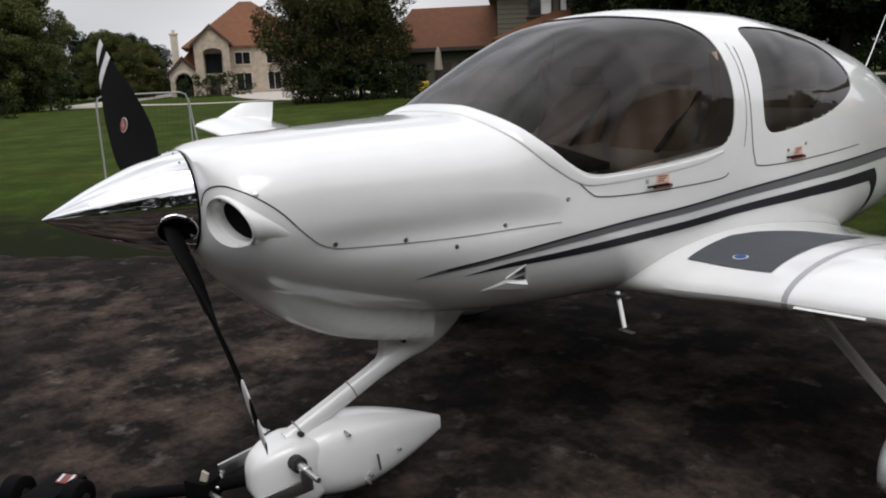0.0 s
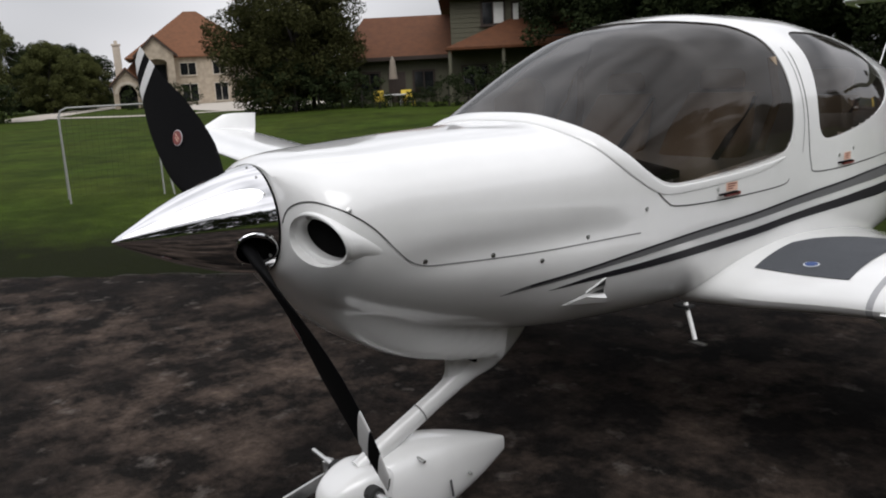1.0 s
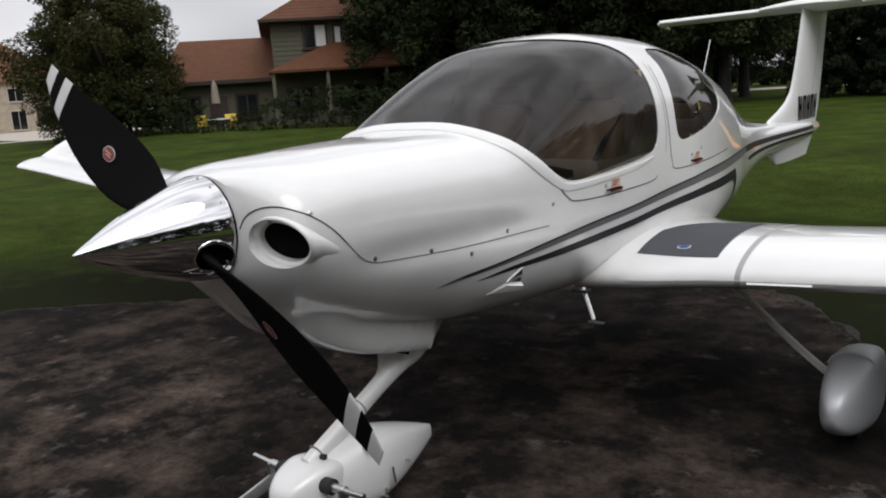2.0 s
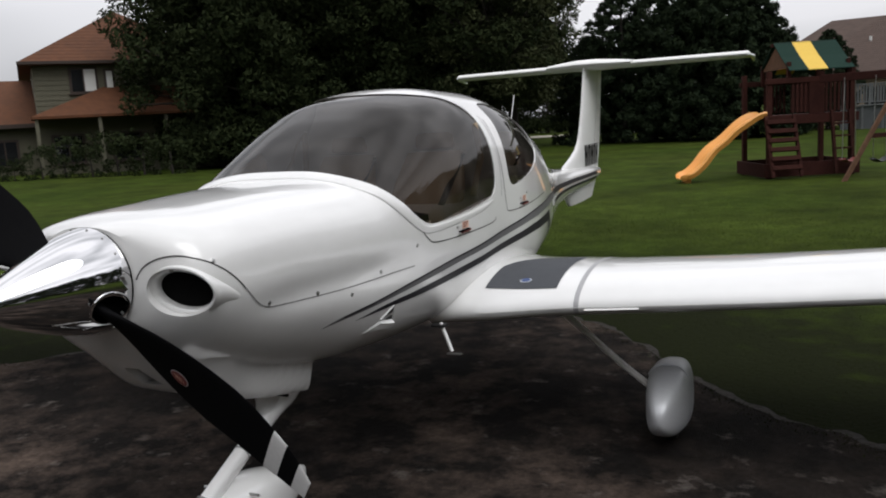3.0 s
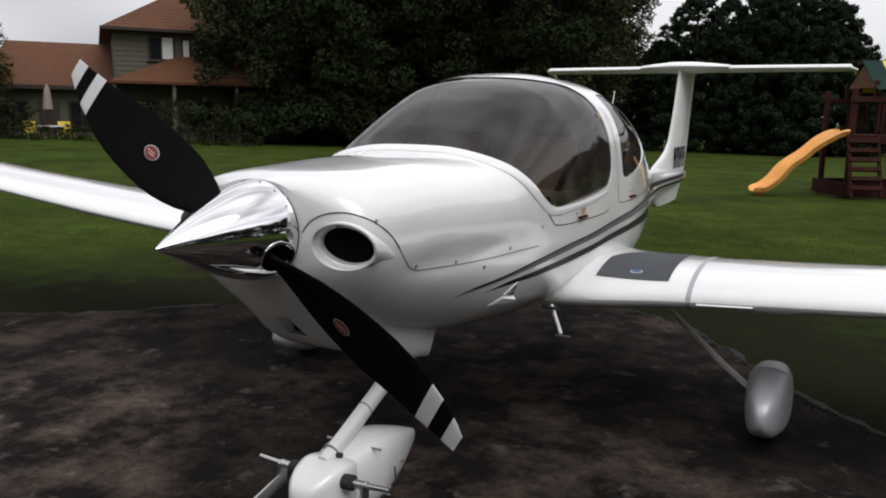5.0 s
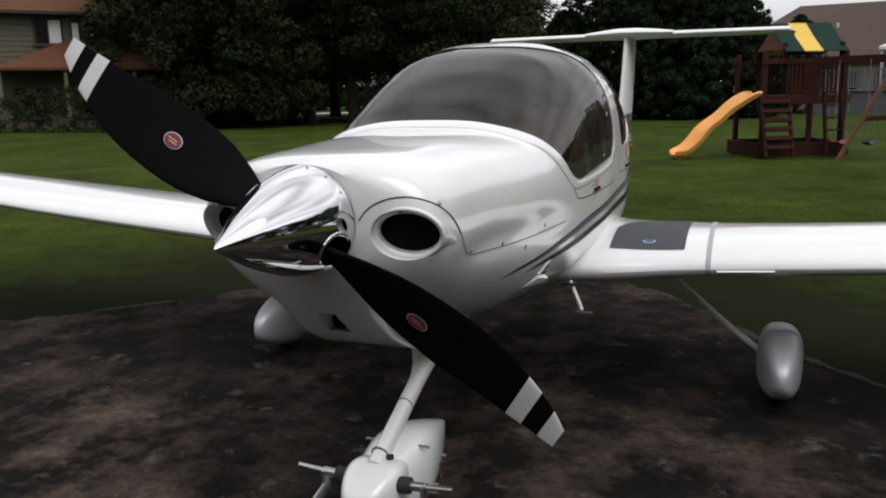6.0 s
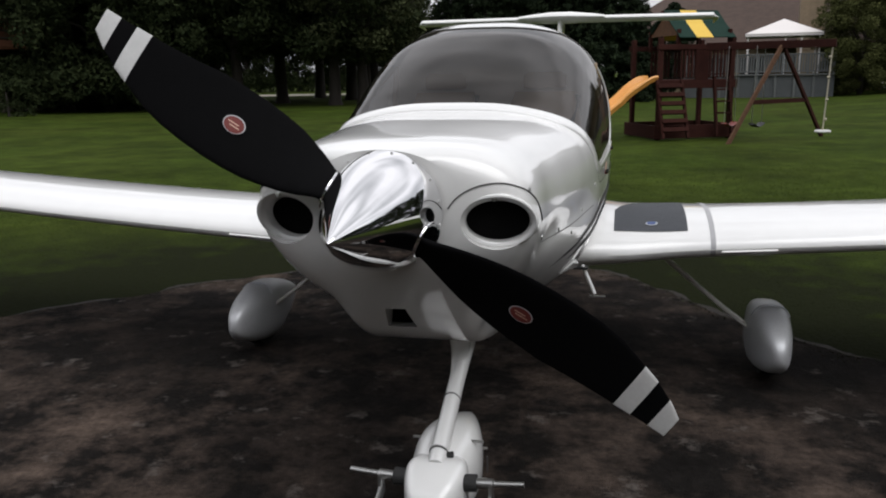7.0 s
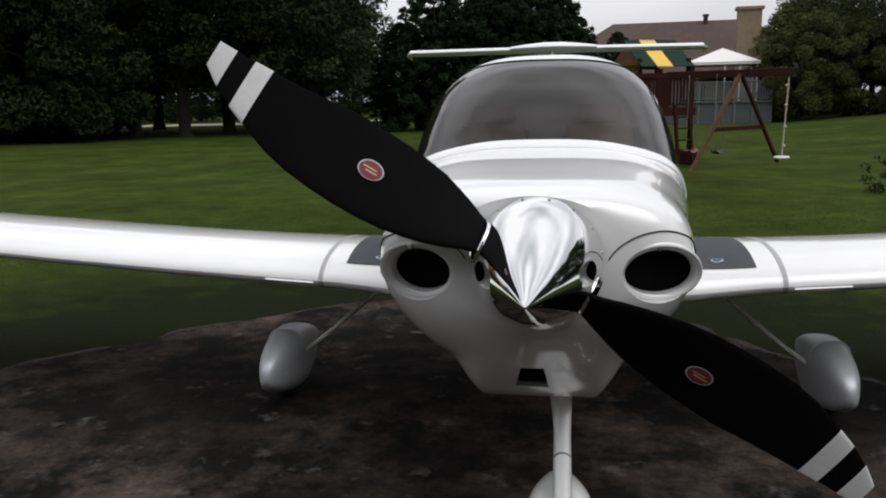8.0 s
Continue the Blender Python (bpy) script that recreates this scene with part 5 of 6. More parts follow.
        fairing = part("main_wheel_fairing", loft(sections), SILVER, AIRCRAFT, "silver main wheel fairing")
        rim = [Vector(p) + Vector((0, 0, 0.002)) for p in sections[11][3:14]]
        part("fairing_rim", tube(smooth_line(rim, 3), 0.0055, 8), PALE, fairing, "bright rim over the fairing's top")
        wheel(x, 2.67, 0.160, 0.10, AIRCRAFT)
        # fuel drain pipe and foot step under the wing root
        rod = part("boarding_step", tube([(side * 0.512, 2.013, 0.735), (side * 0.548, 2.0, 0.66), (side * 0.575, 1.99, 0.600)], 0.0095, 12), WHITE, AIRCRAFT, "short white rod under the wing root")
        part("step_plate", boxes((pose(side * 0.588, 1.99, 0.590), (0.075, 0.022, 0.006)), bevel=0.002), STEEL, rod, "thin metal plate")
        part("step_base", boxes((pose(side * 0.505, 2.013, 0.722), (0.07, 0.05, 0.012)), bevel=0.003), RUBBER, rod)


build_gear()


# ---- cabin ----
def build_cabin():
    part("instrument_panel", loft([[(-0.50, 1.62, z0), (-0.3, 1.55, z1), (0.0, 1.53, z1 + 0.02), (0.3, 1.55, z1), (0.50, 1.62, z0), (0.50, 1.98, z0 + d), (0.0, 1.98, z1 + d), (-0.50, 1.98, z0 + d)] for z0, z1, d in ((1.0, 1.0, 0.0), (1.22, 1.30, 0.02), (1.25, 1.33, 0.02))]), TRIM, AIRCRAFT, "dark instrument panel and glare shield")
    part("cabin_floor", boxes((pose(0, 2.9, 0.86), (0.74, 2.2, 0.03))), TRIM, AIRCRAFT)
    part("cabin_bulkhead", boxes((pose(0, 3.95, 1.17), (0.62, 0.03, 0.56))), LINING, AIRCRAFT)
    for side in (1, -1):
        rows = [[(side * (hull_x(y, z) - 0.036), y, z) for z in (0.84, 0.95, 1.05, 1.14, 1.22, 1.235)] for y in (1.56, 1.7, 1.9, 2.15, 2.4, 2.65, 2.9, 3.15, 3.4, 3.65, 3.9)]
        part("side_lining", loft(rows, closed=False), TRIM, AIRCRAFT, "dark lining of the cabin side")
    for y, tall, lean in ((2.24, 1.0, 0.36), (3.30, 0.9, 0.22)):
        for x in (-0.27, 0.27):
            rings = []
            for k in range(12):
                u = k / 11
                z = 0.92 + 0.62 * tall * u
                w = 0.21 - 0.05 * max(0, u - 0.7) / 0.3
                rings.append([(x + w * math.copysign(abs(math.cos(a)) ** 0.5, math.cos(a)), y + lean * u + 0.05 * math.copysign(abs(math.sin(a)) ** 0.6, math.sin(a)), z) for a in (2 * math.pi * i / 20 for i in range(20))])
            back = part("seat_back", loft(rings), SEAT, AIRCRAFT, "beige leather seat back")
            part("seat_cushion", boxes((pose(x, y - 0.2, 0.93, 6), (0.42, 0.46, 0.14)), bevel=0.05), SEAT, AIRCRAFT)
            part("headrest", boxes((pose(x, y + lean + 0.03, 0.92 + 0.62 * tall + 0.07, -12), (0.24, 0.08, 0.13)), bevel=0.03), SEAT, back)
            part("seat_belt", tube([(x + 0.17, y + lean - 0.02, 0.92 + 0.6 * tall), (x + 0.12, y + 0.5 * lean - 0.07, 1.25), (x - 0.1, y - 0.1, 1.02)], 0.022, 8, 0.15), TRIM, back)
    for x in (-0.27, 0.27):
        part("control_stick", tube([(x, 2.02, 0.92), (x, 1.99, 1.12)], 0.015), TRIM, AIRCRAFT)
    for side in (1, -1):
        part("grab_strap", tube([(side * 0.53, 2.55, 1.68), (side * 0.55, 2.57, 1.5), (side * 0.52, 2.50, 1.30)], 0.018, 8, 0.4), SEAT, AIRCRAFT)


build_cabin()


# ---- tow bar and tug at the nose wheel ----
def build_tow():
    bar_thing = root("tow_bar", -0.15, 0.5)
    tagged(bar_thing, "steel tow bar hooked to the nose wheel axle", "tow bar")
    for side in (1, -1):
        x = NOSE_X + side * 0.195
        part("arm", boxes((look((x, 0.70, 0.222), (x - side * 0.02, 0.49, 0.192)) @ pose(0, 0, -0.105), (0.012, 0.05, 0.225)), bevel=0.003), STEEL, bar_thing, "flat steel arm")
        part("hook", boxes((pose(x, 0.686, 0.245), (0.014, 0.045, 0.085)), bevel=0.004), STEEL, bar_thing)
        part("link", tube([(x - side * 0.02, 0.50, 0.18), (x - side * 0.10, 0.45, 0.165), (-0.03, 0.41, 0.16)], 0.009, 8), STEEL, bar_thing, "thin steel link")
    part("shaft", tube([(0.0, 0.60, 0.16), (-0.03, 0.43, 0.165), (-0.16, 0.28, 0.14), (-0.30, 0.14, 0.10)], 0.024, 12), BLADE, bar_thing, "black shaft")
    part("clamp", boxes((pose(-0.05, 0.41, 0.165, 0, 0, 30), (0.11, 0.09, 0.08)), bevel=0.012), BLADE, bar_thing, "black clamp")
    part("strap", boxes((pose(-0.02, 0.405, 0.20, 0, 20, 30), (0.03, 0.012, 0.09)), bevel=0.003), ROPE, bar_thing, "pale strap")
    tug = root("aircraft_tug", -0.62, -0.10)
    tagged(tug, "small black electric aircraft tug with a red label", "tug")
    part("housing", boxes((pose(-0.56, -0.04, 0.065, 0, 0, 40), (0.15, 0.22, 0.08)), bevel=0.02), BLADE, tug, "black housing")
    lab = part("label_plate", boxes((pose(-0.56, 0.01, 0.112, 15, 0, 40), (0.075, 0.05, 0.012)), bevel=0.004), RED, tug, "red label")
    for d in (-0.016, 0.018):
        part("writing_bar", boxes((pose(-0.56 + d, 0.01 + d, 0.118, 15, 0, 40), (0.012, 0.04, 0.004))), PALE, lab)
    for x, y in ((-0.67, -0.16), (-0.47, 0.03), (-0.25, 0.22)):
        a = Vector((math.cos(radians(40)), math.sin(radians(40)), 0))
        p = Vector((x, y, 0.068))
        tyre = part("tug_wheel", tube([p - a * 0.04, p - a * 0.03, p + a * 0.03, p + a * 0.04], [0.056, 0.068, 0.068, 0.056], 28), BLADE, tug, "black rubber wheel")
        part("hub_cap", tube([p - a * 0.042, p + a * 0.042], 0.020, 18), RUBBER, tyre)


build_tow()


# ---- trees ----
def leaf_cloud(rng, centres, radii, per, size, stretch=1.0):
    """Small pointed leaves scattered over clumps, each leaf an island."""
    out = []
    for c, r in zip(centres, radii):
        n = max(8, int(per * r * r))
        d = rng.normal(size=(n, 3))
        d /= np.linalg.norm(d, axis=1)[:, None]
        rad = r * rng.uniform(0.55, 1.08, n)[:, None] ** 0.6
        p = c + d * rad * np.array([1, 1, 0.8])
        a = rng.normal(size=(n, 3))
        a /= np.linalg.norm(a, axis=1)[:, None]
        b = np.cross(a, d + rng.normal(size=(n, 3)) * 0.6)
        b /= np.linalg.norm(b, axis=1)[:, None] + 1e-6
        s = size * rng.uniform(0.6, 1.35, n)[:, None]
        out.append(np.stack([p - a * s * stretch, p + b * s * 0.62, p + a * s * stretch - b * s * 0.2], 1))
    return np.concatenate(out)


def crown_shape(kind, h, r, rng):
    """Clump middles and sizes for a crown, with gaps and an uneven outline."""
    cs, rs = [], []
    if kind == "conifer":
        n = int(62 * h)
        for _ in range(n):
            u = rng.random() ** 0.9
            z = h * (0.015 + 0.975 * u)
            lim = r * (1 - u**2.2) ** 0.75 * rng.uniform(0.5, 1.1) + 0.06
            a = rng.uniform(0, 6.283)
            cs.append((lim * math.cos(a), lim * math.sin(a), z))
            rs.append(rng.uniform(0.17, 0.33) * (1.15 - 0.6 * u) * r / 3)
    else:
        low = {"round": 0.06, "tall": 0.19, "lawn": 0.07, "shrub": 0.0}[kind]
        n = {"round": 215, "tall": 230, "lawn": 230, "shrub": 40}[kind]
        for _ in range(n):
            u = rng.random()
            z = h * (low + (0.96 - low) * u)
            v = (z / h - low) / (1 - low)
            lim = r * (math.sin(math.pi * min(1.0, 0.16 + 0.80 * v)) ** 0.6) * rng.uniform(0.35, 1.08)
            a = rng.uniform(0, 6.283)
            cs.append((lim * math.cos(a), lim * math.sin(a), z))
            rs.append(rng.uniform(0.08, 0.215) * r)
    return np.array(cs), np.array(rs)


def make_tree(name, kind, h, r, leaves, seed, label, size=0.16, density=260):
    """A tree at the origin: trunk, limbs and a crown of leaves."""
    rng = np.random.default_rng(seed)
    t = root(name, 0, 0, -0.05)
    cs, rs = crown_shape(kind, h, r, rng)
    if kind != "shrub":
        lean = rng.uniform(-0.03, 0.03, 2) * h
        top = 0.9 * h if kind == "conifer" else 0.62 * h
        girth = 0.022 * h
        part("trunk", tube([(lean[0] * u, lean[1] * u, top * u - 0.1) for u in (0, 0.05, 0.2, 0.45, 0.7, 1.0)], [girth * k for k in (1.5, 1.1, 0.95, 0.75, 0.5, 0.18)], 10), BARK, t, "brown bark trunk")
        if kind != "conifer":
            for k in rng.choice(len(cs), 16, replace=False):
                c = Vector(cs[k])
                z0 = min(0.9 * top, max(0.2 * h, c.z * 0.55))
                a = Vector((lean[0] * z0 / top, lean[1] * z0 / top, z0))
                part("limb", tube([a, a.lerp(c, 0.5) + Vector((0, 0, 0.04 * h)), c], [girth * 0.4, girth * 0.25, girth * 0.06], 6), BARK, t)
    else:
        part("stem", tube([(0, 0, -0.05), (0.05, 0, h * 0.5)], [0.05, 0.02], 6), BARK, t)
    v = leaf_cloud(rng, cs, rs, density, size, 1.0 if kind != "conifer" else 1.5)
    ob = new("crown", tri_mesh("crown", v, leaves, 3))
    hang(ob, t)
    tagged(t, label, "shrub" if kind == "shrub" else "tree")
    return t


SPOT = Vector((2.0, -1.0, 0))


def at_bearing(az, dist):
    a = radians(az)
    return SPOT.x + dist * math.sin(a), SPOT.y + dist * math.cos(a)


def plant(proto, az, dist, scale=1.0, turn=0.0, tall=1.0):
    x, y = at_bearing(az, dist)
    ob = copy_thing(proto, pose(x, y, lawn_z(x, y) - 0.06, 0, 0, turn))
    ob.scale = (scale, scale, scale * tall)
    return ob


def build_trees():
    big = make_tree("broadleaf_tree", "tall", 13.5, 4.6, LEAF_DARK, 11, "tall dark green broadleaf tree at the lawn's far edge", 0.15, 260)
    low = make_tree("broadleaf_tree", "round", 12.5, 5.0, LEAF_DARK, 12, "dense dark tree with leaves down to the lawn", 0.15, 280)
    back = make_tree("broadleaf_tree", "round", 12.5, 5.0, LEAF_DARK, 18, "dense dark tree added out of view round the drive to block light", 0.25, 100)
    olive = make_tree("ornamental_tree", "lawn", 8.2, 4.3, LEAF_OLIVE, 13, "round olive-brown tree on the lawn", 0.10, 520)
    mid = make_tree("garden_tree", "round", 8.0, 3.6, LEAF_MID, 14, "mid-green garden tree far across the lawn", 0.10, 950)
    pine = make_tree("spruce_tree", "conifer", 9.0, 3.1, LEAF_PINE, 15, "dark dense spruce behind the lawn", 0.11, 1100)
    airy = make_tree("pine_tree", "tall", 13.0, 4.0, LEAF_AIRY, 16, "tall airy pine with gaps in its crown", 0.13, 210)
    shrub = make_tree("garden_shrub", "shrub", 1.6, 1.1, LEAF_DARK, 17, "low dark shrub by the house", 0.07, 1050)
    rows = [(low, (-39.3, 42, 0.95, 77), (-37.6, 43, 1.0, 0), (-36.8, 42, 1.0, 140), (-35.6, 47, 1.05, 220), (-38.8, 60, 1.1, 10), (-36, 56, 1.25, 300)),
            (low, (-27, 82, 0.8, 30), (-23.5, 84, 0.75, 90), (-20, 83, 0.8, 150), (-16.5, 82, 0.7, 10), (-13, 84, 0.7, 70), (-30, 84, 0.9, 0), (-10, 82, 0.7, 200), (-6, 84, 0.75, 40)),
            (big, (-31.6, 45, 1.05, 220), (-28.5, 44, 1.0, 30), (-25.4, 48, 1.1, 80), (-22, 43, 1.0, 190), (-20.5, 52, 1.15, 250), (-33, 60, 1.3, 20), (-29.5, 58, 1.2, 140), (-19, 64, 1.1, 200)),
            (airy, (-20.0, 43, 1.02, 40), (-18.8, 50, 0.98, 130), (-22.5, 58, 1.2, 10)),
            (pine, (-11.2, 44, 0.92, 0), (-9.2, 45, 0.88, 70), (-7.2, 43, 0.90, 150), (-5.4, 42, 1.0, 200), (-4.3, 42.5, 0.98, 110), (-2.7, 43, 0.80, 280), (-13.6, 46, 0.66, 20), (-1.4, 44, 0.60, 310), (1.7, 49, 0.60, 100)),
            (olive, (-61.9, 43, 0.93, 0), (-60.6, 45, 0.64, 90), (-63.2, 46, 0.66, 200)),
            (mid, (-83, 66, 1.12, 0), (-85, 62, 1.15, 50), (-89, 64, 1.15, 100), (-93, 60, 1.0, 170), (-77.6, 88, 0.85, 220), (-75.8, 96, 0.75, 30), (-82.5, 84, 0.9, 60), (-87, 85, 1.0, 5), (-97, 62, 1.1, 130)),
            (mid, (13.4, 48, 0.72, 200), (14.6, 58, 0.95, 10), (17.2, 50, 0.68, 80), (20.8, 57, 0.72, 150), (24.5, 58, 0.98, 200), (29, 56, 1.05, 260), (34, 47, 1.2, 70)),
            (low, (27, 72, 0.9, 40), (32, 72, 1.0, 20)),
            (airy, (-60.2, 68, 0.88, 15), (18.2, 60, 0.74, 75), (22.0, 62, 0.82, 20), (15.4, 64, 0.8, 210), (16.6, 52, 0.8, 120), (19.4, 50, 0.62, 300)),
            (low, (-74.9, 112, 0.52, 15), (-76.4, 104, 0.60, 100), (-78.2, 100, 0.58, 220), (-80.2, 95, 0.64, 310), (-82.4, 92, 0.6, 60)),
            # unseen trees added round the drive's back, for reflections and to block light
            (back, (44, 29, 1.0, 0), (56, 26, 1.0, 60), (69, 29, 1.0, 130), (81, 27, 1.0, 200), (93, 25, 1.0, 250), (105, 24, 1.0, 20), (118, 22, 1.0, 320), (131, 21, 0.95, 70), (146, 20, 0.9, 160), (160, 17.5, 0.85, 230), (174, 16.5, 0.86, 300), (-172, 16.5, 0.85, 30), (-158, 17.5, 0.9, 110), (-145, 21, 0.95, 190), (-130, 27, 1.0, 250), (-114, 36, 1.0, 10))]
    for proto, *spots in rows:
        for az, dist, scale, turn in spots:
            plant(proto, az, dist, scale, turn)
    for k, (az, dist, s) in enumerate(((-55.9, 37.5, 0.6), (-53.6, 38.2, 0.5), (-52.6, 37.0, 0.65), (-51.0, 37.5, 0.95), (-49.6, 38.0, 1.2), (-48.0, 37.2, 1.0), (-46.4, 37.6, 1.35), (-44.8, 37.0, 1.2), (-57.2, 39.5, 1.2), (-64.0, 41.5, 1.2), (-63.0, 41, 1.7), (-61.8, 40.5, 1.6), (-60.2, 41, 1.7), (-58.6, 41, 1.3),
                                          (-43, 37, 1.2), (-53.2, 38.6, 0.45), (-54.3, 38.5, 0.4), (-55.3, 38.6, 0.42), (-56.3, 38.8, 0.5), (-72.6, 82, 1.5), (-71.6, 83, 1.3), (-70.7, 82, 1.6), (-69.6, 83, 1.5), (14.5, 13.4, 0.42), (-83.6, 50, 1.0), (-86, 51, 1.0))):
        plant(shrub, az, dist, s, 47 * k)
    for k in range(7):
        plant(shrub, -40.5 + 1.1 * k, 45.5 + 1.5 * math.sin(2.9 * k), 2.2 + 0.5 * math.sin(1.3 * k), 83 * k)
    for k in range(15):
        plant(shrub, -31 + 1.75 * k, 86 + 3 * math.sin(2.3 * k), 2.3 + 0.4 * math.sin(1.7 * k), 61 * k)
    for k in range(10):
        plant(shrub, -81.2 - 2.0 * k, 62 + 2 * math.sin(2.1 * k), 2.1 + 0.5 * math.sin(1.9 * k), 71 * k)
    for ob in (big, low, back, olive, mid, pine, airy, shrub):
        for o in (*ob.children_recursive, ob):
            bpy.data.objects.remove(o)


# ---- houses ----
def house_frame(az, dist, turn=0.0):
    """A frame at a bearing: x to the right as seen from the drive, y away."""
    x, y = at_bearing(az, dist)
    return pose(x, y, 0, 0, 0, -az + turn)


def hip_roof(m, x0, x1, y0, y1, z0, z1, over=0.45, thick=0.14, ridge=None):
    """A hip roof over a rectangle; ridge: how far the ridge stops from each end."""
    x0, x1, y0, y1 = x0 - over, x1 + over, y0 - over, y1 + over
    half = (y1 - y0) / 2
    ins = half if ridge is None else ridge
    ym = (y0 + y1) / 2
    bm = bmesh.new()
    low = [bm.verts.new(m @ Vector(p)) for p in ((x0, y0, z0 - thick), (x1, y0, z0 - thick), (x1, y1, z0 - thick), (x0, y1, z0 - thick))]
    eav = [bm.verts.new(m @ Vector(p)) for p in ((x0, y0, z0), (x1, y0, z0), (x1, y1, z0), (x0, y1, z0))]
    ra, rb = bm.verts.new(m @ Vector((min(x0 + ins, (x0 + x1) / 2 - 0.05), ym, z1))), bm.verts.new(m @ Vector((max(x1 - ins, (x0 + x1) / 2 + 0.05), ym, z1)))
    bm.faces.new(low[::-1])
    for i in range(4):
        bm.faces.new((low[i], low[(i + 1) % 4], eav[(i + 1) % 4], eav[i]))
    bm.faces.new((eav[0], eav[1], rb, ra))
    bm.faces.new((eav[1], eav[2], rb))
    bm.faces.new((eav[2], eav[3], ra, rb))
    bm.faces.new((eav[3], eav[0], ra))
    bmesh.ops.recalc_face_normals(bm, faces=bm.faces[:])
    return bm


def courses(m, x0, x1, y0, y1, z0, z1, over, n, parent, mat):
    """Shingle courses: thin steps across the front slope of a hip roof."""
    xa, xb, ya = x0 - over, x1 + over, y0 - over
    ym = (y0 + y1) / 2
    half = ym - ya
    bm = bmesh.new()
    for k in range(1, n):
        u = k / n
        y, z = ya + half * u, z0 + (z1 - z0) * u
        a, b = xa + half * u, xb - half * u
        if b - a > 0.2:
            box(bm, m @ pose((a + b) / 2, y, z + 0.005, math.degrees(math.atan2(z1 - z0, half))), b - a, 0.05, 0.010)
    part("shingle_layer", bm, mat, parent, smooth=False)


def window(m, x, z, w, h, wall, blind=0.0, mullions=1, frame_mat=None):
    """A window in a wall on y = 0 of the frame m: frame, sill, panes; blind: the share of it that a white blind covers."""
    fm = frame_mat or TRIM_DARK
    win = part("window", boxes((m @ pose(x, -0.02, z + h / 2), (w + 0.16, 0.10, h + 0.16)), bevel=0.01), fm, wall, "framed window", smooth=False)
    n = mullions + 1
    for k in range(n):
        cx = x - w / 2 + w * (k + 0.5) / n
        part("pane", boxes((m @ pose(cx, -0.078, z + h / 2), (w / n - 0.07, 0.012, h - 0.06))), CURTAIN if k >= n * (1 - blind) else PANE, win, smooth=False)
    part("sill", boxes((m @ pose(x, -0.07, z - 0.1), (w + 0.3, 0.16, 0.06)), bevel=0.008), fm, win, smooth=False)
    return win


def siding(m, x0, x1, z0, z1, step, parent, mat):
    """Lapped boards on a wall at y = 0."""
    bm = bmesh.new()
    z = z0 + step / 2
    while z < z1:
        box(bm, m @ pose((x0 + x1) / 2, -0.012, z, -6), x1 - x0, 0.02, step * 1.02)
        z += step
    part("siding", bm, mat, parent, smooth=False)


def build_green_house():
    m = house_frame(-51.3, 43.0)
    h = root("two_storey_house", *m.translation.xy)
    tagged(h, "grey-green two-storey house with rust-brown hip roofs", "house")
    wall = part("wall", boxes((m @ pose(4.8, 4.5, 2.8), (8.8, 9.0, 5.6)), bevel=0.0), SIDING, h, "grey-green boarded wall", smooth=False)
    siding(m, 0.4, 9.2, 3.2, 5.5, 0.24, wall, SIDING)
    wing_wall = part("wall", boxes((m @ pose(-2.4, 5.5, 1.4), (5.8, 7.0, 2.8))), SIDING, h, "grey-green single-storey wall", smooth=False)
    roof = part("roof", hip_roof(m, 0.45, 9.2, 0, 9, 5.72, 8.75, 0.6), ROOF_RUST, h, "rust-brown shingled upper roof", smooth=False)
    courses(m, 0.45, 9.2, 0, 9, 5.72, 8.75, 0.6, 16, roof, ROOF_RUST)
    part("fascia", boxes((m @ pose(4.8, -0.61, 5.66), (10.0, 0.05, 0.14)), (m @ pose(-0.16, 4.5, 5.66), (0.05, 10.2, 0.14))), TRIM_DARK, roof, "dark fascia", smooth=False)
    low = part("roof", hip_roof(m, -5.3, 1.6, 2.0, 9, 2.9, 5.3, 0.6, ridge=1.2), ROOF_RUST, h, "rust-brown roof of the low wing", smooth=False)
    part("fascia", boxes((m @ pose(-1.9, 1.38, 2.82), (8.0, 0.05, 0.2))), TRIM_DARK, low, "dark fascia", smooth=False)
    porch = bmesh.new()
    loft([[m @ Vector(p) for p in ((0.1, -2.0, 3.12), (3.6, 0.05, 4.55), (0.1, 0.05, 3.0), (0.1, -2.0, 3.0))], [m @ Vector(p) for p in ((9.2, -2.0, 3.12), (9.2, 0.05, 4.55), (9.2, 0.05, 3.0), (9.2, -2.0, 3.0))]], bm=porch)
    part("porch_roof", porch, ROOF_RUST, h, "rust-brown porch roof", smooth=False)
    for x in (0.3, 3.0, 6.0, 8.9):
        part("porch_post", boxes((m @ pose(x, -1.8, 1.5), (0.16, 0.16, 3.0)), bevel=0.01), SIDING, h)
    window(m, 2.62, 4.28, 1.15, 1.1, wall, 0.5)
    window(m, 3.8, 4.33, 0.35, 0.95, wall, 1.0, 0)
    for x in (1.6, 4.3, 6.6):
        window(m, x, 0.9, 1.3, 1.3, wall, 0.0)
    mw = m @ pose(0, 2.0, 0)
    for x in (-4.2, -1.2):
        window(mw, x, 0.9, 1.1, 1.2, wing_wall, 0.0)
    part("door", boxes((mw @ pose(-2.7, -0.03, 1.05), (0.95, 0.08, 2.1)), bevel=0.01), TRIM_DARK, wing_wall, "dark door")
    part("downpipe", tube([m @ Vector((4.55, -0.06, 5.5)), m @ Vector((4.55, -0.06, 4.4))], 0.05), CURTAIN, wall, "white downpipe")


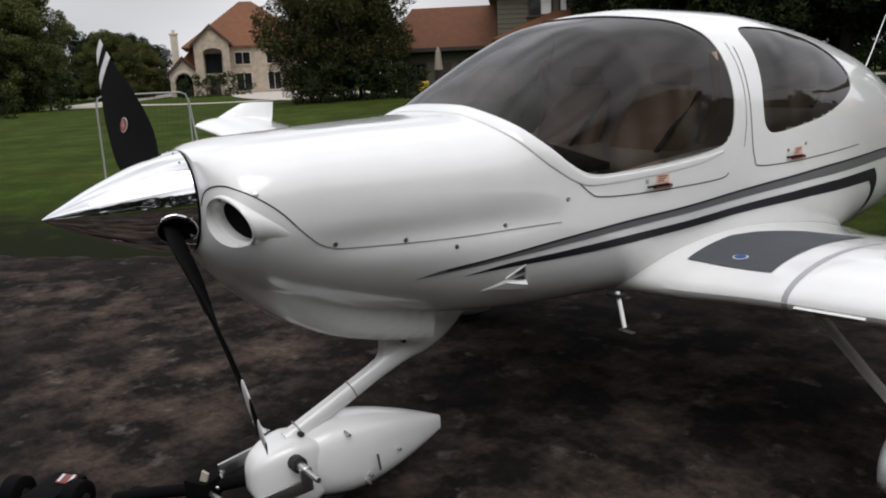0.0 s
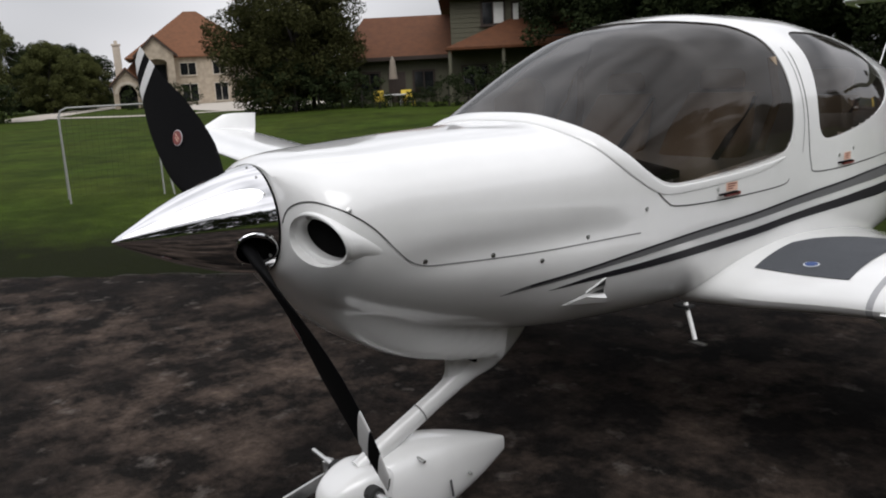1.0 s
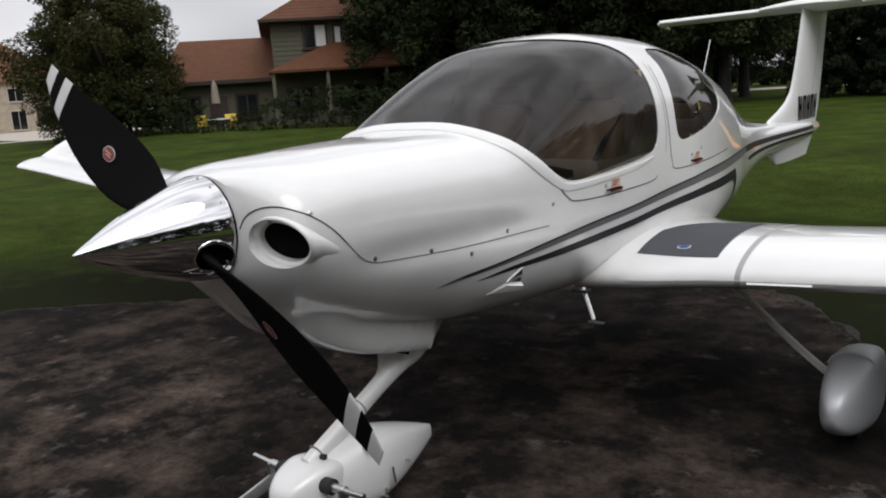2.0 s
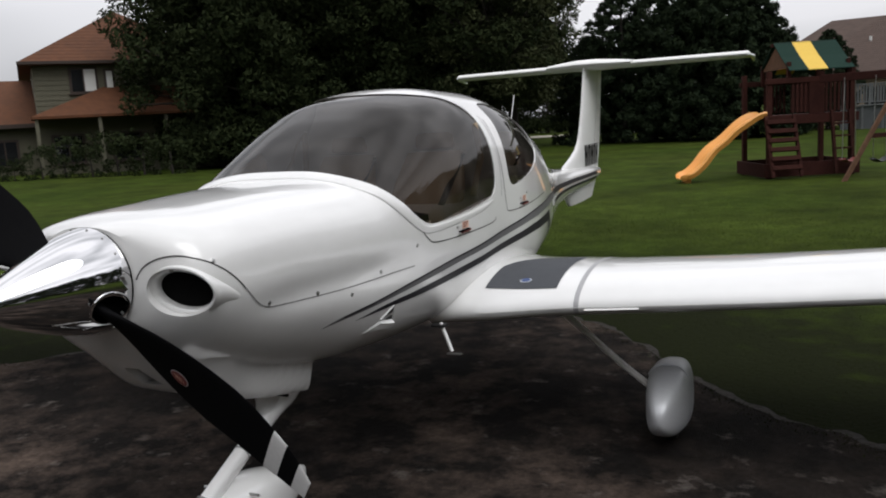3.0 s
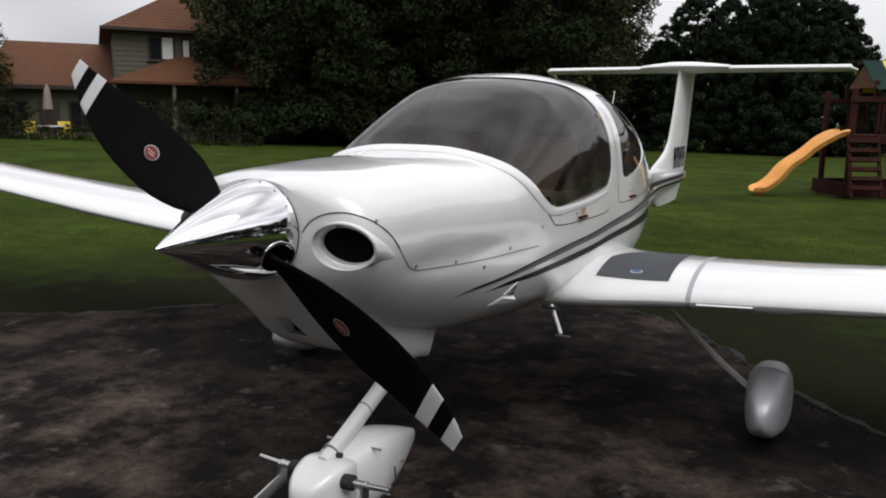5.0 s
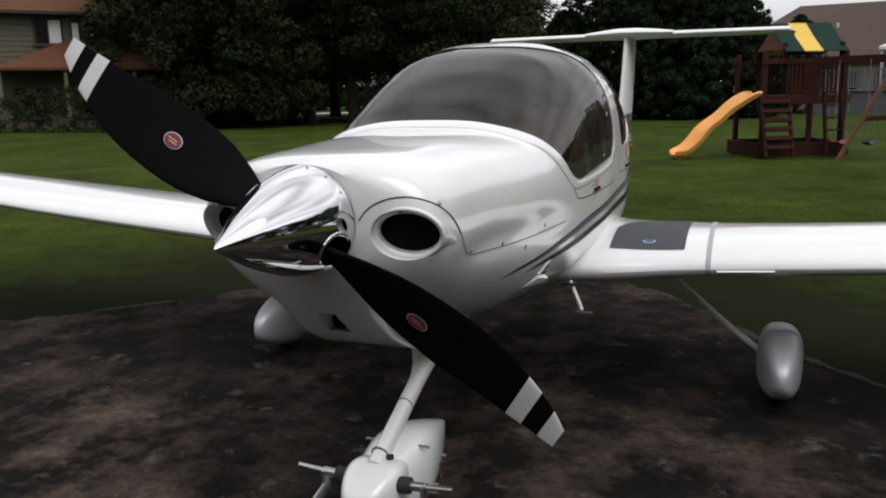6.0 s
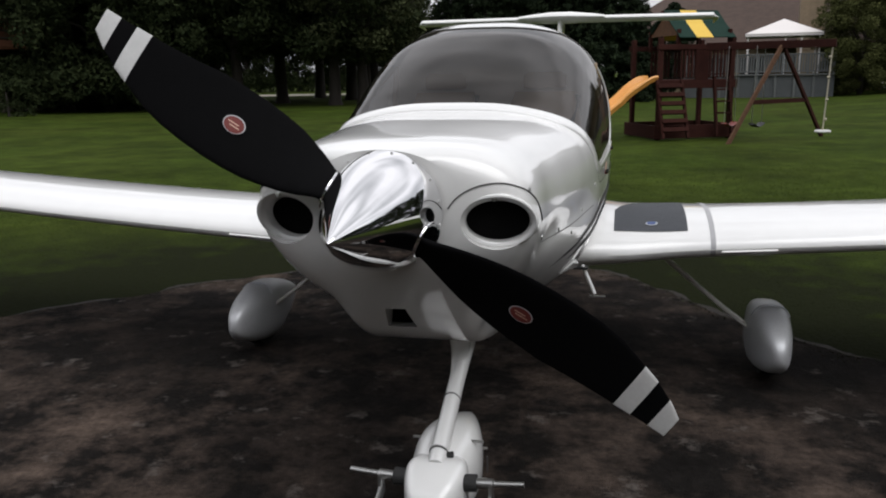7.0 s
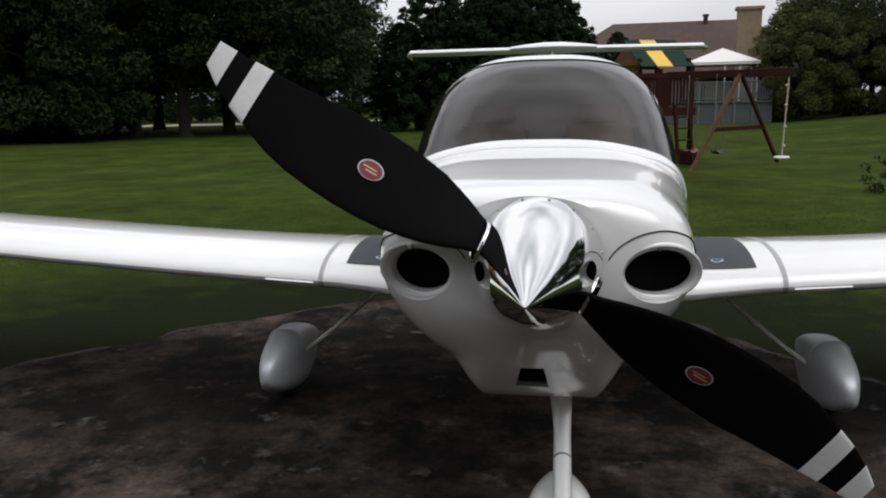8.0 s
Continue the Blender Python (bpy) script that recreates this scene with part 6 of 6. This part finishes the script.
def build_stone_house():
    m = house_frame(-70.95, 91.0) @ Matrix.Diagonal((0.85, 0.85, 0.85, 1))
    h = root("stone_house", *m.translation.xy)
    tagged(h, "large cream stone house with tan-brown hip roofs", "house")
    wall = part("wall", boxes((m @ pose(5.5, 6.0, 3.1), (15.0, 12.0, 6.2))), STONE, h, "cream stone wall", smooth=False)
    part("roof", hip_roof(m, -3.4, 12.4, 0, 12, 6.2, 12.1, 0.5, ridge=7.6), ROOF_TAN, h, "tan-brown hip roof", smooth=False)
    # gabled front with a tall recessed entrance, and a lower gable with an arch
    gable = bmesh.new()
    loft([[m @ Vector((x, y, z)) for x, z in ((-2.4, 0), (1.8, 0), (1.8, 6.6), (-0.3, 8.6), (-2.4, 6.6))] for y in (-2.2, 0.5)], bm=gable)
    hole = loft([[m @ Vector((x, y, z)) for x, z in ((-1.35, -0.1), (0.95, -0.1), (0.95, 5.5), (0.6, 5.8), (-0.2, 5.95), (-1.0, 5.8), (-1.35, 5.5))] for y in (-3, -0.6)])
    front = part("front_gable", carved(gable, [hole]), STONE, h, "tall stone gable with an arched recess", smooth=False)
    part("recess_window", boxes((m @ pose(-0.2, -0.62, 4.1), (2.0, 0.05, 2.4))), PANE, front, smooth=False)
    part("recess_lintel", boxes((m @ pose(-0.2, -0.9, 2.75), (2.3, 0.5, 0.28))), STONE_PALE, front, "pale stone lintel", smooth=False)
    part("door", boxes((m @ pose(-0.2, -0.62, 1.1), (1.1, 0.06, 2.2))), TRIM_DARK, front, "dark front door", smooth=False)
    groof = bmesh.new()
    for s in (-1, 1):
        loft([[m @ Vector((-0.3 + s * x, y, z)) for x, z in ((0, 8.65), (2.55, 6.25), (2.55, 6.42), (0, 8.85))] for y in (-2.5, 4)], bm=groof)
    part("gable_roof", groof, ROOF_TAN, h, "tan-brown gable roof", smooth=False)
    for s in (-1, 1):
        part("fascia", loft([[m @ Vector((-0.3 + s * x, y, z)) for x, z in ((0, 8.42), (2.58, 6.02), (2.58, 6.30), (0, 8.70))] for y in (-2.56, -2.5)]), TRIM_DARK, front, "dark fascia", smooth=False)
        part("fascia", loft([[m @ Vector((-3.95 + s * x, y, z)) for x, z in ((0, 4.74), (2.03, 2.68), (2.03, 2.92), (0, 4.98))] for y in (-1.56, -1.5)]), TRIM_DARK, h, "dark fascia", smooth=False)
    ring = [(-3.95 + r * math.cos(a) * 1.05, 2.0 + r * math.sin(a)) for r in (1.1, 1.42) for a in (math.pi * k / 14 for k in range(15))]
    part("arch_trim", loft([[m @ Vector((x, y, z)) for x, z in ring[:15] + ring[:14:-1]] for y in (-1.28, -1.18)]), STONE_PALE, h, "pale arch trim", smooth=False)
    lowg = bmesh.new()
    loft([[m @ Vector((x, y, z)) for x, z in ((-5.6, 0), (-2.3, 0), (-2.3, 3.2), (-3.95, 4.9), (-5.6, 3.2))] for y in (-1.2, 6)], bm=lowg)
    arch = loft([[m @ Vector((x, y, z)) for x, z in ((-5.0, -0.1), (-2.9, -0.1), (-2.9, 2.1), (-3.3, 2.8), (-3.95, 3.05), (-4.6, 2.8), (-5.0, 2.1))] for y in (-2, 0.3)])
    lg = part("arched_gable", carved(lowg, [arch]), STONE, h, "low stone gable with an arch", smooth=False)
    part("arch_glass", boxes((m @ pose(-3.95, 0.28, 1.4), (2.2, 0.05, 3.2))), PANE, lg, smooth=False)
    lroof = bmesh.new()
    for s in (-1, 1):
        loft([[m @ Vector((-3.95 + s * x, y, z)) for x, z in ((0, 4.95), (2.0, 2.9), (2.0, 3.05), (0, 5.12))] for y in (-1.5, 6)], bm=lroof)
    part("gable_roof", lroof, ROOF_TAN, h, smooth=False)
    side_roof = bmesh.new()
    loft([[m @ Vector((x, y, z)) for x, z in ((-5.2, 3.4), (-1.4, 7.6), (-1.4, 3.4))] for y in (1.0, 9.0)], bm=side_roof)
    part("side_roof", side_roof, ROOF_TAN, h, "steep tan-brown side roof", smooth=False)
    part("chimney", boxes((m @ pose(-4.9, 4.0, 4.0), (0.85, 0.9, 8.0)), (m @ pose(-4.9, 4.0, 8.05), (1.1, 1.1, 0.2)), (m @ pose(-4.9, 4.0, 8.35), (0.4, 0.4, 0.45))), STONE_PALE, h, "pale stone chimney", smooth=False)
    for x, z, w, hh in ((3.4, 3.9, 1.9, 1.5), (3.4, 0.6, 1.9, 2.2), (7.2, 3.9, 1.6, 1.5), (7.2, 0.6, 1.6, 2.2), (10.6, 0.8, 1.6, 2.0)):
        window(m, x, z, w, hh, wall, 0.0, 1, STONE_PALE)


def build_brown_house():
    m = house_frame(5.6, 55.0)
    h = root("brown_roofed_house", *m.translation.xy)
    tagged(h, "tan brick house with a wide brown roof behind the pool", "house")
    wall = part("wall", boxes((m @ pose(1.5, 5.5, 1.6), (15.0, 10.0, 3.2))), BRICK_TAN, h, "tan brick wall", smooth=False)
    roof = part("roof", hip_roof(m, -8.6, 9.8, 0.5, 10.5, 3.2, 6.9, 0.6, ridge=5.2), ROOF_BROWN, h, "wide brown shingled roof", smooth=False)
    courses(m, -5.9, 7.8, 0.5, 10.5, 3.2, 6.9, 0.6, 26, roof, ROOF_BROWN)
    part("roof", hip_roof(m, 2.4, 8.6, -2.0, 4.0, 3.2, 5.6, 0.5), ROOF_BROWN, h, "brown front roof", smooth=False)
    part("chimney", boxes((m @ pose(4.38, -2.6, 3.4), (1.36, 0.9, 6.8)), (m @ pose(4.38, -2.6, 6.82), (1.6, 1.1, 0.18)), bevel=0.02), BRICK_TAN, h, "tall tan brick chimney", smooth=False)
    part("roof_pipe", tube([m @ Vector((2.4, 5.2, 6.2)), m @ Vector((2.4, 5.2, 7.2))], 0.16, 12), TRIM_DARK, roof, "dark roof vent pipe")
    part("pipe_cap", tube([m @ Vector((2.4, 5.2, 7.15)), m @ Vector((2.4, 5.2, 7.3))], 0.22, 12), TRIM_DARK, roof)
    part("roof_pipe", tube([m @ Vector((-1.6, 3.0, 4.9)), m @ Vector((-1.6, 3.0, 5.5))], 0.08, 10), CURTAIN, roof, "white roof vent pipe")
    for x in (-3.6, -1.0, 1.4, 4.6):
        window(m @ pose(0, 0.5, 0), x, 0.9, 1.4, 1.4, wall, 0.3)


def build_pool():
    """Raised deck and pool wall with a railing of single slats, and the white canopy over it."""
    m = house_frame(8.9, 46.5)
    pool = root("raised_pool", *m.translation.xy)
    tagged(pool, "grey raised pool wall on the lawn", "pool")
    x0, x1 = -5.2, 2.35
    for k in range(8):
        a, b = x0 + (x1 - x0) * k / 8, x0 + (x1 - x0) * (k + 1) / 8
        part("wall_panel", boxes((m @ pose((a + b) / 2, 0, 0.62), (b - a - 0.05, 0.10, 1.28)), bevel=0.012), POOL, pool, "grey wall panel", smooth=False)
        part("upright", boxes((m @ pose(a, -0.06, 0.68), (0.11, 0.12, 1.36)), bevel=0.012), FENCE, pool, smooth=False)
    part("rim", boxes((m @ pose((x0 + x1) / 2, -0.02, 1.32), (x1 - x0 + 0.1, 0.3, 0.07)), bevel=0.01), FENCE, pool, "pale top rim", smooth=False)
    part("wall_panel", boxes((m @ pose(x1, 2.5, 0.62), (0.10, 5.0, 1.28))), POOL, pool, smooth=False)
    rail = root("pool_railing", *(m @ Vector((0, 0.15, 0))).xy, 1.3)
    tagged(rail, "grey slatted railing on the pool deck", "railing")
    part("top_rail", boxes((m @ pose((x0 + x1) / 2, 0.2, 2.38), (x1 - x0, 0.09, 0.07)), bevel=0.01), FENCE, rail, smooth=False)
    part("bottom_rail", boxes((m @ pose((x0 + x1) / 2, 0.2, 1.48), (x1 - x0, 0.07, 0.07)), bevel=0.01), FENCE, rail, smooth=False)
    post = mesh_of("post", boxes((pose(0, 0, 0), (0.11, 0.11, 1.14)), bevel=0.01), FENCE, smooth=False)
    slat = mesh_of("slat", boxes((pose(0, 0, 0), (0.075, 0.03, 0.86))), FENCE, smooth=False)
    for k in range(7):
        piece("post", post, m @ pose(x0 + (x1 - x0) * k / 6, 0.2, 1.86), rail)
    for k in range(58):
        piece("slat", slat, m @ pose(x0 + (x1 - x0) * (k + 0.5) / 58, 0.2, 1.93), rail)
    g = root("garden_canopy", *(m @ Vector((-0.2, 2.6, 0))).xy, 1.3)
    tagged(g, "white fabric garden canopy on four posts by the pool", "canopy")
    c = m @ pose(-0.2, 2.6, 0)
    top = bmesh.new()
    apex = top.verts.new(c @ Vector((0, 0, 4.35)))
    ring = [top.verts.new(c @ Vector((x, y, 3.52))) for x, y in ((-1.95, -1.9), (1.95, -1.9), (1.95, 1.9), (-1.95, 1.9))]
    hem = [top.verts.new(c @ Vector((x, y, 3.36))) for x, y in ((-1.95, -1.9), (1.95, -1.9), (1.95, 1.9), (-1.95, 1.9))]
    for i in range(4):
        j = (i + 1) % 4
        top.faces.new((ring[i], ring[j], apex))
        top.faces.new((ring[i], hem[i], hem[j], ring[j]))
    part("canopy_roof", top, CANVAS_WHITE, g, "white pitched fabric roof", smooth=False)
    for x, y in ((-1.8, -1.75), (1.8, -1.75), (1.8, 1.75), (-1.8, 1.75), (0.1, -1.75), (0.9, -1.75)):
        part("canopy_post", boxes((c @ pose(x, y, 2.35), (0.09, 0.09, 2.1)), bevel=0.01), CANVAS_WHITE, g, smooth=False)


def build_patio():
    m = house_frame(-54.9, 40.2) @ pose(0, 0, 0.28)
    u = root("patio_umbrella", *m.translation.xy, 0.28)
    tagged(u, "closed beige patio umbrella near the house", "umbrella")
    part("pole", tube([m @ Vector((0, 0, 0)), m @ Vector((0, 0, 2.55))], 0.03), TRIM_DARK, u)
    part("folded_cloth", tube([m @ Vector((0, 0, z)) for z in (1.45, 1.55, 1.95, 2.35, 2.55)], [0.22, 0.21, 0.17, 0.12, 0.03], 10), UMBRELLA, u, "folded beige cloth")
    part("foot", tube([m @ Vector((0, 0, 0)), m @ Vector((0, 0, 0.12))], 0.3, 16), TRIM_DARK, u)
    for az, d in ((-53.9, 39.4), (-55.9, 40.6)):
        mm = house_frame(az, d, 20) @ pose(0, 0, 0.27)
        ch = root("garden_chair", *mm.translation.xy, 0.27)
        tagged(ch, "bright yellow plastic garden chair on the patio", "chair", "patio chairs")
        part("seat", boxes((mm @ pose(0, 0, 0.42), (0.55, 0.5, 0.05)), bevel=0.015), YELLOW, ch)
        part("backrest", boxes((mm @ pose(0, 0.25, 0.68, -12), (0.55, 0.05, 0.5)), bevel=0.015), YELLOW, ch)
        for x, y in ((-0.24, -0.2), (0.24, -0.2), (-0.24, 0.2), (0.24, 0.2)):
            part("leg", tube([mm @ Vector((x, y, 0)), mm @ Vector((x, y, 0.42))], 0.025, 8), YELLOW, ch)
    tm = house_frame(-54.8, 39.2) @ pose(0, 0, 0.27)
    t = root("patio_table", *tm.translation.xy, 0.27)
    tagged(t, "pale patio table beside the umbrella", "table")
    part("tabletop", tube([tm @ Vector((0, 0, 0.70)), tm @ Vector((0, 0, 0.74))], 0.6, 24), CURTAIN, t)
    for a in range(4):
        x, y = 0.4 * math.cos(a * 1.571 + 0.6), 0.4 * math.sin(a * 1.571 + 0.6)
        part("leg", tube([tm @ Vector((x, y, 0)), tm @ Vector((x, y, 0.7))], 0.025, 8), CURTAIN, t)


def build_drives():
    """Pale drives and paths far across the lawn."""
    for name, line, w, label in (("road", [at_bearing(-40, 72), at_bearing(-32, 69), at_bearing(-22, 67), at_bearing(-10, 68), at_bearing(2, 72), at_bearing(20, 80)], 3.2, "pale far lane behind the trees"),
                                 ("drive_stone_house", [(-44, 24), (-54, 25.5), (-66, 28.5), (-80, 33), (-95, 38)], 4.2, "pale curved concrete drive to the stone house"),
                                 ("path_far", [(-60, 9.6), (-66, 11.8), (-78, 17), (-92, 24), (-115, 34)], 2.2, "pale path across the far lawn"),
                                 ("path_loop", [(-66, 12.4), (-60, 14.3), (-54, 16), (-49.5, 18.2), (-46, 21.5)], 0.9, "narrow pale path round the front lawn")):
        pts = smooth_line([(x, y, 0) for x, y in line], 10)
        rows = []
        for i, p in enumerate(pts):
            t = (pts[min(i + 1, len(pts) - 1)] - pts[max(i - 1, 0)]).normalized()
            q = Vector((-t.y, t.x, 0)) * w
            rows.append([(a.x, a.y, lawn_z(a.x, a.y) + 0.03) for a in (p + q * u for u in (1, 0.5, 0, -0.5, -1))])
        tagged(part(name, loft(rows, closed=False), CONCRETE, None), label, "drive", kind="structure")


# ---- play set ----
def build_play_set():
    t = root("play_tower", 2.0, 18.0, 0.1)
    tagged(t, "dark red wooden play tower with a green and yellow canvas roof", "play tower")
    m = pose(2.0, 18.0, 0.132, 0, 0, 24) @ Matrix.Diagonal((0.92, 0.92, 0.92, 1))
    for x in (-0.95, 0.95):
        for y in (-0.75, 0.75):
            part("post", boxes((m @ pose(x, y, 1.14), (0.11, 0.11, 2.52)), bevel=0.01), REDWOOD, t, smooth=False)
    part("deck", boxes((m @ pose(0, 0, 1.36), (2.0, 1.6, 0.10)), bevel=0.01), REDWOOD, t, smooth=False)
    part("deck_beam", boxes((m @ pose(0, -0.82, 1.30), (2.15, 0.05, 0.2)), bevel=0.008), REDWOOD, t, smooth=False)
    part("sandbox", boxes((m @ pose(0, -0.85, 0.16), (2.2, 0.06, 0.32)), (m @ pose(0, 0.85, 0.16), (2.2, 0.06, 0.32)), (m @ pose(-1.07, 0, 0.16), (0.06, 1.7, 0.32)), (m @ pose(1.07, 0, 0.16), (0.06, 1.7, 0.32)), bevel=0.01), REDWOOD, t, "dark red plank sandbox", smooth=False)
    part("top_rail", boxes((m @ pose(0, -0.80, 2.18), (2.1, 0.07, 0.12)), bevel=0.01), REDWOOD, t, smooth=False)
    part("top_rail", boxes((m @ pose(0, 0.80, 2.18), (2.1, 0.07, 0.12)), bevel=0.01), REDWOOD, t, smooth=False)
    slat = mesh_of("slat", boxes((pose(0, 0, 0), (0.052, 0.028, 0.66))), REDWOOD, smooth=False)
    for k in range(15):
        x = -0.42 + 0.095 * k
        if k != 6:
            piece("slat", slat, m @ pose(x, -0.80, 1.78), t)
            piece("slat", slat, m @ pose(x, 0.80, 1.78), t)
    part("panel", boxes((m @ pose(0.12, -0.81, 1.78), (0.34, 0.03, 0.74))), REDWOOD, t, smooth=False)
    # canvas roof: green with one yellow band
    rz, ez = 3.09, 2.41
    for x0, x1, mat in ((-0.55, -0.12, CANVAS_GREEN), (-0.12, 0.32, CANVAS_YELLOW), (0.32, 0.92, CANVAS_GREEN)):
        bm = bmesh.new()
        for s in (-1, 1):
            loft([[m @ Vector((x, s * y, z)) for y, z in ((0.0, rz), (0.45, rz - 0.36), (0.92, ez), (0.92, ez - 0.02), (0.45, rz - 0.385), (0.0, rz - 0.025))] for x in (x0, x1)], bm=bm)
        part("canvas_band", bm, mat, t, smooth=False)
    part("ridge_beam", boxes((m @ pose(0.1, 0, rz - 0.06), (1.4, 0.06, 0.08))), REDWOOD, t, smooth=False)
    part("roof_gable", loft([[m @ Vector((x, y, z)) for y, z in ((-0.75, ez + 0.05), (0.75, ez + 0.05), (0, rz - 0.12))] for x in (-0.5, -0.46)]), RAW_WOOD, t, "orange-brown wooden gable", smooth=False)
    for x in (-0.5, 0.85):
        for y in (-0.75, 0.75):
            part("roof_post", boxes((m @ pose(x, y, 2.35), (0.08, 0.08, 0.5))), REDWOOD, t, smooth=False)
    for x in (-1.06, -0.42):
        part("climbing_rail", boxes((m @ pose(x, -1.06, 0.72, -18), (0.07, 0.07, 1.45)), bevel=0.008), REDWOOD, t, smooth=False)
    for k in range(6):
        part("step_board", boxes((m @ pose(-0.74, -1.08 - 0.066 * (2.5 - k), 0.24 + 0.205 * k, -18), (0.66, 0.09, 0.10)), bevel=0.008), REDWOOD, t, smooth=False)
    for x in (0.45, 0.85):
        part("ladder_rail", boxes((m @ pose(x, -0.95, 0.75, -10), (0.06, 0.09, 1.45)), bevel=0.008), REDWOOD, t, smooth=False)
    for k in range(4):
        part("rung", boxes((m @ pose(0.65, -1.06 + 0.05 * k, 0.32 + 0.28 * k), (0.4, 0.06, 0.04))), REDWOOD, t, smooth=False)
    # wavy slide
    s = root("slide", 0.3, 17.0, 0.1)
    tagged(s, "wavy yellow plastic slide on the lawn", "slide")
    path = smooth_line([(1.38, 17.30, 1.42), (1.18, 17.2, 1.40), (0.88, 17.05, 1.20), (0.60, 16.94, 0.94), (0.33, 16.82, 0.72), (0.12, 16.72, 0.44), (-0.10, 16.62, 0.25), (-0.32, 16.52, 0.20)], 5)
    rows = []
    for i, p in enumerate(path):
        d = (path[min(i + 1, len(path) - 1)] - path[max(i - 1, 0)]).normalized()
        side = d.cross(Vector((0, 0, 1))).normalized()
        up = side.cross(d)
        k = 1.0 - 0.45 * max(0.0, (i - (len(path) - 5)) / 4) ** 2
        rows.append([p + side * a * k + up * b * k for a, b in ((-0.35, 0.07), (-0.33, 0.105), (-0.30, 0.08), (-0.24, 0.0), (0.24, 0.0), (0.30, 0.08), (0.33, 0.105), (0.35, 0.07), (0.30, -0.03), (-0.30, -0.03))])
    part("chute", loft(rows), SLIDE, s, "wavy yellow chute", flat=50)
    part("foot", boxes((pose(-0.16, 16.60, 0.15, 0, 0, 30), (0.10, 0.30, 0.14)), bevel=0.02), SLIDE, s)
    # swing frame
    w = root("swing_frame", 3.9, 16.4, 0.1)
    tagged(w, "wooden swing frame with two slanted legs beside the tower", "swing")
    apex, along = Vector((3.93, 16.6, 2.13)), Vector((0.9, -0.36, 0)).normalized()
    part("beam", boxes((look(apex - along * 1.55, apex + along * 1.0) @ pose(0, 0, -1.275), (0.09, 0.16, 2.6)), bevel=0.01), REDWOOD, w, smooth=False)
    for foot, mat in (((2.87, 16.0, 0.1), RAW_WOOD), ((5.2, 18.2, 0.1), REDWOOD)):
        f = Vector(foot)
        d = (apex - f).length
        part("leg", boxes((look(f - Vector((0, 0, 0.03)), apex) @ pose(0, 0, -d / 2), (0.06, 0.085, d)), bevel=0.01), mat, w, smooth=False)
    a, b = Vector((2.87, 16.0, 0.1)).lerp(apex, 0.42), Vector((5.2, 18.2, 0.1)).lerp(apex, 0.42)
    part("cross_tie", boxes((look(a, b) @ pose(0, 0, -(b - a).length / 2), (0.05, 0.09, (b - a).length))), REDWOOD, w, smooth=False)
    for k, (d, mat) in enumerate(((-1.0, RED), (-0.42, BLUE_SEAT))):
        c = apex + along * d
        q = Vector((0.59, 0.81, 0))
        sw = part("swing_seat", tube([Vector((c.x, c.y, 0.42)) + q * u + Vector((0, 0, 0.35 * u * u * 4)) for u in (-0.22, -0.1, 0, 0.1, 0.22)], 0.085, 8, 0.25), mat, w, "swing seat")
        for u in (-0.22, 0.22):
            part("chain", tube([Vector((c.x, c.y, 0.48)) + q * u, Vector((c.x, c.y, 2.12)) + q * u * 0.8], 0.008, 6), STEEL, sw)
    e = apex + along * 0.96
    disc = root("rope_disc_swing", e.x, e.y, 0.1)
    tagged(disc, "pale rope with knots and a round white seat", "rope swing")
    part("rope", tube([(e.x, e.y, 2.1), (e.x - 0.03, e.y, 1.2), (e.x - 0.06, e.y, 0.38)], 0.016, 8), ROPE, disc)
    for z in (1.85, 1.45, 1.0, 0.6):
        part("knot", tube([(e.x - 0.03, e.y, z - 0.03), (e.x - 0.03, e.y, z), (e.x - 0.03, e.y, z + 0.03)], [0.02, 0.038, 0.02], 8), ROPE, disc)
    part("round_seat", tube([(e.x - 0.06, e.y, 0.33), (e.x - 0.06, e.y, 0.35), (e.x - 0.06, e.y, 0.38)], [0.15, 0.165, 0.14], 20), CURTAIN, disc, "round white seat")


def build_net():
    g = root("practice_net", -10.7, 2.9)
    tagged(g, "tube-framed practice net standing on the lawn", "sports net")
    a, b = Vector((-10.77, 2.25, 0)), Vector((-10.55, 3.62, 0))
    path = [a, a + Vector((0, 0, 1.35)), a + Vector((0.01, 0.03, 1.46)), a + Vector((0.03, 0.12, 1.50)), b + Vector((-0.03, -0.12, 1.50)), b + Vector((-0.01, -0.03, 1.46)), b + Vector((0, 0, 1.35)), b]
    part("front_frame", tube(path, 0.014, 8), PVC, g, "white tube frame")
    back = Vector((-0.55, 0.1, 0))
    part("back_leg", tube([a + Vector((0, 0, 1.4)), a + back], 0.015, 8), PVC, g)
    part("back_leg", tube([b + Vector((0, 0, 1.4)), b + back + Vector((0.75, 0, 0))], 0.015, 8), PVC, g)
    bm = bmesh.new()
    for k in range(17):
        u = k / 16
        p = a.lerp(b, u)
        tube([p + Vector((0, 0, 1.48)), p + back * 0.5 + Vector((0, 0, 0.75)), p + back + Vector((0, 0, 0.02))], 0.0013, 4, bm=bm)
    for k in range(13):
        u = k / 12
        tube([a + back * u + Vector((0, 0, 1.48 * (1 - u))), b + back * u + Vector((0, 0, 1.48 * (1 - u)))], 0.0013, 4, bm=bm)
    part("netting", bm, NET, g, "thin dark netting", smooth=False)


build_trees()
build_green_house()
build_stone_house()
build_brown_house()
build_pool()
build_patio()
build_drives()
build_play_set()
build_net()
build_grass()
